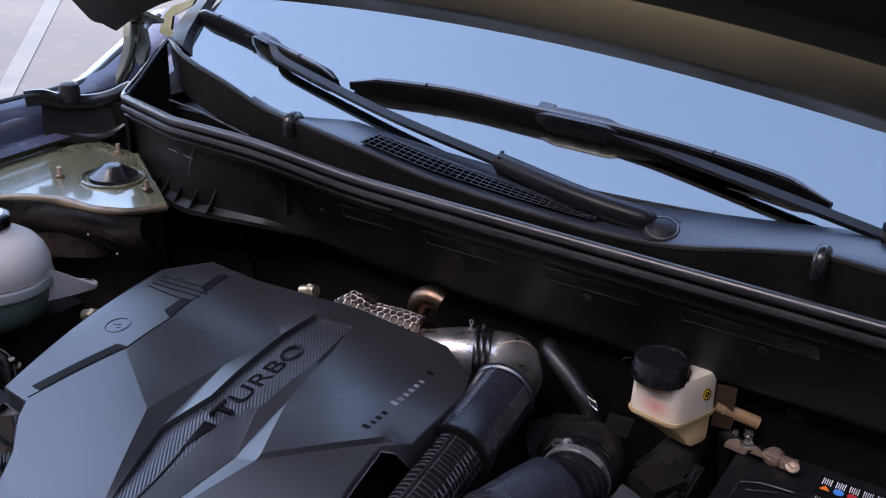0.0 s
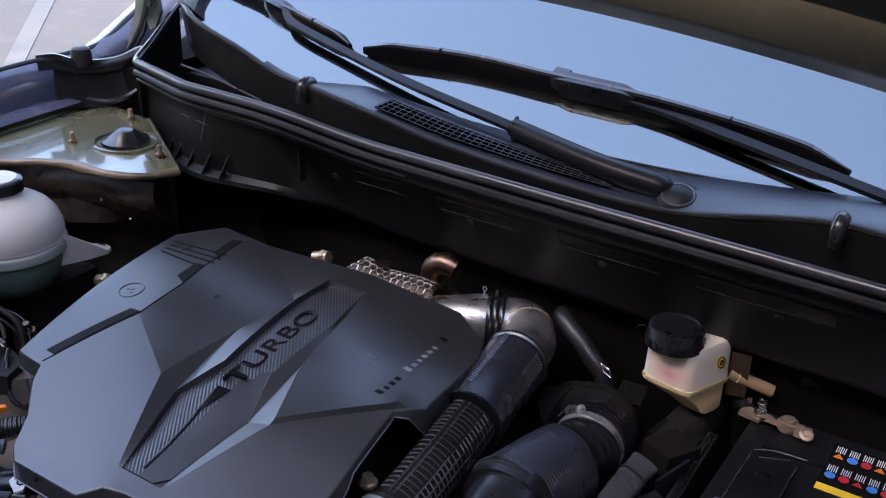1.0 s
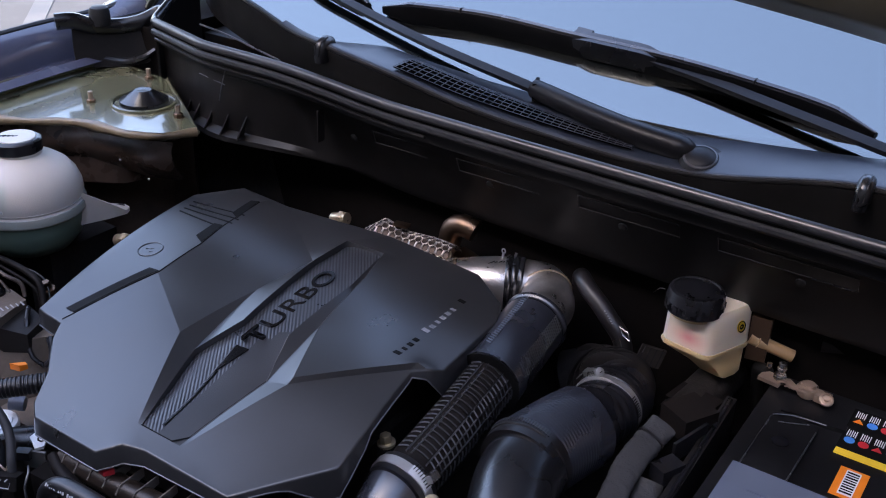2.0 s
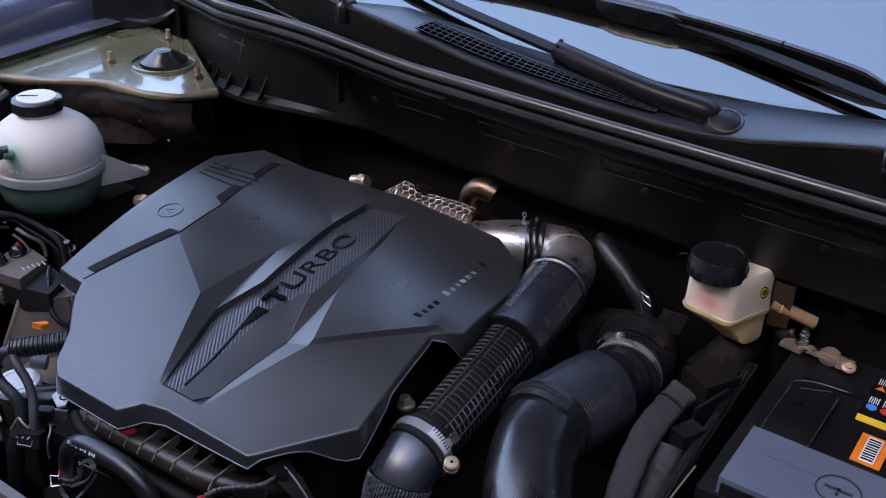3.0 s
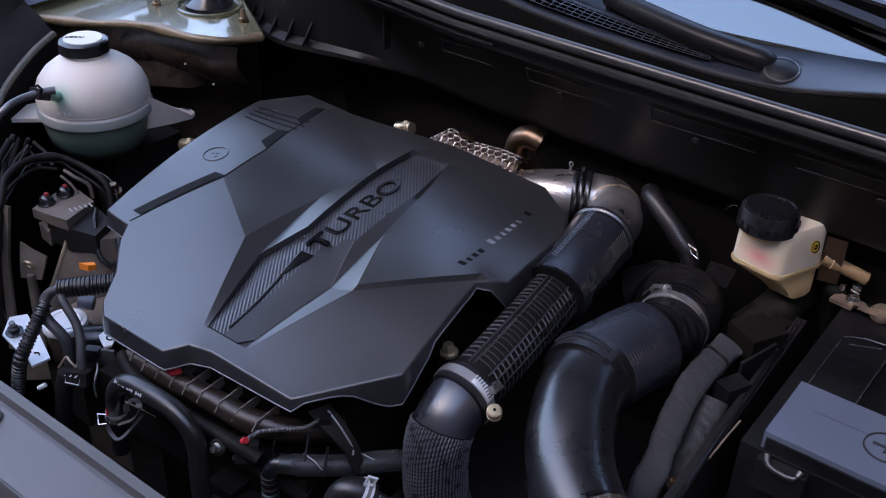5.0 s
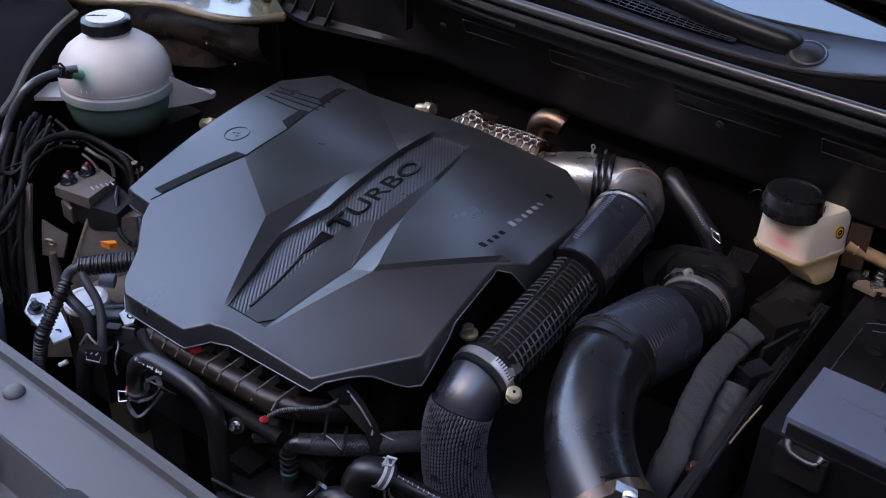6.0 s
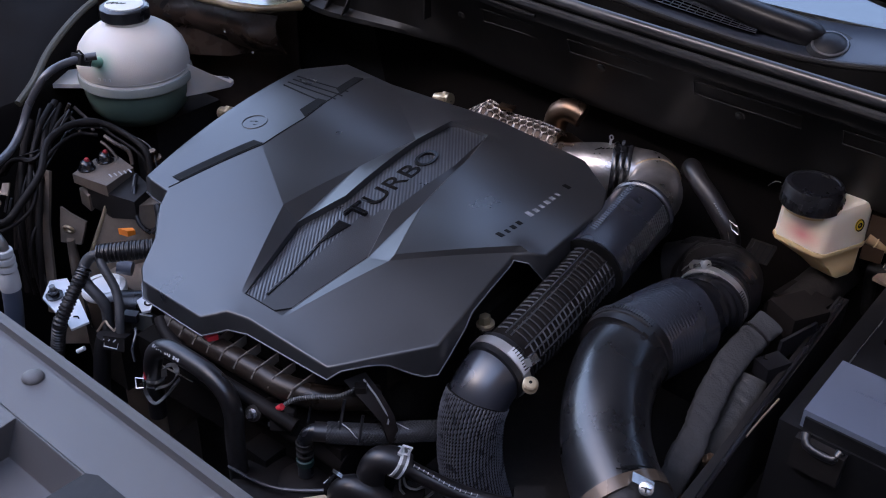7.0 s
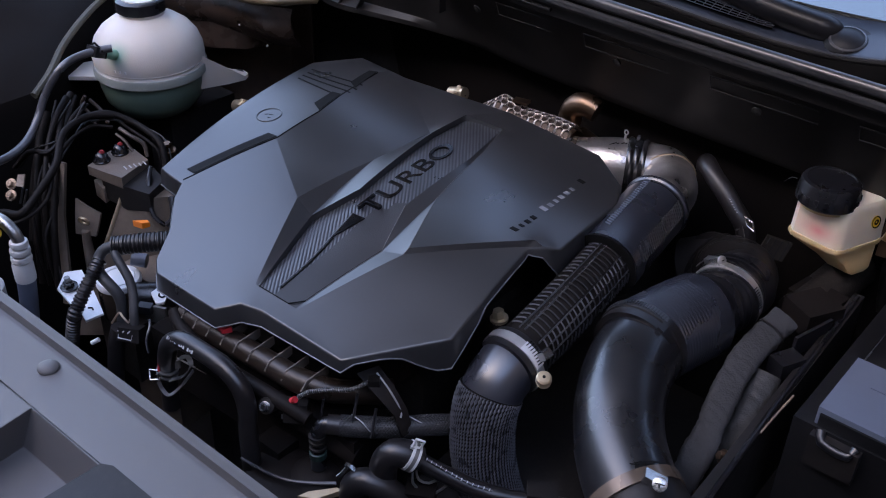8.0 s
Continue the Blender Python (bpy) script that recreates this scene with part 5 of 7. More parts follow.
    part("clip", box(Vector(clip_at) - up * 0.004, (0.020, 0.010, 0.003), rz=-8, rx=24), M["plastic_soft"], w, bevel=0.001)
    for k in (0.2, 0.8):
        q = line[int(k * (len(line) - 1))]
        part("blade_joint", box(q + up * 0.011, (0.0012, 0.008, 0.006)), M["insert"], w)
    return w


wiper((0.155, 0.664, 1.076),
      [Vector((0.1490, 0.6650, 1.0775)), Vector((0.0700, 0.6620, 1.0860)), Vector((-0.0473, 0.6900, 1.0939)), Vector((-0.2083, 0.7201, 1.1066)), Vector((-0.3558, 0.7535, 1.1231)), Vector((-0.4363, 0.7741, 1.1345)), Vector((-0.4610, 0.7891, 1.1469)), Vector((-0.4809, 0.7966, 1.1490)), Vector((-0.5177, 0.8039, 1.1491))],
      [Vector((-0.6372, 0.8300, 1.1585)), Vector((-0.5487, 0.8151, 1.1503)), Vector((-0.4832, 0.7999, 1.1418)), Vector((-0.4100, 0.7837, 1.1329)), Vector((-0.3355, 0.7658, 1.1229))], (-0.5053, 0.8045, 1.1534), "black wiper with a bent arm resting on the windshield")
wiper((0.60, 0.70, 1.064),
      [Vector((0.5930, 0.7000, 1.0650)), Vector((0.4800, 0.6900, 1.0850)), Vector((0.3518, 0.7084, 1.1021)), Vector((0.2585, 0.7273, 1.1106)), Vector((0.1138, 0.7551, 1.1240)), Vector((0.0544, 0.7631, 1.1284)), Vector((-0.0127, 0.7740, 1.1345)), Vector((-0.0404, 0.7781, 1.1348))],
      [glass_pt(-0.309, 0.769, 0.014), glass_pt(-0.165, 0.780, 0.015), glass_pt(-0.048, 0.777, 0.015), glass_pt(0.073, 0.774, 0.015), glass_pt(0.168, 0.766, 0.015), glass_pt(0.238, 0.758, 0.014), glass_pt(0.293, 0.747, 0.013)], (-0.037, 0.772, 1.1445), "black wiper with a long straight blade on the windshield")


# ---- strut tower and hood stop ----
def strut_tower():
    s = thing("strut_tower", (-0.62, 0.58, 0.75), "olive painted strut tower with a black rubber cap", "car body part")
    top = [(-0.748, 0.435), (-0.695, 0.452), (-0.643, 0.476), (-0.612, 0.495), (-0.579, 0.508), (-0.545, 0.512), (-0.511, 0.518), (-0.480, 0.540), (-0.459, 0.578), (-0.545, 0.630), (-0.625, 0.681), (-0.692, 0.690), (-0.748, 0.690)]
    zt = lambda x, y: 0.984 - 0.10 * max(0, 0.50 - y) - 0.03 * max(0, x + 0.53)
    part("plate", prism(top, lambda x, y: zt(x, y) - 0.010, zt), M["paint"], s, bevel=0.004)
    lip = [(x, y - 0.001, zt(x, y) - 0.004) for x, y in top[:9]]
    part("rolled_edge", tube(lip, lambda q: 0.0056 + 0.0011 * math.sin(q * 38) + 0.0007 * math.sin(q * 97 + 1), 10, 0.008), M["paint_rust"], s, "worn tan edge with rust stains")
    inner = [(-0.748, 0.46), (-0.66, 0.490), (-0.60, 0.520), (-0.565, 0.545), (-0.555, 0.575), (-0.575, 0.65), (-0.748, 0.68)]
    part("wall", prism(inner, 0.890, 0.978), M["tower"], s, "dusty brown inner wall", bevel=0.014)
    ledge = [(-0.735, 0.452, 0.945), (-0.690, 0.462, 0.950), (-0.640, 0.486, 0.953), (-0.595, 0.512, 0.953), (-0.560, 0.526, 0.950), (-0.520, 0.534, 0.946), (-0.485, 0.556, 0.944)]
    part("seam_flange", sheet([[(x, y + 0.004, z + 0.018), (x, y, z + 0.008), (x + 0.001, y - 0.001, z - 0.004), (x, y + 0.006, z - 0.022), (x - 0.004, y + 0.020, z - 0.040)] for x, y, z in ledge], 0.003), M["tower"], s, "rust-stained seam flange under the plate")
    # Tiny bright discs stand in for glints on the stained flange.
    for x, y, z in ((-0.540, 0.520, 0.938), (-0.505, 0.533, 0.916)):
        part("glint_speck", lathe([(0.0017, 0), (0.0014, 0.0010), (0.0004, 0.0012)], (x, y, z), 10, (0.2, -0.8, 0.4)), M["band"], s)
    deep = [(-0.748, 0.52), (-0.66, 0.53), (-0.60, 0.58), (-0.56, 0.62), (-0.56, 0.66), (-0.60, 0.70), (-0.748, 0.70)]
    part("lower_wall", prism(deep, 0.42, 0.925), M["brown"], s, bevel=0.006)
    for x, y, z in ((-0.622, 0.500, 0.953), (-0.548, 0.553, 0.948)):
        part("hole", lathe([(0.012, 0), (0.012, 0.002), (0.009, 0.003)], (x, y, z), 16, (0.6, -0.75, 0)), M["dark"], s)
    base = (-0.577, 0.598, 0.981)
    cap = part("rubber_cap", lathe([(0.0400, 0.001), (0.0392, 0.0035), (0.0350, 0.0015), (0.0325, 0.0020), (0.0315, 0.0080), (0.0260, 0.0110), (0.0185, 0.0165), (0.0125, 0.0205), (0.0105, 0.0212), (0.0080, 0.0208), (0.0005, 0.0207)], base, 32), M["hose_gloss"], s, "domed black rubber cap")
    part("cap_collar", lathe([(0.0420, 0.0), (0.0440, 0.002), (0.0428, 0.0055), (0.0400, 0.0062), (0.0390, 0.0030)], base, 32), M["paint"], cap)
    for x, y in ((-0.631, 0.556), (-0.647, 0.668), (-0.506, 0.591)):
        n = bolt("nut", (x, y, 0.981), (0, 0, 1), 0.0058, M["bronze"], s, head=0.007)
        part("stud", rod((x, y, 0.985), (x, y, 0.9985), 0.0032), M["clampmetal"], n)
    part("flange", tube([(-0.459, 0.578, 0.977), (-0.545, 0.631, 0.981), (-0.625, 0.682, 0.983)], 0.0035, 8, 0.02), M["paint"], s)
    part("apron", sheet([[(-0.748, y, 1.0), (-0.742, y, 0.985), (-0.735, y, 0.978)] for y in (0.40, 0.5, 0.6, 0.7)], 0.002), M["paint"], s)
    return s


strut_tower()


def hood_stop():
    h = thing("hood_stop", (-0.74, 0.66, 1.03), "black moulded bracket with a rubber hood stop", "car body part")
    part("bracket", tube([(-0.763, 0.612, 1.055), (-0.752, 0.632, 1.055), (-0.742, 0.655, 1.045), (-0.725, 0.69, 1.040), (-0.705, 0.715, 1.045), (-0.69, 0.738, 1.056), (-0.664, 0.722, 1.054)], lambda s: 0.0085, 10, 0.006, squash=1.4), M["plastic_soft"], h)
    part("skirt", sheet([[(x, y, z), (x + 0.004, y - 0.004, z - 0.03), (x + 0.01, y - 0.008, z - 0.052)] for x, y, z in ((-0.755, 0.632, 1.05), (-0.742, 0.655, 1.04), (-0.725, 0.69, 1.036), (-0.705, 0.712, 1.04), (-0.685, 0.73, 1.05))], 0.004), M["plastic"], h)
    part("stop", lathe([(0.015, 0), (0.0145, 0.018), (0.0125, 0.024), (0.009, 0.026), (0.0004, 0.0262)], (-0.738, 0.668, 1.045), 12), M["rubber"], h, "conical rubber stop")
    part("foot", tube([(-0.74, 0.655, 1.0), (-0.715, 0.685, 0.992), (-0.69, 0.70, 1.0), (-0.68, 0.715, 1.01)], 0.005, 8), M["plastic_soft"], h)
    return h


hood_stop()


# ---- coolant tank ----
def coolant_tank():
    x, y = -0.558, 0.396
    t = thing("coolant_tank", (x, y, 0.84), "milky white round coolant tank with green coolant in its lower half", "fluid tank")
    part("lower_half", lathe([(0.020, 0.862), (0.044, 0.867), (0.057, 0.882), (0.0615, 0.900), (0.0628, 0.9135)], (x, y, 0), 48), M["coolant"], t, "lower half, dark green with coolant")
    part("seam_ring", lathe([(0.0625, 0.912), (0.0652, 0.9128), (0.0664, 0.9140), (0.0664, 0.9225), (0.0656, 0.9238), (0.0645, 0.9240)], (x, y, 0), 48), M["tank_seam"], t)
    part("seam_groove", lathe([(0.0648, 0.9235), (0.0634, 0.9262), (0.0645, 0.9290)], (x, y, 0), 48), M["tank"], t)
    part("upper_half", lathe([(0.0644, 0.928), (0.0652, 0.934), (0.0645, 0.943), (0.0600, 0.9555), (0.0515, 0.9665), (0.0400, 0.9750), (0.0300, 0.9800), (0.0245, 0.9825), (0.0240, 0.989)], (x - 0.001, y, 0), 48), M["tank"], t)
    cap = part("cap", lathe([(0.0275, 0.986), (0.0280, 0.989), (0.0275, 0.9985), (0.0245, 1.0005), (0.0220, 1.0006)], (x - 0.004, y, 0), 40, lobes=10, lobe=0.03), M["plastic_soft"], t, "black ribbed screw cap")
    part("cap_top", lathe([(0.0222, 1.0006), (0.0218, 1.0018), (0.0004, 1.0022)], (x - 0.004, y, 0), 32), M["tank"], cap, "pale top with a warning print")
    for k in range(4):
        part("print_bar", box((x - 0.016 + 0.004 * k, y - 0.010 + 0.003 * k, 1.0022), (0.0022, 0.009 - 0.001 * k, 0.0004), rz=-30), M["insert"], cap)
    ear = prism([(x + 0.052, y + 0.030), (x + 0.020, y + 0.064), (-0.530, 0.489), (-0.514, 0.499), (-0.503, 0.497), (-0.498, 0.488), (-0.500, 0.462)], lambda a, b: 0.8865 + 0.10 * max(0, 0.485 - b), lambda a, b: 0.8915 + 0.75 * max(0, 0.488 - b))
    e = part("ear", ear, M["tank"], t, "moulded ear with a bolt hole", bevel=0.0015)
    part("eyelet", lathe([(0.0042, 0), (0.0060, 0.001), (0.0060, 0.003), (0.0042, 0.0035)], (-0.5115, 0.4895, 0.8905), 18), M["dark"], e)
    part("foot", prism([(x - 0.02, y - 0.058), (x - 0.050, y - 0.085), (x - 0.075, y - 0.065), (x - 0.058, y - 0.02)], 0.910, 0.915), M["tank"], t, bevel=0.001)
    part("support", box((x, y + 0.05, 0.77), (0.05, 0.10, 0.17)), M["dark"], t)
    nip = part("nipple", rod((x + 0.018, y - 0.058, 0.954), (x + 0.025, y - 0.076, 0.963), 0.0062, 0.0050, 20), M["green"], t, "green tinted nipple")
    part("connector", box((x + 0.027, y - 0.084, 0.968), (0.014, 0.018, 0.012), rz=15, rx=-25), M["plastic_soft"], nip, bevel=0.002)
    part("spring_clip", tube([(x + 0.016, y - 0.082, 0.972), (x + 0.026, y - 0.084, 0.978), (x + 0.036, y - 0.082, 0.970)], 0.0013, 6), M["insert"], nip)
    for k in range(3):
        part("print_bar", box((x + 0.026 + 0.006 * k, y - 0.0655 + 0.0045 * k * 0.6, 0.938), (0.0022, 0.0006, 0.003), rz=22), M["pale"], t)
    return t


coolant_tank()


def hose_thing(name, pts, r, mat, label, sides=14, squash=1.0, group="", step=0.005):
    h = thing(name, pts[0], label, "hose", group)
    part("pipe", tube(pts, r, sides, step, squash=squash), M[mat], h)
    return h


hose_thing("coolant_hose", [(-0.5204, 0.3250, 0.9713), (-0.5267, 0.3141, 0.9708), (-0.5322, 0.2926, 0.9692), (-0.5328, 0.2741, 0.9656), (-0.5349, 0.2610, 0.9554), (-0.5375, 0.2446, 0.9348), (-0.5344, 0.2311, 0.9157), (-0.5236, 0.2102, 0.9023), (-0.5060, 0.1812, 0.9013), (-0.4988, 0.1522, 0.9026)], 0.0044, "hose_pale", "glossy grey hose leading to the coolant tank")


# ---- brake fluid reservoir ----
def reservoir():
    cx, cy = 0.1875, 0.616
    r = thing("brake_reservoir", (cx + 0.02, cy + 0.03, 0.84), "amber translucent brake fluid reservoir with a black cap", "fluid tank")
    body = [(0.1612, 0.622), (0.1608, 0.613), (0.166, 0.607), (0.206, 0.600), (0.2135, 0.6015), (0.2175, 0.606), (0.2350, 0.648), (0.2355, 0.655), (0.231, 0.662), (0.190, 0.676), (0.176, 0.672)]
    mid = Vector((0.198, 0.636))
    grow = lambda k, dx=0, dy=0: [(mid.x + (x - mid.x) * k + dx, mid.y + (y - mid.y) * k + dy) for x, y in body]
    def loft(levels):
        bm = bmesh.new()
        rings = [[bm.verts.new((x, y, z)) for x, y in ring] for ring, z in levels]
        n = len(rings[0])
        for a, b in zip(rings, rings[1:]):
            for k in range(n):
                bm.faces.new((a[k], a[(k + 1) % n], b[(k + 1) % n], b[k]))
        bm.faces.new(rings[0][::-1])
        bm.faces.new(rings[-1])
        return bm
    part("upper_body", loft([(grow(0.985), 0.900), (grow(0.975), 0.906), (grow(0.955), 0.934), (grow(0.93), 0.9405), (grow(0.88), 0.9445), (grow(0.76), 0.946)]), M["amber_pale"], r, bevel=0.003)
    part("seam", loft([(grow(1.01), 0.8955), (grow(1.025), 0.898), (grow(1.01), 0.9005)]), M["amber"], r)
    part("lower_body", loft([(grow(0.30, 0.024, -0.002), 0.868), (grow(0.46, 0.020, -0.002), 0.8715), (grow(0.62, 0.013, 0.0), 0.880), (grow(0.93), 0.8930), (grow(0.99), 0.8975)]), M["amber"], r, bevel=0.003)
    part("back_chamber", box((0.243, 0.668, 0.905), (0.020, 0.026, 0.050), rz=10), M["amber_dark"], r, "darkened back chamber", bevel=0.006)
    part("neck", lathe([(0.024, 0.935), (0.024, 0.948)], (cx, cy, 0), 32), M["amber"], r)
    cap = part("cap", lathe([(0.0276, 0.9395), (0.0290, 0.941), (0.0287, 0.952), (0.0278, 0.9535), (0.0276, 0.9585), (0.0262, 0.9615), (0.0230, 0.9625), (0.0224, 0.9610), (0.0004, 0.9610)], (cx, cy, 0), 40), M["plastic_soft"], r, "black ribbed screw cap")
    for k in range(20):
        a = 2 * math.pi * k / 20
        part("grip_rib", box((cx + 0.0288 * math.cos(a), cy + 0.0288 * math.sin(a), 0.9465), (0.0012, 0.0030, 0.010), rz=math.degrees(a)), M["plastic_soft"], cap)
    ax = (0.923, -0.385, 0.07)
    st = part("sticker", lathe([(0.0072, 0), (0.0072, 0.0004), (0.0001, 0.0005)], (0.2305, 0.6382, 0.9233), 24, ax, squash=(1, 0.8)), M["yellow"], r, "round yellow warning sticker")
    part("sticker_ring", lathe([(0.0064, 0.0004), (0.0070, 0.0009), (0.0060, 0.0009), (0.0056, 0.0004)], (0.2305, 0.6382, 0.9233), 24, ax, squash=(1, 0.8)), M["insert"], st)
    part("sticker_mark", lathe([(0.0022, 0.0004), (0.0030, 0.0009), (0.0012, 0.0009), (0.0010, 0.0004)], (0.2305, 0.6382, 0.9233), 16, ax), M["insert"], st)
    part("stub", rod((0.236, 0.657, 0.904), (0.278, 0.6713, 0.8896), 0.0068, 0.0066, 20), M["amber_deep"], r, "stub pipe")
    part("stub_ring", lathe([(0.0064, -0.001), (0.0080, 0), (0.0064, 0.001)], (0.2440, 0.6600, 0.9015), 20, (0.89, 0.41, -0.25)), M["amber"], r)
    part("level_wire", tube([(0.160, 0.602, 0.958), (0.154, 0.604, 0.956), (0.147, 0.608, 0.947)], 0.0004, 6), M["steel"], r)
    part("master_cylinder", rod((0.205, 0.56, 0.842), (0.215, 0.705, 0.838), 0.022, None, 20), M["engine"], r, "cast master cylinder")
    return r


reservoir()


# ---- battery with its terminals ----
def battery():
    b = thing("battery", (0.37, 0.53, 0.69), "black car battery with warning labels and a grey terminal cover", "battery")
    part("case", box((0.372, 0.532, 0.78), (0.205, 0.266, 0.176)), M["battery"], b, bevel=0.004)
    part("lid", prism([(0.285, 0.415), (0.327, 0.415), (0.330, 0.588), (0.324, 0.597), (0.292, 0.598), (0.286, 0.590)], 0.866, 0.8715), M["battery"], b, bevel=0.0015)
    part("lid_step", prism([(0.292, 0.600), (0.338, 0.602), (0.352, 0.604), (0.352, 0.613), (0.294, 0.609)], 0.866, 0.8725), M["battery"], b, bevel=0.0012)
    part("lid_block", prism([(0.336, 0.415), (0.470, 0.415), (0.470, 0.66), (0.354, 0.66), (0.350, 0.592), (0.340, 0.588)], 0.866, 0.8695), M["battery"], b, bevel=0.0015)
    for pts in ([(0.288, 0.588, 0.8725), (0.305, 0.597, 0.8728), (0.335, 0.600, 0.8728)], [(0.296, 0.580, 0.8722), (0.322, 0.592, 0.8722)], [(0.3265, 0.420, 0.8720), (0.3285, 0.50, 0.8720), (0.3300, 0.585, 0.8720)], [(0.2865, 0.420, 0.8720), (0.2870, 0.50, 0.8720), (0.2875, 0.585, 0.8720)]):
        part("lid_edge", tube(pts, 0.0006, 6, 0.02), M["ridge"], b)
    part("vent_plug", lathe([(0.008, 0.8705), (0.008, 0.8722), (0.005, 0.8728)], (0.307, 0.552, 0), 20), M["plastic_soft"], b)
    # warning label: rows of print, round and triangular signs, a yellow band
    lab = part("label", box((0.385, 0.612, 0.8697), (0.070, 0.075, 0.0008)), M["insert"], b, "printed warning label")
    z = 0.8704
    for row in range(2):
        for col in range(5):
            x, y = 0.358 + 0.0125 * col, 0.640 - 0.034 * row
            for k in range(5):
                part("print_bar", box((x - 0.004 + 0.0019 * k, y, z), (0.0008, 0.011 - 0.002 * (k % 2), 0.0004)), M["white"], lab)
            kind = (row + col) % 3
            if kind == 0:
                part("sign", prism([(x - 0.0046, y - 0.0145), (x + 0.0046, y - 0.0145), (x, y - 0.0075)], z - 0.0004, z + 0.0003), M["orange"] if row == 0 else M["red"], lab, smooth=False)
            else:
                part("sign", lathe([(0.0048, z - 0.0004), (0.0048, z + 0.0003), (0.0002, z + 0.0003)], (x, y - 0.0115, 0), 16), M["blue"] if kind == 1 else M["red"], lab)
    part("band", box((0.3825, 0.5725, 0.8705), (0.064, 0.0095, 0.001)), M["yellow"], lab, "yellow band")
    st = part("sticker", box((0.3745, 0.531, 0.8702), (0.025, 0.043, 0.0010)), M["orange"], b, "orange sticker with a barcode")
    part("sticker_field", box((0.3745, 0.531, 0.8710), (0.0125, 0.036, 0.0006)), M["white"], st)
    for k in range(9):
        part("print_bar", box((0.3745, 0.516 + 0.0037 * k, 0.8714), (0.0105, 0.0016 if k % 2 else 0.0023, 0.0003)), M["insert"], st)
    # grey cover over the far post
    cov = part("terminal_cover", box((0.380, 0.443, 0.873), (0.190, 0.080, 0.024)), M["boxgrey"], b, "grey plastic terminal cover with a raised plus sign", bevel=0.003)
    part("skirt", box((0.381, 0.405, 0.855), (0.186, 0.008, 0.05)), M["battery"], cov, bevel=0.002)
    part("latch_loop", tube([(0.293, 0.398, 0.868), (0.297, 0.392, 0.862), (0.318, 0.392, 0.860), (0.322, 0.398, 0.866)], 0.004, 10), M["plastic_soft"], cov, "glossy black latch")
    part("latch_block", box((0.307, 0.398, 0.850), (0.040, 0.014, 0.030)), M["plastic"], cov, bevel=0.003)
    part("crease", box((0.330, 0.452, 0.8853), (0.045, 0.0012, 0.0008)), M["boxgrey"], cov)
    cxp, cyp = 0.3685, 0.4450
    part("ring", lathe([(0.0166, 0.8848), (0.0170, 0.8862), (0.0180, 0.8862), (0.0184, 0.8848)], (cxp, cyp, 0), 36), M["tape"], cov)
    part("plus_bar", box((cxp, cyp, 0.8857), (0.022, 0.0024, 0.0012)), M["tape"], cov)
    part("plus_bar", box((cxp, cyp - 0.0025, 0.8857), (0.0024, 0.009, 0.0012)), M["tape"], cov)
    return b


battery()


def terminal():
    t = thing("battery_terminal", (0.30, 0.642, 0.868), "coppery battery clamp with bolts", "battery clamp")
    part("post", lathe([(0.0080, 0.866), (0.0075, 0.880), (0.0065, 0.882), (0.0003, 0.882)], (0.304, 0.645, 0), 24), M["clampmetal"], t)
    part("clamp", lathe([(0.0095, 0.870), (0.0105, 0.872), (0.0105, 0.877), (0.0095, 0.879), (0.0080, 0.879)], (0.304, 0.645, 0), 24, lobes=16, lobe=0.05), M["clampmetal"], t)
    part("jaw", box((0.320, 0.640, 0.8750), (0.014, 0.012, 0.008), rz=-6), M["clampmetal"], t, bevel=0.0015)
    n = part("nut", lathe([(0.0062, 0), (0.0068, 0.001), (0.0068, 0.004), (0.0050, 0.005), (0.0048, 0.003), (0.0026, 0.003), (0.0024, 0.006), (0.0003, 0.0062)], (0.3245, 0.634, 0.8765), 20, (0.1, -0.5, 0.85)), M["clampmetal"], t, "square jaw nut")
    part("strap", strap([(0.276, 0.643, 0.876), (0.285, 0.640, 0.8795), (0.292, 0.638, 0.877), (0.300, 0.638, 0.880), (0.310, 0.639, 0.879)], 0.008, 0.0020), M["clampmetal"], t)
    for dx in (0.0, 0.004, 0.008):
        part("strand", tube([(0.284 + dx, 0.636, 0.876), (0.288 + dx, 0.634, 0.8785), (0.294 + dx, 0.634, 0.877)], 0.0012, 6), M["clampmetal"], t)
    part("coil", tube([(0.276 + 0.0062 * math.cos(a), 0.647 + 0.0062 * math.sin(a), 0.869 + 0.0021 * a / 6.28 * 1.4) for a in [k * 0.5 for k in range(50)]], 0.0012, 6, smooth_line=False), M["steel"], t)
    part("stud_plate", box((0.268, 0.645, 0.873), (0.022, 0.016, 0.004), rz=-8), M["clampmetal"], t, bevel=0.001)
    bolt("stud", (0.276, 0.647, 0.886), (0, 0, 1), 0.0042, M["steel"], t, head=0.008, washer=1.2)
    part("small_stud", lathe([(0.002, 0), (0.0034, 0.002), (0.0026, 0.0055), (0.0003, 0.006)], (0.262, 0.652, 0.880), 14), M["steel"], t)
    part("cable", tube([(0.262, 0.652, 0.874), (0.250, 0.665, 0.868), (0.246, 0.68, 0.85), (0.25, 0.69, 0.80)], 0.0065, 12), M["rubber"], t, "black cable")
    return t


terminal()


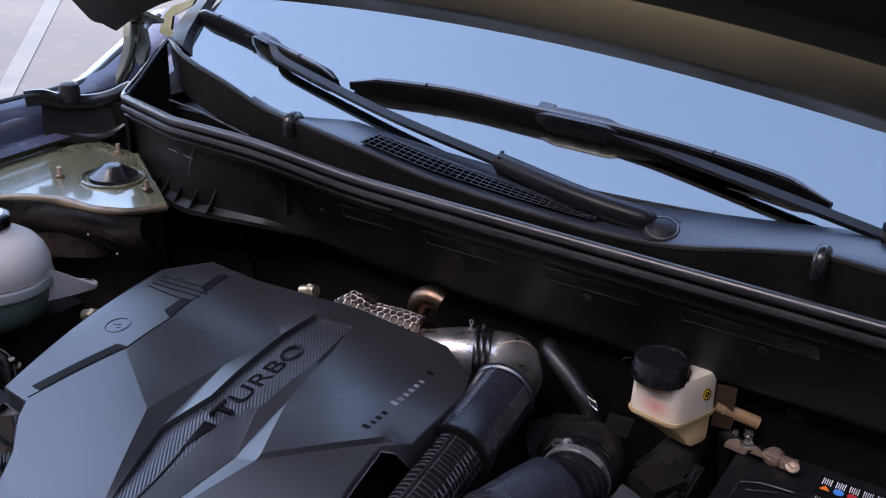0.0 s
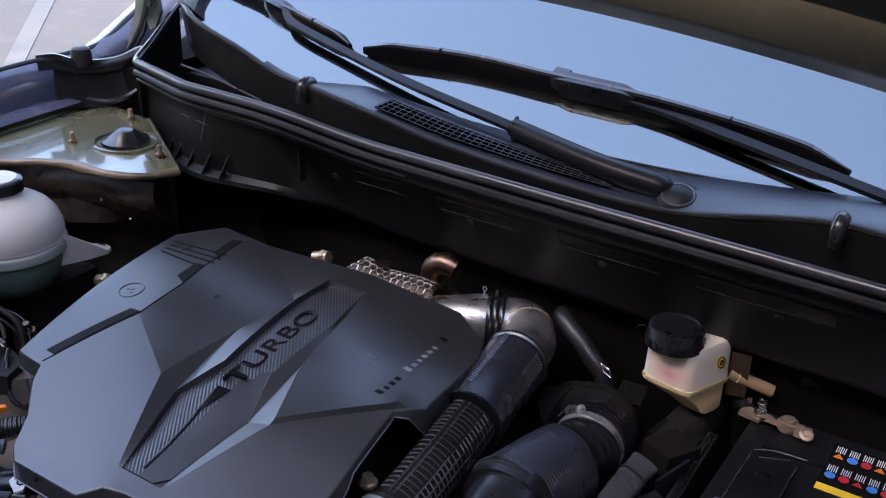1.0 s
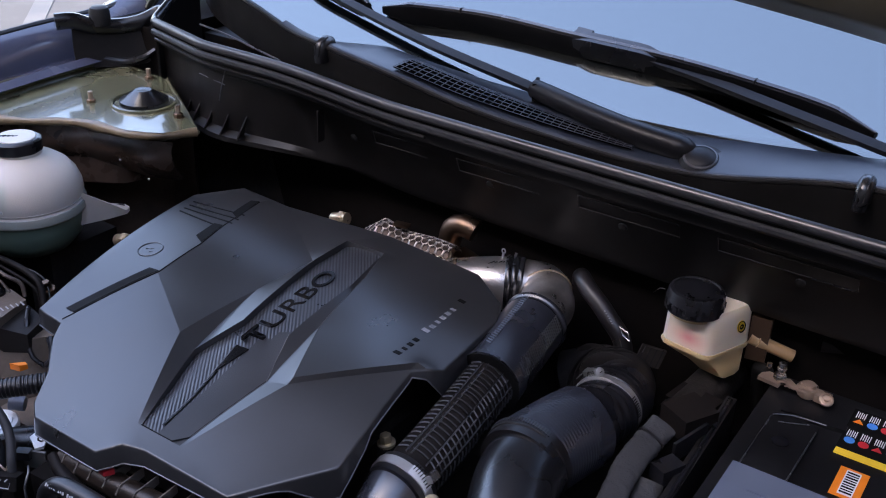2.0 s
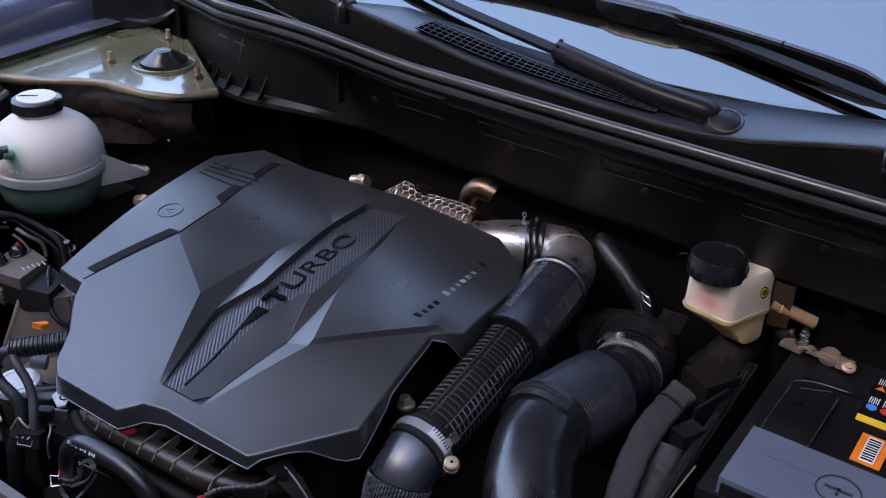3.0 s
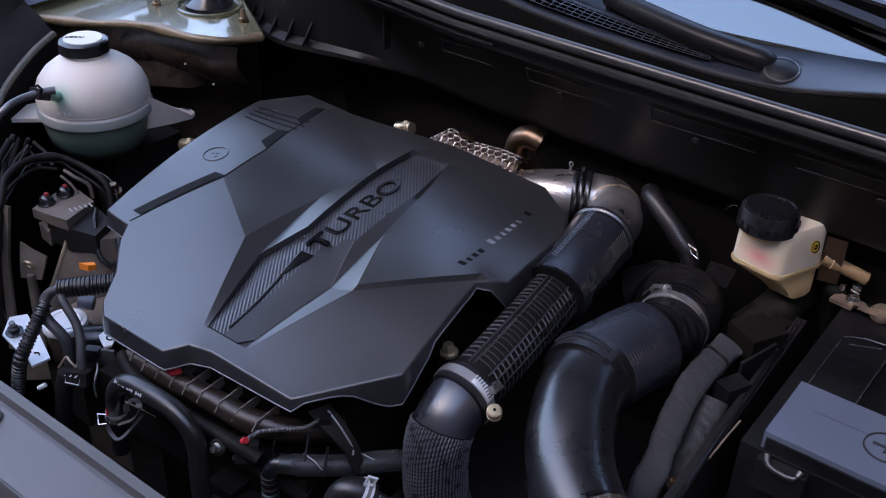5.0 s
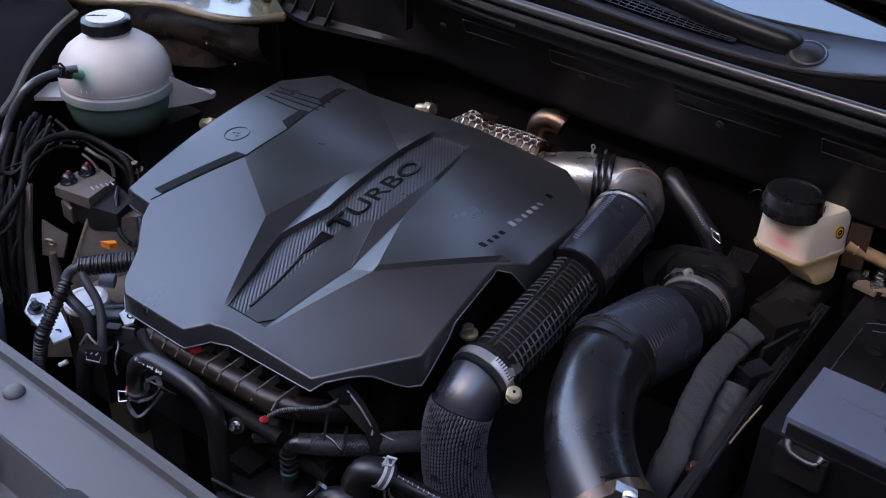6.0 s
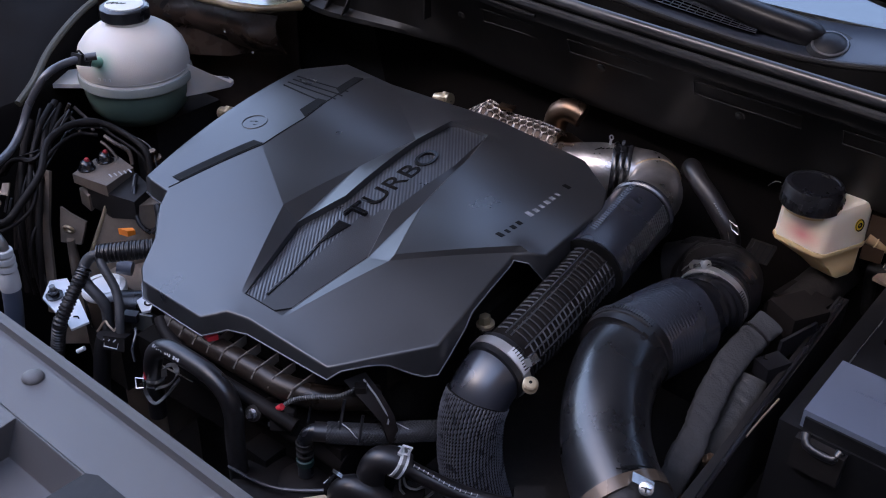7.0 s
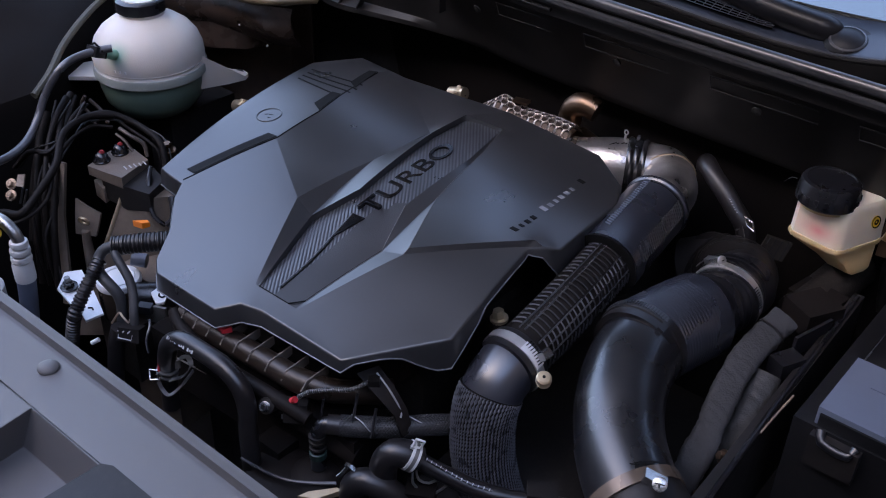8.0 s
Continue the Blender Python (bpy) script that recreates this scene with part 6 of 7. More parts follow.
def battery_tray():
    t = thing("battery_tray", (0.25, 0.45, 0.60), "black battery tray with a worn shiny edge", "car part")
    part("wall", prism([(0.240, 0.24), (0.252, 0.24), (0.250, 0.60), (0.240, 0.60)], 0.60, lambda x, y: 0.832 + 0.10 * max(0, y - 0.26)), M["plastic"], t, bevel=0.002)
    part("edge", tube([(0.252, 0.245, 0.831), (0.250, 0.34, 0.842), (0.248, 0.42, 0.850), (0.245, 0.595, 0.866)], 0.0026, 8, 0.02), M["plastic_soft"], t, "edge strip")
    part("worn_edge", tube([(0.2545, 0.440, 0.8525), (0.2525, 0.413, 0.8490), (0.2515, 0.386, 0.8465)], 0.0010, 8, 0.01), M["clampmetal"], t, "edge worn to bare metal")
    part("floor", box((0.36, 0.47, 0.685), (0.25, 0.40, 0.012)), M["plastic"], t)
    for y, z in ((0.318, 0.818), (0.352, 0.836)):
        bolt("bolt", (0.2385, y, z), (-0.6, -0.6, 0.5), 0.0040, M["bronze"], t)
    part("rear_rail", tube([(0.30, 0.69, 0.905), (0.40, 0.70, 0.905), (0.55, 0.70, 0.90)], 0.010, 10, 0.02), M["plastic"], t)
    return t


battery_tray()


def wrapped_strip(path, half, deep, facing, rough):
    """A flattened bundle in cloth tape: a soft-cornered strip with wrinkles across it."""
    bm, rings, line = bmesh.new(), [], spline(path, 0.0018)
    for i, q in enumerate(line):
        d = (line[min(i + 1, len(line) - 1)] - line[max(i - 1, 0)]).normalized()
        side = d.cross(Vector(facing)).normalized()
        n = side.cross(d)
        s = i * 0.0018
        w = half * (1 + 0.05 * math.sin(s * 44) + 0.03 * math.sin(s * 131 + 1))
        ring = []
        for k in range(28):
            a = 2 * math.pi * k / 28
            c, e = math.cos(a), math.sin(a)
            u = q + side * w * math.copysign(abs(c) ** 0.75, c) + n * deep * math.copysign(abs(e) ** 0.6, e)
            fold = 0.0009 * noise.noise((s * 260 + 1.6 * c, c * 1.2, e)) + 0.0012 * noise.noise(u * 60) + 0.0005 * noise.noise(u * 480)
            ring.append(bm.verts.new(u + (u - q).normalized() * fold * rough))
        rings.append(ring)
    for a, b in zip(rings, rings[1:]):
        for k in range(28):
            bm.faces.new((a[k], a[(k + 1) % 28], b[(k + 1) % 28], b[k]))
    bm.faces.new(rings[0][::-1])
    bm.faces.new(rings[-1])
    return bm


def main_harness():
    h = thing("wiring_harness", (0.21, 0.42, 0.80), "flat wiring harness wrapped in wrinkled dark grey cloth tape", "wiring")
    part("wrap", wrapped_strip([(0.2104, 0.5085, 0.8712), (0.2068, 0.4846, 0.8666), (0.2042, 0.461, 0.861), (0.2044, 0.436, 0.8543), (0.207, 0.4127, 0.8467), (0.2095, 0.394, 0.8366), (0.2114, 0.3772, 0.8225), (0.2107, 0.361, 0.801), (0.2063, 0.3519, 0.7675)], 0.0128, 0.0075, (0.25, -0.55, 0.80), 1.2), M["foam"], h)
    part("branch", wrapped_strip([(0.2242, 0.4564, 0.8480), (0.2251, 0.4443, 0.8388), (0.2256, 0.427, 0.8279), (0.2269, 0.4113, 0.8155), (0.2258, 0.3946, 0.7935), (0.2221, 0.3836, 0.763)], 0.0125, 0.0060, (0.25, -0.6, 0.75), 1.2), M["loom"], h, "taped branch")
    part("tie", wrapped_strip([(0.2076, 0.4895, 0.8680), (0.2072, 0.4868, 0.8673)], 0.0134, 0.0082, (0.25, -0.55, 0.80), 0.2), M["hose"], h, "thin black cable tie")
    part("connector", box((0.222, 0.546, 0.864), (0.036, 0.040, 0.024), rz=-28), M["rubber_dark"], h, "black connector housing", bevel=0.003)
    part("connector_lever", box((0.232, 0.474, 0.853), (0.018, 0.026, 0.016), rz=-25), M["plastic_soft"], h, bevel=0.004)
    part("connector_rib", box((0.236, 0.515, 0.860), (0.003, 0.05, 0.022), rz=-15), M["plastic_soft"], h, bevel=0.001)
    part("upper_box", box((0.213, 0.585, 0.845), (0.046, 0.034, 0.030), rz=-10), M["rubber_dark"], h, bevel=0.004)
    return h


main_harness()


def clip_hose():
    h = thing("breather_hose", (0.06, 0.65, 0.90), "black breather hose with a bright spring clip", "hose")
    part("pipe", tube([(0.046, 0.655, 0.905), (0.052, 0.642, 0.917), (0.060, 0.631, 0.920), (0.072, 0.623, 0.915), (0.089, 0.617, 0.906), (0.104, 0.613, 0.894), (0.115, 0.611, 0.885), (0.121, 0.612, 0.872), (0.123, 0.614, 0.85)], 0.0098, 18), M["hose"], h)
    for k in range(6):
        part("print_bar", box((0.0965 + 0.0022 * k, 0.6085 - 0.0006 * k, 0.9065 - 0.0019 * k), (0.0010, 0.0055, 0.0005), rz=50, rx=-20, ry=30), M["print"], h)
    c = part("spring_clip", lathe([(0.0089, -0.0012), (0.0097, -0.0012), (0.0097, 0.0012), (0.0089, 0.0012)], (0.1125, 0.6115, 0.887), 28, (0.75, -0.10, -0.6)), M["steel"], h, "thin steel spring clip")
    part("second_wire", lathe([(0.0089, -0.0010), (0.0096, -0.0010), (0.0096, 0.0010), (0.0089, 0.0010)], (0.1165, 0.6110, 0.882), 28, (0.75, -0.10, -0.6)), M["steel"], c)
    part("ear", loop_of([(0.118, 0.606, 0.896), (0.127, 0.605, 0.893), (0.131, 0.604, 0.885), (0.122, 0.605, 0.888)], 0.0010), M["steel"], c)
    part("ear_tip", strap([(0.118, 0.6045, 0.888), (0.122, 0.6035, 0.881), (0.124, 0.6035, 0.874)], 0.004, 0.0008), M["steel"], c)
    grid = part("connector_shell", box((0.155, 0.604, 0.876), (0.026, 0.004, 0.022), rz=30, ry=15), M["engine"], h, "dark ribbed connector shell")
    for k in range(4):
        part("shell_rib", box((0.147 + 0.0055 * k, 0.5985 + 0.0030 * k, 0.878 - 0.0014 * k), (0.0010, 0.003, 0.022), rz=30, ry=15), M["ridge"], grid)
    return h


clip_hose()


# ---- heat shield and small fittings behind the cover ----
def heat_shield():
    h = thing("heat_shield", (-0.15, 0.60, 0.88), "embossed metal heat shield stained brown by heat", "heat shield")
    bm = bmesh.new()
    nx, ny = 160, 56
    grid, ridged = [], []
    for j in range(ny + 1):
        row, row_hex = [], []
        for i in range(nx + 1):
            u, v = i / nx, j / ny
            x = -0.205 + 0.115 * u
            y = 0.578 + 0.010 * u + 0.036 * v
            px, py = x, v * 0.046
            cells = sorted(math.hypot(px - (i2 + 0.5 * (j2 % 2)) * 0.0088, py - j2 * 0.0076) for j2 in range(int(py / 0.0076) - 1, int(py / 0.0076) + 3) for i2 in range(int(px / 0.0088) - 3, int(px / 0.0088) + 3))
            hexa = max(0.0, 1 - (cells[1] - cells[0]) / 0.0026)
            sag = float(np.interp(u, (0, 0.03, 0.2, 0.28, 0.45, 0.8, 1), (0.021, 0.019, 0.003, 0.005, 0.009, 0.005, 0.006)))
            row_hex.append(hexa)
            row.append(bm.verts.new((x, y, 0.910 + 0.026 * math.sin(math.pi * min(1, 0.15 + 0.7 * v)) - 0.008 * u - sag + 0.0022 * hexa)))
        grid.append(row)
        ridged.append(row_hex)
    for j, (a, b) in enumerate(zip(grid, grid[1:])):
        for k in range(nx):
            f = bm.faces.new((a[k], a[k + 1], b[k + 1], b[k]))
            # Ridges take the pale metal, the cells between stay near-black.
            f.material_index = 1 if ridged[j][k] > 0.45 else 0
    part("shield", bm, [M["shield"], M["shield_ridge"]], h, "dimpled bright sheet metal")
    part("patch", box((-0.160, 0.603, 0.930), (0.018, 0.010, 0.003), rz=10), M["bronze"], h, bevel=0.001)
    part("turbo_pipe", tube([(-0.122, 0.645, 0.90), (-0.117, 0.645, 0.922), (-0.104, 0.646, 0.930), (-0.088, 0.648, 0.926)], 0.0135, 18), M["bronze"], h, "brown heat-stained pipe")
    part("turbo_housing", lathe([(0.05, -0.04), (0.065, 0.0), (0.05, 0.04)], (-0.10, 0.625, 0.84), 28, (1, 0.2, 0)), M["bronze"], h)
    bolt("stud", (-0.098, 0.600, 0.913), (0.2, -0.5, 0.8), 0.005, M["zinc"], h)
    return h


heat_shield()


def fitting(name, at, label):
    f = thing(name, at, label, "fitting")
    x, y, z = at
    part("body", rod((x - 0.012, y, z - 0.004), (x + 0.010, y, z + 0.002), 0.0075, None, 14), M["zinc"], f)
    part("nut", lathe([(0.009, -0.003), (0.0095, 0), (0.009, 0.003)], (x + 0.002, y, z), 6, (1, 0, 0.1)), M["zinc"], f)
    part("stem", rod((x + 0.006, y, z - 0.06), (x + 0.006, y, z), 0.005), M["brown"], f)
    return f


fitting("sensor_fitting", (-0.260, 0.615, 0.904), "small brass-coloured sensor fitting behind the cover")
fitting("hose_fitting", (-0.463, 0.452, 0.876), "small brass-coloured hose fitting beside the coolant tank")
b1 = thing("engine_bolt", (0.019, 0.341, 0.83), "yellow zinc bolt beside the charge pipe", "bolt", "engine bolts")
bolt("head", (0.019, 0.337, 0.869), (-0.1, -0.1, 1), 0.0056, M["zinc"], b1, head=0.011, washer=1.5)
part("boss", rod((0.019, 0.337, 0.80), (0.019, 0.337, 0.869), 0.0085), M["engine"], b1)
b2 = thing("engine_bolt", (-0.095, 0.165, 0.80), "bright steel flange bolt on the intake side", "bolt", "engine bolts")
bolt("head", (-0.094, 0.158, 0.818), (0.35, -0.75, 0.5), 0.0036, M["steel"], b2, head=0.008, washer=1.35)
part("boss", rod((-0.12, 0.215, 0.78), (-0.0945, 0.159, 0.8175), 0.0075), M["engine"], b2)


# ---- intake side, between the cover and the radiator cover ----
def manifold():
    m = thing("intake_manifold", (-0.14, 0.19, 0.78), "ribbed dark plastic intake manifold under the cover", "engine part")
    mid = lambda x: (x, 0.1835 + 0.24 * (x + 0.25) ** 2 + 1.2 * max(0, x + 0.065), 0.8320 - 0.30 * max(0, x + 0.065))
    part("runner_body", tube([mid(-0.235 + 0.03 * k) for k in range(8)], 0.0115, 20), M["runner"], m, "satin bronze-brown moulded runner")
    for x in (-0.226, -0.208, -0.190, -0.171, -0.154, -0.136, -0.114, -0.094, -0.071):
        cx, cy, cz = mid(x)
        bm = bmesh.new()
        side = [[bm.verts.new((cx + dx + lean, cy + dy, cz + dz)) for dy, dz, lean in ((-0.0125, 0.003, 0.0), (-0.0060, 0.0115, 0.001), (0.018, 0.0150, 0.003), (0.018, 0.0060, 0.003), (-0.006, -0.003, 0.0))] for dx in (-0.0007, 0.0007)]
        bm.faces.new(side[0])
        bm.faces.new(side[1][::-1])
        for i in range(5):
            bm.faces.new((side[0][i], side[1][i], side[1][(i + 1) % 5], side[0][(i + 1) % 5]))
        part("rib", bm, M["rib_edge"], m, smooth=False)
    part("rail", tube([(-0.240, 0.176, 0.836), (-0.22, 0.169, 0.829), (-0.17, 0.1645, 0.823), (-0.09, 0.1695, 0.820), (-0.06, 0.176, 0.812)], 0.0068, 12), M["rubber_dark"], m, "black rail along the ribs")
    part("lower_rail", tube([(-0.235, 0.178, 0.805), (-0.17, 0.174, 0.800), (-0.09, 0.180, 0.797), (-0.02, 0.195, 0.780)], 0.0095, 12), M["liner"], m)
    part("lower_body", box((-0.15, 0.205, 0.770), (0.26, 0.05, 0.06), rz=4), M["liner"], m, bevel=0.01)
    part("tag", prism([(-0.178, 0.177), (-0.173, 0.185), (-0.165, 0.184), (-0.170, 0.176)], 0.8460, lambda x, y: 0.8500 + 0.3 * (y - 0.177)), M["red"], m, "small red tag", bevel=0.0006)
    br = part("bracket", sheet([[(-0.035, 0.211, 0.855), (-0.030, 0.220, 0.857), (-0.026, 0.228, 0.858)], [(-0.014, 0.212, 0.843), (-0.010, 0.220, 0.846), (-0.008, 0.227, 0.847)], [(0.005, 0.214, 0.830), (0.006, 0.220, 0.832), (0.007, 0.226, 0.832)], [(0.012, 0.215, 0.810), (0.013, 0.220, 0.811), (0.014, 0.226, 0.811)]], 0.003), M["rubber_dark"], m, "flat black bracket")
    # Lighter line along the bracket's edge.
    part("bracket_edge", tube([(-0.022, 0.222, 0.857), (-0.007, 0.221, 0.848), (0.007, 0.220, 0.834), (0.010, 0.217, 0.829)], 0.0009, 6), M["steel_dark"], br, "edge strip")
    for a, b in (((-0.028, 0.205, 0.842), (-0.022, 0.190, 0.815)), ((-0.008, 0.206, 0.836), (-0.004, 0.196, 0.812)), ((-0.052, 0.188, 0.832), (-0.050, 0.182, 0.818))):
        part("stiffener", rod(a, b, 0.0014, None, 6), M["plastic_soft"], m)
    return m


manifold()


def bend_hose():
    h = thing("vent_hose", (-0.205, 0.14, 0.77), "bent black rubber hose with faint white print", "hose")
    pts = [(-0.215, 0.142, 0.755), (-0.213, 0.142, 0.800), (-0.206, 0.140, 0.825), (-0.201, 0.1415, 0.839), (-0.189, 0.1445, 0.8475), (-0.169, 0.1455, 0.850), (-0.139, 0.146, 0.850), (-0.120, 0.146, 0.8455), (-0.108, 0.146, 0.834), (-0.104, 0.146, 0.816), (-0.103, 0.144, 0.795), (-0.103, 0.144, 0.72)]
    part("pipe", tube(pts, lambda s: 0.0086 + (0.0004 if 0.155 < s < 0.158 else 0), 22, 0.003), M["hose"], h)
    for k in range(13):
        if k in (5, 9):
            continue
        part("print_bar", box((-0.197 + 0.0029 * k, 0.1372, 0.8505 + 0.00022 * k), (0.0017, 0.0005, 0.0030 - 0.0012 * (k % 2)), rx=-35, rz=5), M["print"], h)
    c = part("spring_clip", lathe([(0.0092, -0.0008), (0.0100, -0.0008), (0.0100, 0.0008), (0.0092, 0.0008)], (-0.2105, 0.141, 0.8045), 28, (0.15, 0.05, 1)), M["steel_dark"], h, "thin steel spring clip")
    part("second_wire", lathe([(0.0092, -0.0008), (0.0100, -0.0008), (0.0100, 0.0008), (0.0092, 0.0008)], (-0.2120, 0.141, 0.7985), 28, (0.15, 0.05, 1)), M["steel_dark"], c)
    part("ear", loop_of([(-0.2200, 0.1280, 0.8060), (-0.2150, 0.1240, 0.7990), (-0.2080, 0.1310, 0.7995), (-0.2125, 0.1320, 0.8065)], 0.0009), M["steel"], c)
    part("ear_tip", strap([(-0.2100, 0.1300, 0.806), (-0.2085, 0.1290, 0.801), (-0.2105, 0.1275, 0.797)], 0.003, 0.0006), M["steel"], c)
    part("paint_mark", box((-0.2115, 0.1328, 0.812), (0.0022, 0.0010, 0.011), rx=-10), M["red"], h, "red paint mark")
    part("bracket", strap([(-0.212, 0.130, 0.795), (-0.2075, 0.130, 0.788), (-0.197, 0.130, 0.787), (-0.191, 0.139, 0.795), (-0.185, 0.151, 0.810)], 0.0038, 0.0010), M["steel_dark"], h, "bent steel strip")
    part("holder", strap([(-0.196, 0.1425, 0.812), (-0.189, 0.140, 0.828), (-0.184, 0.146, 0.830), (-0.179, 0.145, 0.824), (-0.186, 0.141, 0.810), (-0.200, 0.135, 0.800)], 0.005, 0.0009), M["steel_dark"], h)
    part("stay_wire", tube([(-0.191, 0.139, 0.830), (-0.183, 0.146, 0.822), (-0.173, 0.156, 0.810)], 0.0008, 6), M["steel"], h)
    return h


bend_hose()


def wire_run(name, pts, r, mat, label):
    w = thing(name, pts[0], label, "wiring")
    part("sheath", tube(pts, r, 10, 0.003), M[mat], w)
    return w


w1 = wire_run("sensor_wire", [(-0.0700, 0.1750, 0.8320), (-0.0610, 0.1800, 0.8400), (-0.0490, 0.1895, 0.8430), (-0.0330, 0.2000, 0.8460), (-0.0260, 0.2070, 0.8500), (-0.0240, 0.2140, 0.8520)], 0.0019, "braid_fine", "thin braided sensor wire with a red sleeve")
for k in range(26):
    q = spline([(-0.0700, 0.1750, 0.8320), (-0.0610, 0.1800, 0.8400), (-0.0490, 0.1895, 0.8430), (-0.0330, 0.2000, 0.8460), (-0.0260, 0.2070, 0.8500)], 0.0009)[k * 2]
    part("wrap_turn", lathe([(0.0018, -0.0003), (0.0023, 0), (0.0018, 0.0003)], q, 10, (0.8, 0.55, 0.35)), M["steel_dark"] if k % 3 else M["print"], w1)
part("red_sleeve", tube([(-0.0815, 0.1735, 0.816), (-0.0775, 0.1735, 0.8235), (-0.0735, 0.1745, 0.8275)], 0.0030, 12), M["red"], w1)
plug = part("connector", box((-0.0755, 0.1765, 0.8125), (0.021, 0.015, 0.018), rz=38, rx=-12), M["plastic"], w1, bevel=0.004)
part("connector_label", box((-0.0800, 0.1660, 0.8090), (0.005, 0.0008, 0.004), rz=38, rx=-12), M["ridge"], plug)
part("lead", tube([(-0.088, 0.172, 0.811), (-0.0835, 0.1735, 0.817), (-0.079, 0.1745, 0.8225)], 0.0012, 6), M["ridge"], plug)
part("plug", box((-0.021, 0.2175, 0.851), (0.010, 0.012, 0.010), rz=40), M["plastic"], w1, bevel=0.002)


def quick_hose():
    h = thing("vacuum_hose", (-0.05, 0.175, 0.77), "braided vacuum hose with a black elbow connector", "hose")
    path = [(-0.042, 0.181, 0.814), (-0.019, 0.200, 0.812), (0.002, 0.219, 0.811), (0.021, 0.242, 0.810), (0.040, 0.273, 0.800), (0.05, 0.30, 0.78)]
    sl = part("sleeve", tube(path, 0.0086, 18), M["hose"], h)
    line = spline(path, 0.0013)[8:84]
    for turn in (-1, 1):
        for k in range(14):
            pts = []
            for i, q in enumerate(line):
                d = (line[min(i + 1, len(line) - 1)] - line[max(i - 1, 0)]).normalized()
                u = d.cross(Vector((0, 0, 1))).normalized()
                v = u.cross(d)
                a = k * 2 * math.pi / 14 + turn * i * 0.22
                pts.append(q + (u * math.cos(a) + v * math.sin(a)) * (0.0089 + 0.0003 * (turn > 0)))
            part("braid_strand", tube(pts, 0.0005, 4, smooth_line=False), M["tape"], sl)
    e = part("elbow", tube([(-0.0470, 0.173, 0.765), (-0.0490, 0.1755, 0.790), (-0.0485, 0.1755, 0.802), (-0.0460, 0.1785, 0.8105), (-0.0400, 0.1835, 0.8140), (-0.034, 0.188, 0.814)], 0.0068, 18, 0.003), M["plastic_soft"], h, "moulded elbow")
    for z in (0.788, 0.795, 0.801):
        part("collar", lathe([(0.0066, -0.0012), (0.0078, -0.0010), (0.0078, 0.0010), (0.0066, 0.0012)], (-0.0487, 0.1752, z), 20), M["plastic"], e)
    part("lock_ring", lathe([(0.0068, -0.0035), (0.0078, -0.003), (0.0078, 0.003), (0.0068, 0.0035)], (-0.0482, 0.1745, 0.780), 18), M["green_dark"], e, "dull green lock ring")
    for pts in ([(-0.027, 0.196, 0.824), (-0.014, 0.1955, 0.8235), (-0.008, 0.197, 0.817), (-0.008, 0.206, 0.806)], [(0.009, 0.229, 0.8215), (0.018, 0.231, 0.820), (0.025, 0.239, 0.812)]):
        part("tie", tube(pts, 0.0005, 6), M["print"], h, "thin pale tie")
    part("throttle_body", lathe([(0.024, 0.725), (0.027, 0.735), (0.027, 0.752), (0.020, 0.760), (0.010, 0.764), (0.0004, 0.764)], (-0.050, 0.172, 0), 28), M["rubber_dark"], h, "dark brown cast housing")
    return h


quick_hose()


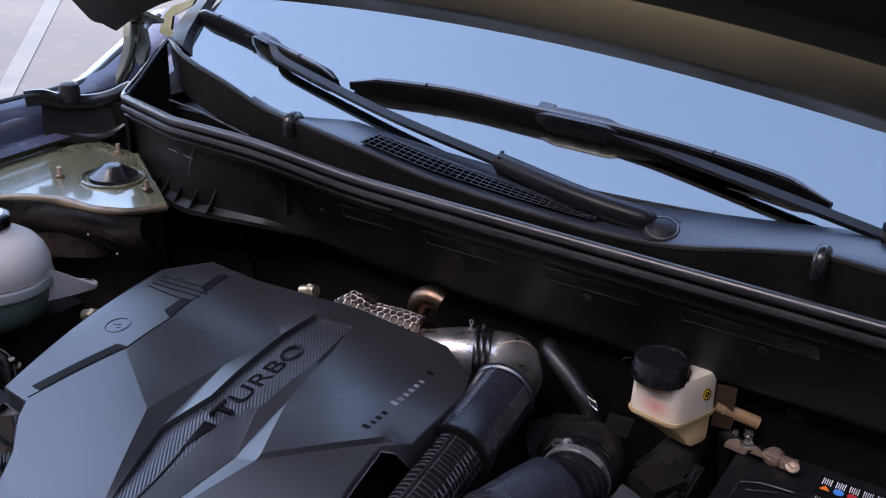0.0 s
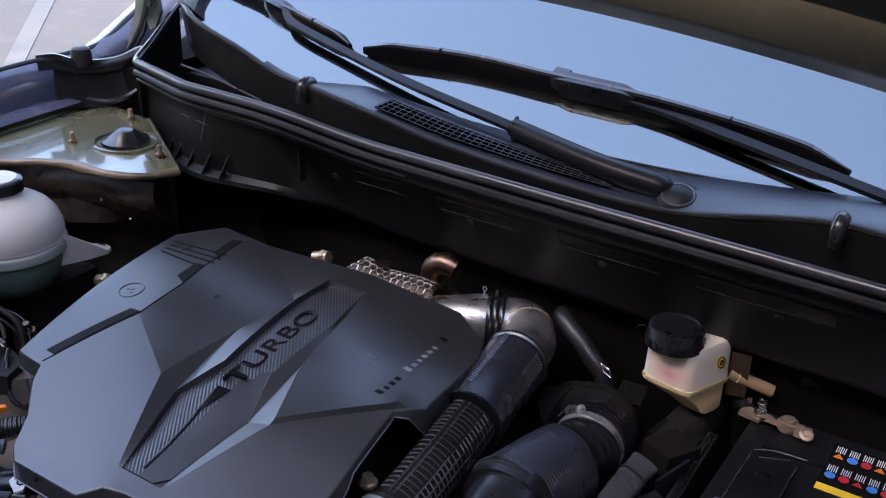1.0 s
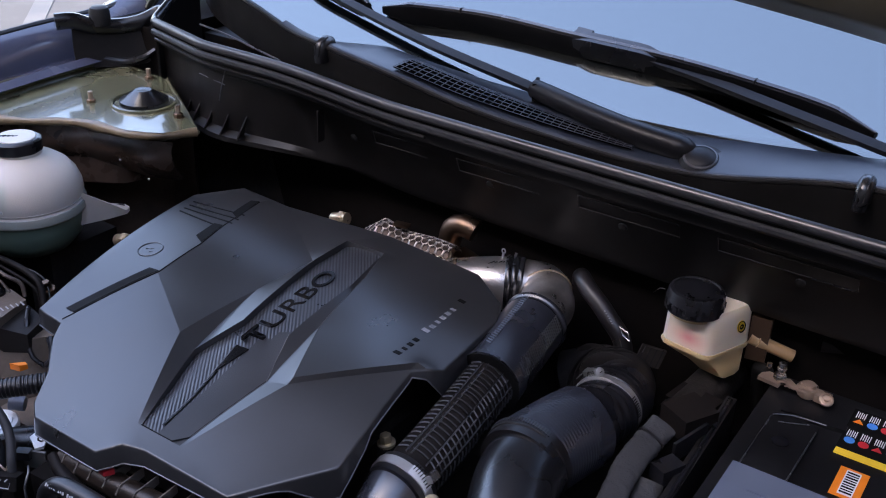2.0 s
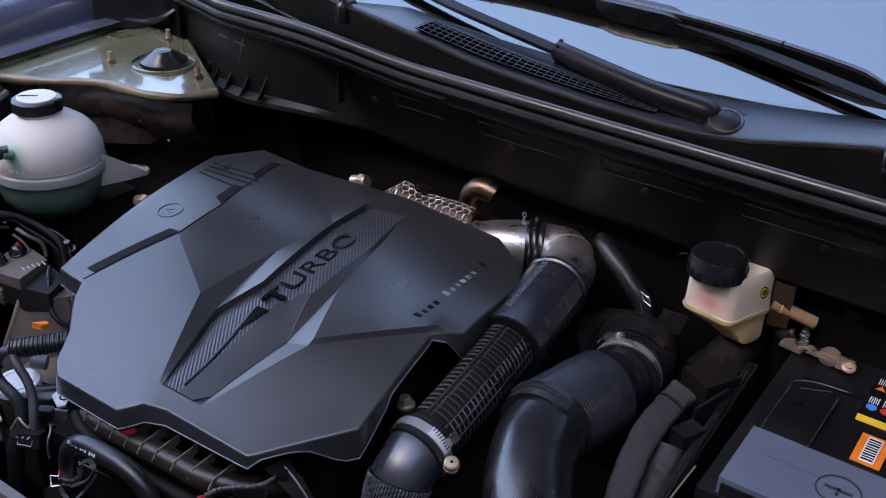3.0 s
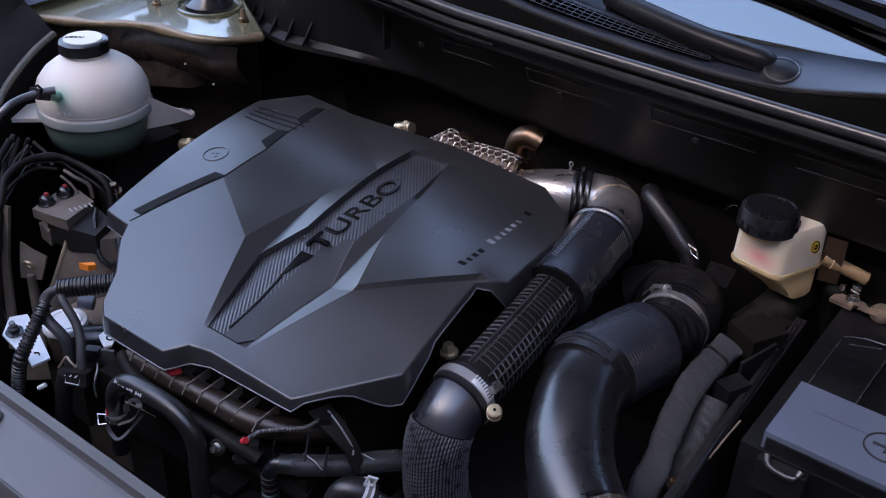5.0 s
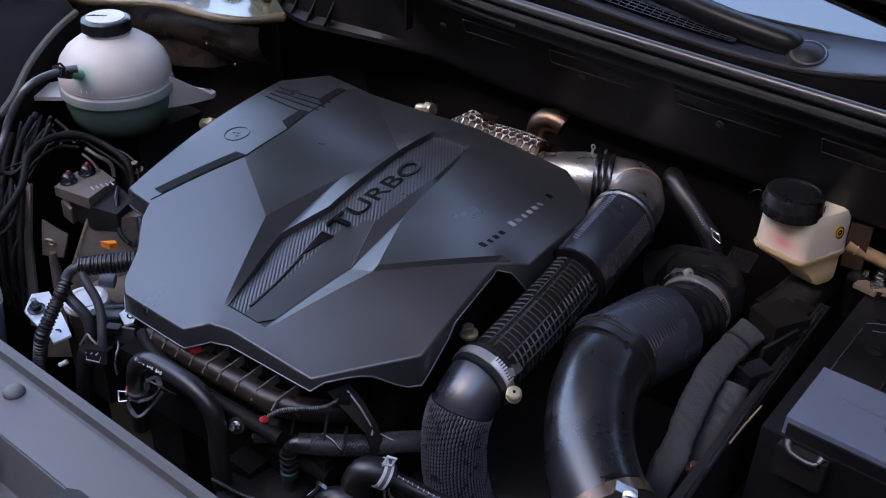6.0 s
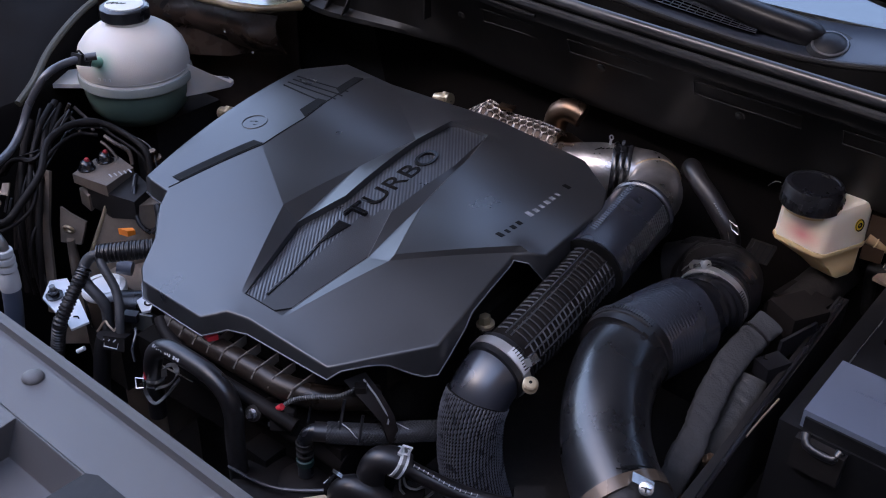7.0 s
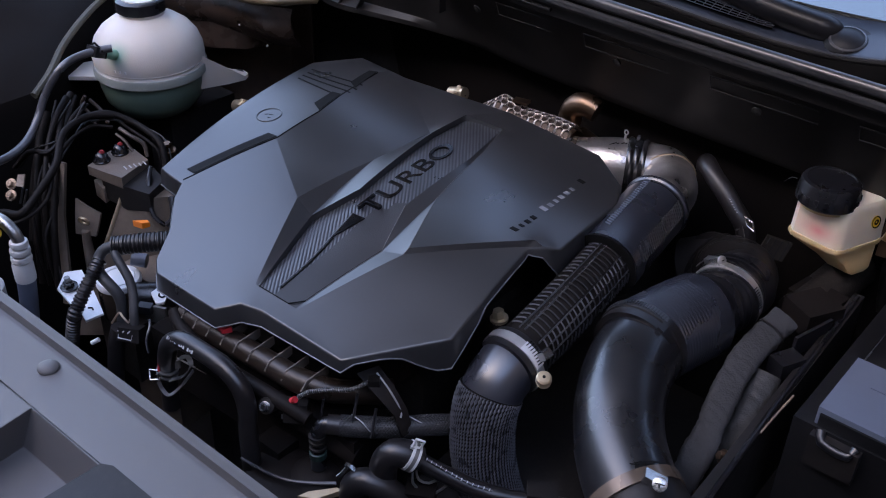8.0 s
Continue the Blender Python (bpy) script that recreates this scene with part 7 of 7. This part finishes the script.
def clip_pipe():
    h = thing("coolant_pipe", (0.014, 0.19, 0.75), "fat black coolant hose with a bright spring clip", "hose")
    part("pipe", tube([(0.0130, 0.192, 0.735), (0.0135, 0.191, 0.785), (0.0155, 0.1925, 0.801), (0.0205, 0.197, 0.8095), (0.0285, 0.2035, 0.8095), (0.0360, 0.209, 0.803)], 0.0122, 22, 0.003), M["hose"], h)
    ax = Vector((0.62, 0.5, -0.45)).normalized()
    c = part("spring_clip", lathe([(0.0126, -0.0040), (0.0133, -0.0040), (0.0133, 0.0040), (0.0126, 0.0040)], (0.0318, 0.2060, 0.8072), 32, ax), M["bright"], h, "flat steel spring clip")
    part("clip_slot", lathe([(0.0131, -0.0016), (0.01345, -0.0016), (0.01345, 0.0016), (0.0131, 0.0016)], (0.0318, 0.2060, 0.8072), 32, ax), M["steel_dark"], c)
    part("ear", loop_of([(0.0345, 0.2045, 0.8215), (0.0375, 0.2065, 0.8300), (0.0430, 0.2100, 0.8280), (0.0400, 0.2085, 0.8200)], 0.0013), M["bright"], c)
    part("ear_neck", box((0.0345, 0.2050, 0.8195), (0.004, 0.004, 0.003), rz=35), M["steel"], c)
    part("thin_pipe", tube([(0.0330, 0.207, 0.806), (0.047, 0.215, 0.797), (0.063, 0.223, 0.790), (0.085, 0.234, 0.782), (0.106, 0.246, 0.779), (0.139, 0.270, 0.775), (0.17, 0.29, 0.77)], lambda s: 0.0076 if s < 0.085 else 0.0066, 18), M["hose"], h)
    wire = [(0.0450, 0.211, 0.8085), (0.056, 0.216, 0.803), (0.065, 0.220, 0.7985), (0.080, 0.226, 0.793), (0.096, 0.236, 0.788)]
    wl = spline(wire, 0.0022)
    part("wire", tube(wire, 0.0011, 6), M["ridge"], h)
    for q in wl[::2]:
        part("wire_turn", lathe([(0.0011, -0.0004), (0.0015, 0), (0.0011, 0.0004)], q, 8, (0.8, 0.4, -0.4)), M["print"], h)
    k = part("connector", box((0.128, 0.263, 0.782), (0.026, 0.018, 0.017), rz=35), M["plastic"], h, bevel=0.002)
    part("loop", tube([(0.034, 0.206, 0.792), (0.037, 0.203, 0.781), (0.044, 0.207, 0.773), (0.053, 0.213, 0.772), (0.060, 0.221, 0.781)], 0.0012, 6), M["steel_dark"], h)
    part("loop", tube([(0.036, 0.208, 0.791), (0.040, 0.207, 0.784), (0.047, 0.212, 0.781), (0.053, 0.218, 0.786)], 0.0012, 6), M["steel_dark"], h)
    part("holder", box((0.043, 0.206, 0.764), (0.026, 0.018, 0.026), rz=30), M["liner"], h, bevel=0.003)
    return h


clip_pipe()


def lower_hose():
    h = thing("radiator_hose", (0.0, 0.17, 0.72), "thick black radiator hose low in the bay", "hose")
    part("pipe", tube([(-0.010, 0.177, 0.70), (-0.004, 0.172, 0.765), (0.000, 0.173, 0.778), (0.007, 0.177, 0.783), (0.018, 0.183, 0.780), (0.029, 0.191, 0.768), (0.043, 0.207, 0.740), (0.055, 0.215, 0.69)], 0.0118, 20, 0.004), M["hose"], h)
    c = part("clip", strap([(-0.007, 0.158, 0.793), (-0.0045, 0.162, 0.797), (-0.003, 0.166, 0.802)], 0.004, 0.0008, (1, 0, 0.3)), M["steel"], h, "small bent steel clip")
    part("clip_ear", strap([(-0.0040, 0.1640, 0.806), (0.000, 0.166, 0.804), (0.004, 0.1675, 0.801)], 0.004, 0.0008), M["steel"], c)
    return h


lower_hose()


def pump():
    p = thing("water_pump", (-0.075, 0.16, 0.68), "dark round pump housing low in the bay", "engine part")
    part("housing", lathe([(0.02, 0.70), (0.040, 0.705), (0.044, 0.738), (0.040, 0.752), (0.02, 0.757), (0.0005, 0.758)], (-0.068, 0.158, 0), 36), M["rubber_dark"], p)
    part("rim", tube([(-0.105, 0.135, 0.765), (-0.095, 0.136, 0.765), (-0.074, 0.139, 0.765), (-0.055, 0.145, 0.765), (-0.037, 0.157, 0.765), (-0.022, 0.170, 0.765)], 0.0016, 8), M["ridge"], p)
    part("bracket", prism([(-0.041, 0.142), (-0.037, 0.151), (-0.020, 0.169), (-0.015, 0.169), (-0.026, 0.150)], 0.7555, lambda x, y: 0.7580 + 0.15 * (y - 0.142)), M["zinc"], p, "bright metal bracket", bevel=0.0008)
    part("stay", box((-0.10, 0.175, 0.73), (0.03, 0.03, 0.07)), M["liner"], p)
    return p


pump()


def sensor_unit():
    s = thing("actuator", (-0.365, 0.19, 0.74), "silver round actuator with wiring in front of the engine", "engine part")
    part("can", lathe([(0.0215, 0.765), (0.0222, 0.768), (0.0222, 0.803), (0.0210, 0.804)], (-0.361, 0.193, 0), 40), M["brown_gloss"], s, "brown can side")
    part("lid", lathe([(0.0226, 0.8005), (0.0230, 0.8015), (0.0230, 0.8060), (0.0216, 0.8078), (0.0004, 0.8086)], (-0.361, 0.193, 0), 40), M["bright"], s, "bright lid")
    part("lid_bead", lathe([(0.0150, 0.8078), (0.0155, 0.8090), (0.0165, 0.8090), (0.0170, 0.8078)], (-0.361, 0.193, 0), 32), M["bright"], s)
    pl = part("plate", prism([(-0.395, 0.143), (-0.413, 0.163), (-0.405, 0.178), (-0.370, 0.168), (-0.334, 0.155), (-0.336, 0.136), (-0.356, 0.142), (-0.362, 0.139)], lambda x, y: 0.7975 - 0.10 * (x + 0.37), lambda x, y: 0.8000 - 0.10 * (x + 0.37)), M["bright"], s, "bright bracket plate", bevel=0.0006)
    b = bolt("bolt", (-0.389, 0.153, 0.802), (0, -0.1, 1), 0.0055, M["plastic_soft"], pl, head=0.008)
    part("bolt_tip", rod((-0.389, 0.153, 0.808), (-0.389, 0.152, 0.815), 0.0030), M["steel_dark"], b)
    part("slot", tube([(-0.350, 0.1480, 0.7985), (-0.347, 0.1510, 0.7985), (-0.344, 0.1500, 0.7980)], 0.0008, 6), M["insert"], pl)
    part("flange", prism([(-0.314, 0.199), (-0.316, 0.210), (-0.301, 0.211), (-0.291, 0.198), (-0.295, 0.191)], 0.805, 0.8080), M["bright"], s, "bright flange", bevel=0.0006)
    part("flange_slot", tube([(-0.3055, 0.2030, 0.8085), (-0.3030, 0.2005, 0.8085), (-0.2985, 0.2010, 0.8085), (-0.2980, 0.2040, 0.8085)], 0.0009, 6), M["insert"], s)
    part("flange_skirt", box((-0.296, 0.190, 0.795), (0.024, 0.003, 0.020), rz=25), M["steel_dark"], s, bevel=0.001)
    part("motor", rod((-0.336, 0.193, 0.795), (-0.318, 0.215, 0.793), 0.015, None, 20), M["plastic_soft"], s)
    part("post", box((-0.35, 0.20, 0.735), (0.06, 0.05, 0.07)), M["engine"], s, bevel=0.006)
    k = part("connector", box((-0.291, 0.157, 0.793), (0.022, 0.016, 0.014), rz=30, rx=-20), M["plastic"], s, "black plug with a pale print", bevel=0.002)
    for j, (dx, dy) in enumerate(((-0.006, -0.006), (-0.001, -0.004), (0.004, -0.002))):
        part("print_bar", tube([(-0.291 + dx, 0.152 + dy, 0.7985), (-0.290 + dx, 0.157 + dy, 0.8005), (-0.286 + dx, 0.159 + dy, 0.8005)], 0.0007, 5), M["print"], k)
    part("lock", loop_of([(-0.298, 0.1475, 0.7965), (-0.284, 0.1535, 0.7965), (-0.280, 0.1485, 0.7945), (-0.293, 0.1430, 0.7945)], 0.0006), M["print"], k)
    part("stub_pipe", tube([(-0.308, 0.155, 0.792), (-0.312, 0.150, 0.77), (-0.318, 0.145, 0.72)], 0.0085, 16), M["hose"], s)
    part("thin_wire", tube([(-0.322, 0.155, 0.790), (-0.313, 0.160, 0.805), (-0.305, 0.158, 0.806), (-0.299, 0.160, 0.800), (-0.304, 0.165, 0.798)], 0.0011, 6), M["clampmetal"], s, "copper-coloured wire")
    part("thin_wire", tube([(-0.285, 0.175, 0.802), (-0.278, 0.170, 0.800), (-0.272, 0.160, 0.792), (-0.268, 0.158, 0.78)], 0.0013, 6), M["ridge"], s)
    part("side_plug", box((-0.302, 0.183, 0.803), (0.014, 0.009, 0.009), rz=30), M["plastic_soft"], s, bevel=0.002)
    part("peg", rod((-0.3215, 0.130, 0.780), (-0.3165, 0.1355, 0.784), 0.0024, None, 14), M["bright"], s)
    part("grey_boot", rod((-0.362, 0.213, 0.820), (-0.350, 0.222, 0.818), 0.0075, None, 14), M["boxgrey"], s)
    return s


sensor_unit()


def ribbed(r, pitch=0.0042, depth=0.0012):
    return lambda s: r + depth * (1 if (s % pitch) < pitch * 0.55 else 0)


def left_loom():
    w = thing("engine_loom", (-0.35, 0.2, 0.78), "black corrugated engine loom with taped branches", "wiring")
    part("corrugated_tube", tube([(-0.300, 0.250, 0.856), (-0.313, 0.229, 0.857), (-0.328, 0.212, 0.856), (-0.340, 0.200, 0.8545), (-0.352, 0.189, 0.852)], ribbed(0.0090, 0.0038), 18, 0.001), M["hose"], w)
    part("taped_branch", tube([(-0.341, 0.197, 0.853), (-0.354, 0.187, 0.851), (-0.360, 0.180, 0.846), (-0.358, 0.172, 0.838), (-0.350, 0.168, 0.830), (-0.337, 0.168, 0.824), (-0.328, 0.170, 0.816), (-0.325, 0.171, 0.805), (-0.324, 0.168, 0.78)], 0.0057, 16), M["tape"], w)
    part("thin_branch", tube([(-0.350, 0.188, 0.851), (-0.340, 0.183, 0.848), (-0.329, 0.181, 0.842), (-0.318, 0.180, 0.832), (-0.307, 0.175, 0.820), (-0.298, 0.167, 0.808), (-0.295, 0.164, 0.795)], 0.0045, 14), M["tape"], w)
    part("lower_tube", tube([(-0.353, 0.172, 0.843), (-0.350, 0.163, 0.837), (-0.349, 0.156, 0.830), (-0.347, 0.147, 0.822), (-0.345, 0.137, 0.812), (-0.346, 0.130, 0.800), (-0.354, 0.125, 0.760)], ribbed(0.0060, 0.0036), 16, 0.001), M["hose"], w)
    return w


left_loom()


def ac_line():
    a = thing("ac_line", (-0.42, 0.12, 0.70), "silver air conditioning pipe with a pale ribbed joint", "pipe")
    part("metal_pipe", tube([(-0.475, 0.105, 0.872), (-0.450, 0.109, 0.886), (-0.425, 0.1135, 0.890), (-0.408, 0.1165, 0.884), (-0.401, 0.118, 0.875), (-0.400, 0.118, 0.866)], 0.0060, 16), M["alu"], a)
    for z, r in ((0.868, 0.0085), (0.8595, 0.0095), (0.8505, 0.0098)):
        part("joint_ring", lathe([(0.0070, -0.0036), (r, -0.0030), (r + 0.0006, 0), (r, 0.0030), (0.0070, 0.0036)], (-0.4005 - 0.10 * (0.868 - z), 0.118, z), 24), M["pale"], a, "pale joint ring")
    part("joint", lathe([(0.0100, 0.824), (0.0104, 0.828), (0.0104, 0.842), (0.0092, 0.846)], (-0.4035, 0.118, 0), 24), M["pale"], a)
    part("rubber_hose", tube([(-0.4035, 0.118, 0.828), (-0.406, 0.117, 0.80), (-0.412, 0.112, 0.74), (-0.41, 0.105, 0.66)], 0.0092, 16), M["boxgrey"], a)
    part("yellow_cap", rod((-0.432, 0.094, 0.872), (-0.414, 0.107, 0.880), 0.0050), M["yellow"], a, "yellow cap")
    part("white_cap", lathe([(0.024, 0.80), (0.024, 0.818), (0.020, 0.822), (0.0004, 0.823)], (-0.432, 0.082, 0), 28), M["pale"], a, "white round cap")
    return a


ac_line()


def coil_cover():
    """Brown brackets and dark capped studs below the coolant tank."""
    c = thing("engine_mount", (-0.44, 0.26, 0.70), "brown dusty engine mount with studs and brackets", "engine part")
    part("arm", prism([(-0.466, 0.240), (-0.440, 0.243), (-0.414, 0.247), (-0.422, 0.272), (-0.427, 0.290), (-0.462, 0.296), (-0.478, 0.276)], 0.868, lambda x, y: 0.8795 + 0.05 * (x + 0.45)), M["tan"], c, "dusty tan mount plate", bevel=0.003)
    part("arm_side", prism([(-0.452, 0.246), (-0.414, 0.247), (-0.391, 0.262), (-0.400, 0.290), (-0.427, 0.292)], 0.842, lambda x, y: 0.873 - 0.3 * max(0, x + 0.42)), M["plastic"], c, bevel=0.006)
    for k, (x, y, z) in enumerate(((-0.463, 0.256, 0.878), (-0.464, 0.280, 0.878))):
        st = part("stud_cap", lathe([(0.0092, 0), (0.0095, 0.003), (0.0082, 0.0045), (0.0076, 0.0075), (0.0056, 0.0105), (0.0028, 0.0120), (0.0004, 0.0122)], (x, y, z), 24), M["plastic_soft"], c, "black domed stud cap")
        part("tip", lathe([(0.0030, 0.0110), (0.0029, 0.0128), (0.0020, 0.0142), (0.0004, 0.0146)], (x + 0.001, y + 0.001, z), 14), M["red_dull"], st, "red tip")
        part("rim", lathe([(0.0094, -0.001), (0.0104, 0), (0.0094, 0.001)], (x, y, z), 24), M["steel_dark"], st)
    for k in range(5):
        part("print_bar", box((-0.4300 + 0.0016 * k, 0.2630 + 0.0050 * k, 0.8804 + 0.00008 * k), (0.0090 - 0.002 * (k % 2), 0.0014, 0.0006), rz=-12), M["print"], c)
    part("web", prism([(-0.469, 0.246), (-0.454, 0.261), (-0.447, 0.243)], 0.838, lambda x, y: 0.860 + 0.6 * (y - 0.25)), M["tan"], c, bevel=0.002)
    def column(z):
        k = (0.856 - z) / 0.06
        return [(-0.424 - 0.006 * k, 0.252 - 0.030 * k), (-0.398 + 0.004 * k, 0.262 - 0.016 * k), (-0.380, 0.285), (-0.420, 0.290)]
    bm = bmesh.new()
    rings = [[bm.verts.new((x, y, z)) for x, y in column(z)] for z in (0.70, 0.76, 0.80, 0.83, 0.856)]
    for a, b in zip(rings, rings[1:]):
        for k in range(4):
            bm.faces.new((a[k], a[(k + 1) % 4], b[(k + 1) % 4], b[k]))
    bm.faces.new(rings[-1])
    part("column", bm, M["tan"], c, "cast tan column", bevel=0.004)
    # Brighter strip along the casting's edge.
    part("column_rib", tube([(-0.424, 0.251, 0.857), (-0.427, 0.237, 0.828), (-0.430, 0.223, 0.80), (-0.434, 0.203, 0.76)], 0.0022, 8), M["zinc"], c, "bright rib along the column edge")
    part("column_rib", tube([(-0.401, 0.262, 0.850), (-0.404, 0.255, 0.825), (-0.408, 0.250, 0.80)], 0.0018, 8), M["tan"], c)
    part("plate", sheet([[(-0.464, 0.220, 0.848), (-0.452, 0.224, 0.842), (-0.436, 0.230, 0.836)], [(-0.460, 0.214, 0.832), (-0.448, 0.219, 0.829), (-0.435, 0.226, 0.827)], [(-0.457, 0.209, 0.812), (-0.447, 0.214, 0.812), (-0.436, 0.220, 0.812)]], 0.004), M["tan"], c)
    part("eye", loop_of([Vector((-0.446, 0.2125, 0.830)) + Vector((0.0042 * math.cos(k * 0.5236), 0.0022 * math.cos(k * 0.5236) - 0.002 * math.sin(k * 0.5236), 0.0046 * math.sin(k * 0.5236))) for k in range(12)], 0.0016), M["zinc"], c, "bright ring")
    part("link", tube([(-0.444, 0.2115, 0.819), (-0.443, 0.2105, 0.806), (-0.442, 0.210, 0.790), (-0.441, 0.208, 0.75)], lambda s: 0.0070 + 0.08 * min(0.03, s), 16, squash=0.6), M["tan"], c, "dusty forged link")
    part("strut", sheet([[(-0.486, 0.222, 0.884), (-0.478, 0.224, 0.884)], [(-0.486, 0.213, 0.865), (-0.474, 0.217, 0.865)], [(-0.481, 0.201, 0.830), (-0.469, 0.206, 0.830)], [(-0.463, 0.188, 0.800), (-0.452, 0.193, 0.800)], [(-0.45, 0.175, 0.74), (-0.44, 0.18, 0.74)]], 0.004), M["tan"], c, "tan pressed strut")
    part("clip", prism([(-0.361, 0.220), (-0.350, 0.223), (-0.348, 0.231), (-0.355, 0.233)], 0.857, lambda x, y: 0.864 - 0.4 * max(0, y - 0.226)), M["orange"], c, "orange retaining clip", bevel=0.001)
    bolt("bolt", (-0.428, 0.319, 0.878), (0, -0.2, 1), 0.0050, M["bronze"], c, head=0.013)
    part("bolt_post", rod((-0.428, 0.321, 0.82), (-0.428, 0.319, 0.878), 0.007), M["brown"], c)
    part("side_loop", tube([(-0.416, 0.285, 0.878), (-0.404, 0.272, 0.870), (-0.398, 0.266, 0.855), (-0.388, 0.262, 0.838), (-0.378, 0.268, 0.828)], 0.0026, 8), M["plastic_soft"], c)
    part("side_loop", tube([(-0.352, 0.262, 0.872), (-0.345, 0.258, 0.88), (-0.340, 0.255, 0.870), (-0.336, 0.250, 0.862), (-0.340, 0.246, 0.856)], 0.0032, 8), M["plastic_soft"], c)
    for pts, r in (([(-0.466, 0.280, 0.902), (-0.455, 0.282, 0.897), (-0.443, 0.283, 0.888)], 0.0018), ([(-0.467, 0.286, 0.906), (-0.452, 0.288, 0.902), (-0.441, 0.296, 0.893), (-0.434, 0.294, 0.880)], 0.0024), ([(-0.527, 0.286, 0.925), (-0.530, 0.282, 0.915), (-0.524, 0.286, 0.905), (-0.512, 0.284, 0.895)], 0.0020), ([(-0.530, 0.292, 0.918), (-0.518, 0.298, 0.905), (-0.505, 0.296, 0.895)], 0.0022)):
        part("lead", tube(pts, r, 8, 0.003), M["brown"], c)
    return c


coil_cover()

LOOM = (
    ([(-0.487, 0.293, 0.912), (-0.500, 0.266, 0.915), (-0.488, 0.233, 0.910), (-0.468, 0.204, 0.895), (-0.461, 0.179, 0.875), (-0.462, 0.157, 0.860), (-0.490, 0.146, 0.850), (-0.52, 0.14, 0.83)], 0.0052),
    ([(-0.500, 0.262, 0.914), (-0.493, 0.290, 0.914), (-0.465, 0.306, 0.905), (-0.431, 0.309, 0.893), (-0.412, 0.302, 0.87)], 0.0046),
    ([(-0.512, 0.275, 0.925), (-0.503, 0.255, 0.918), (-0.496, 0.235, 0.908), (-0.494, 0.217, 0.897), (-0.524, 0.207, 0.885), (-0.55, 0.20, 0.86)], 0.0034),
    ([(-0.540, 0.270, 0.925), (-0.524, 0.245, 0.915), (-0.507, 0.223, 0.896), (-0.484, 0.198, 0.872), (-0.470, 0.183, 0.840), (-0.465, 0.175, 0.78)], 0.0042),
    ([(-0.545, 0.280, 0.922), (-0.530, 0.258, 0.915), (-0.493, 0.222, 0.890), (-0.474, 0.197, 0.855), (-0.452, 0.178, 0.82), (-0.445, 0.17, 0.76)], 0.0050),
    ([(-0.560, 0.255, 0.905), (-0.545, 0.232, 0.885), (-0.525, 0.208, 0.850), (-0.51, 0.19, 0.80), (-0.50, 0.18, 0.74)], 0.0058),
    ([(-0.59, 0.28, 0.895), (-0.565, 0.245, 0.872), (-0.54, 0.21, 0.835), (-0.525, 0.19, 0.78)], 0.0048),
    ([(-0.575, 0.300, 0.905), (-0.535, 0.262, 0.895), (-0.515, 0.232, 0.870), (-0.498, 0.208, 0.835), (-0.49, 0.195, 0.77)], 0.0036),
)
rng = random.Random(5)
for pts, r in LOOM:
    for k in range(3):
        off = Vector((rng.uniform(-0.006, 0.006), rng.uniform(-0.005, 0.005), rng.uniform(-0.006, 0.002))) if k else Vector((0, 0, 0))
        bent = [Vector(q) + off + Vector((rng.uniform(-0.007, 0.007), rng.uniform(-0.006, 0.006), rng.uniform(-0.005, 0.004))) * (1 if k else 0.35) for q in pts]
        wire_run("cable", [tuple(q) for q in bent], r * (0.80, 0.40, 0.24)[k], ("rubber_dark", "rubber_dark", "loom")[k], "black cable beside the engine mount" if k < 2 else "thin dusty brown cable beside the engine mount")["group"] = "cables beside the engine mount"


def side_bracket():
    s = thing("wheelhouse_panel", (-0.66, 0.2, 0.75), "dark inner wheelhouse panel with a pale painted edge", "car body part")
    edge = [(-0.640, -0.03, 0.93), (-0.600, 0.14, 0.925), (-0.572, 0.209, 0.922), (-0.561, 0.245, 0.928), (-0.580, 0.278, 0.938), (-0.607, 0.313, 0.950), (-0.628, 0.348, 0.960), (-0.649, 0.387, 0.968), (-0.660, 0.42, 0.975)]
    rows = [[(x, y, 0.60), (x - 0.002, y, z - 0.01), (x - 0.006, y, z), (x - 0.03, y + 0.004, z + 0.012), (x - 0.07, y + 0.01, z + 0.020), (-0.745, y + 0.02, z + 0.045)] for x, y, z in edge]
    part("panel", sheet(rows, 0.003), M["liner"], s)
    part("edge", tube([(x, y, z) for x, y, z in edge[3:]], 0.0042, 8, 0.01), M["hood_inner"], s, "olive painted flange")
    for x, y, z in ((-0.524, 0.181, 0.858), (-0.511, 0.172, 0.853)):
        bolt("clip", (x, y, z), (0.3, -0.7, 0.6), 0.0038, M["clampmetal"], s)
    part("clip_plate", sheet([[(-0.522, 0.190, 0.866), (-0.514, 0.194, 0.868)], [(-0.516, 0.182, 0.858), (-0.508, 0.186, 0.858)]], 0.002), M["tan"], s)
    for dx in (0.0, 0.007):
        part("clip_leg", rod((-0.519 + dx, 0.190, 0.852), (-0.524 + dx, 0.185, 0.832), 0.0012, None, 6), M["steel_dark"], s)
    return s


side_bracket()
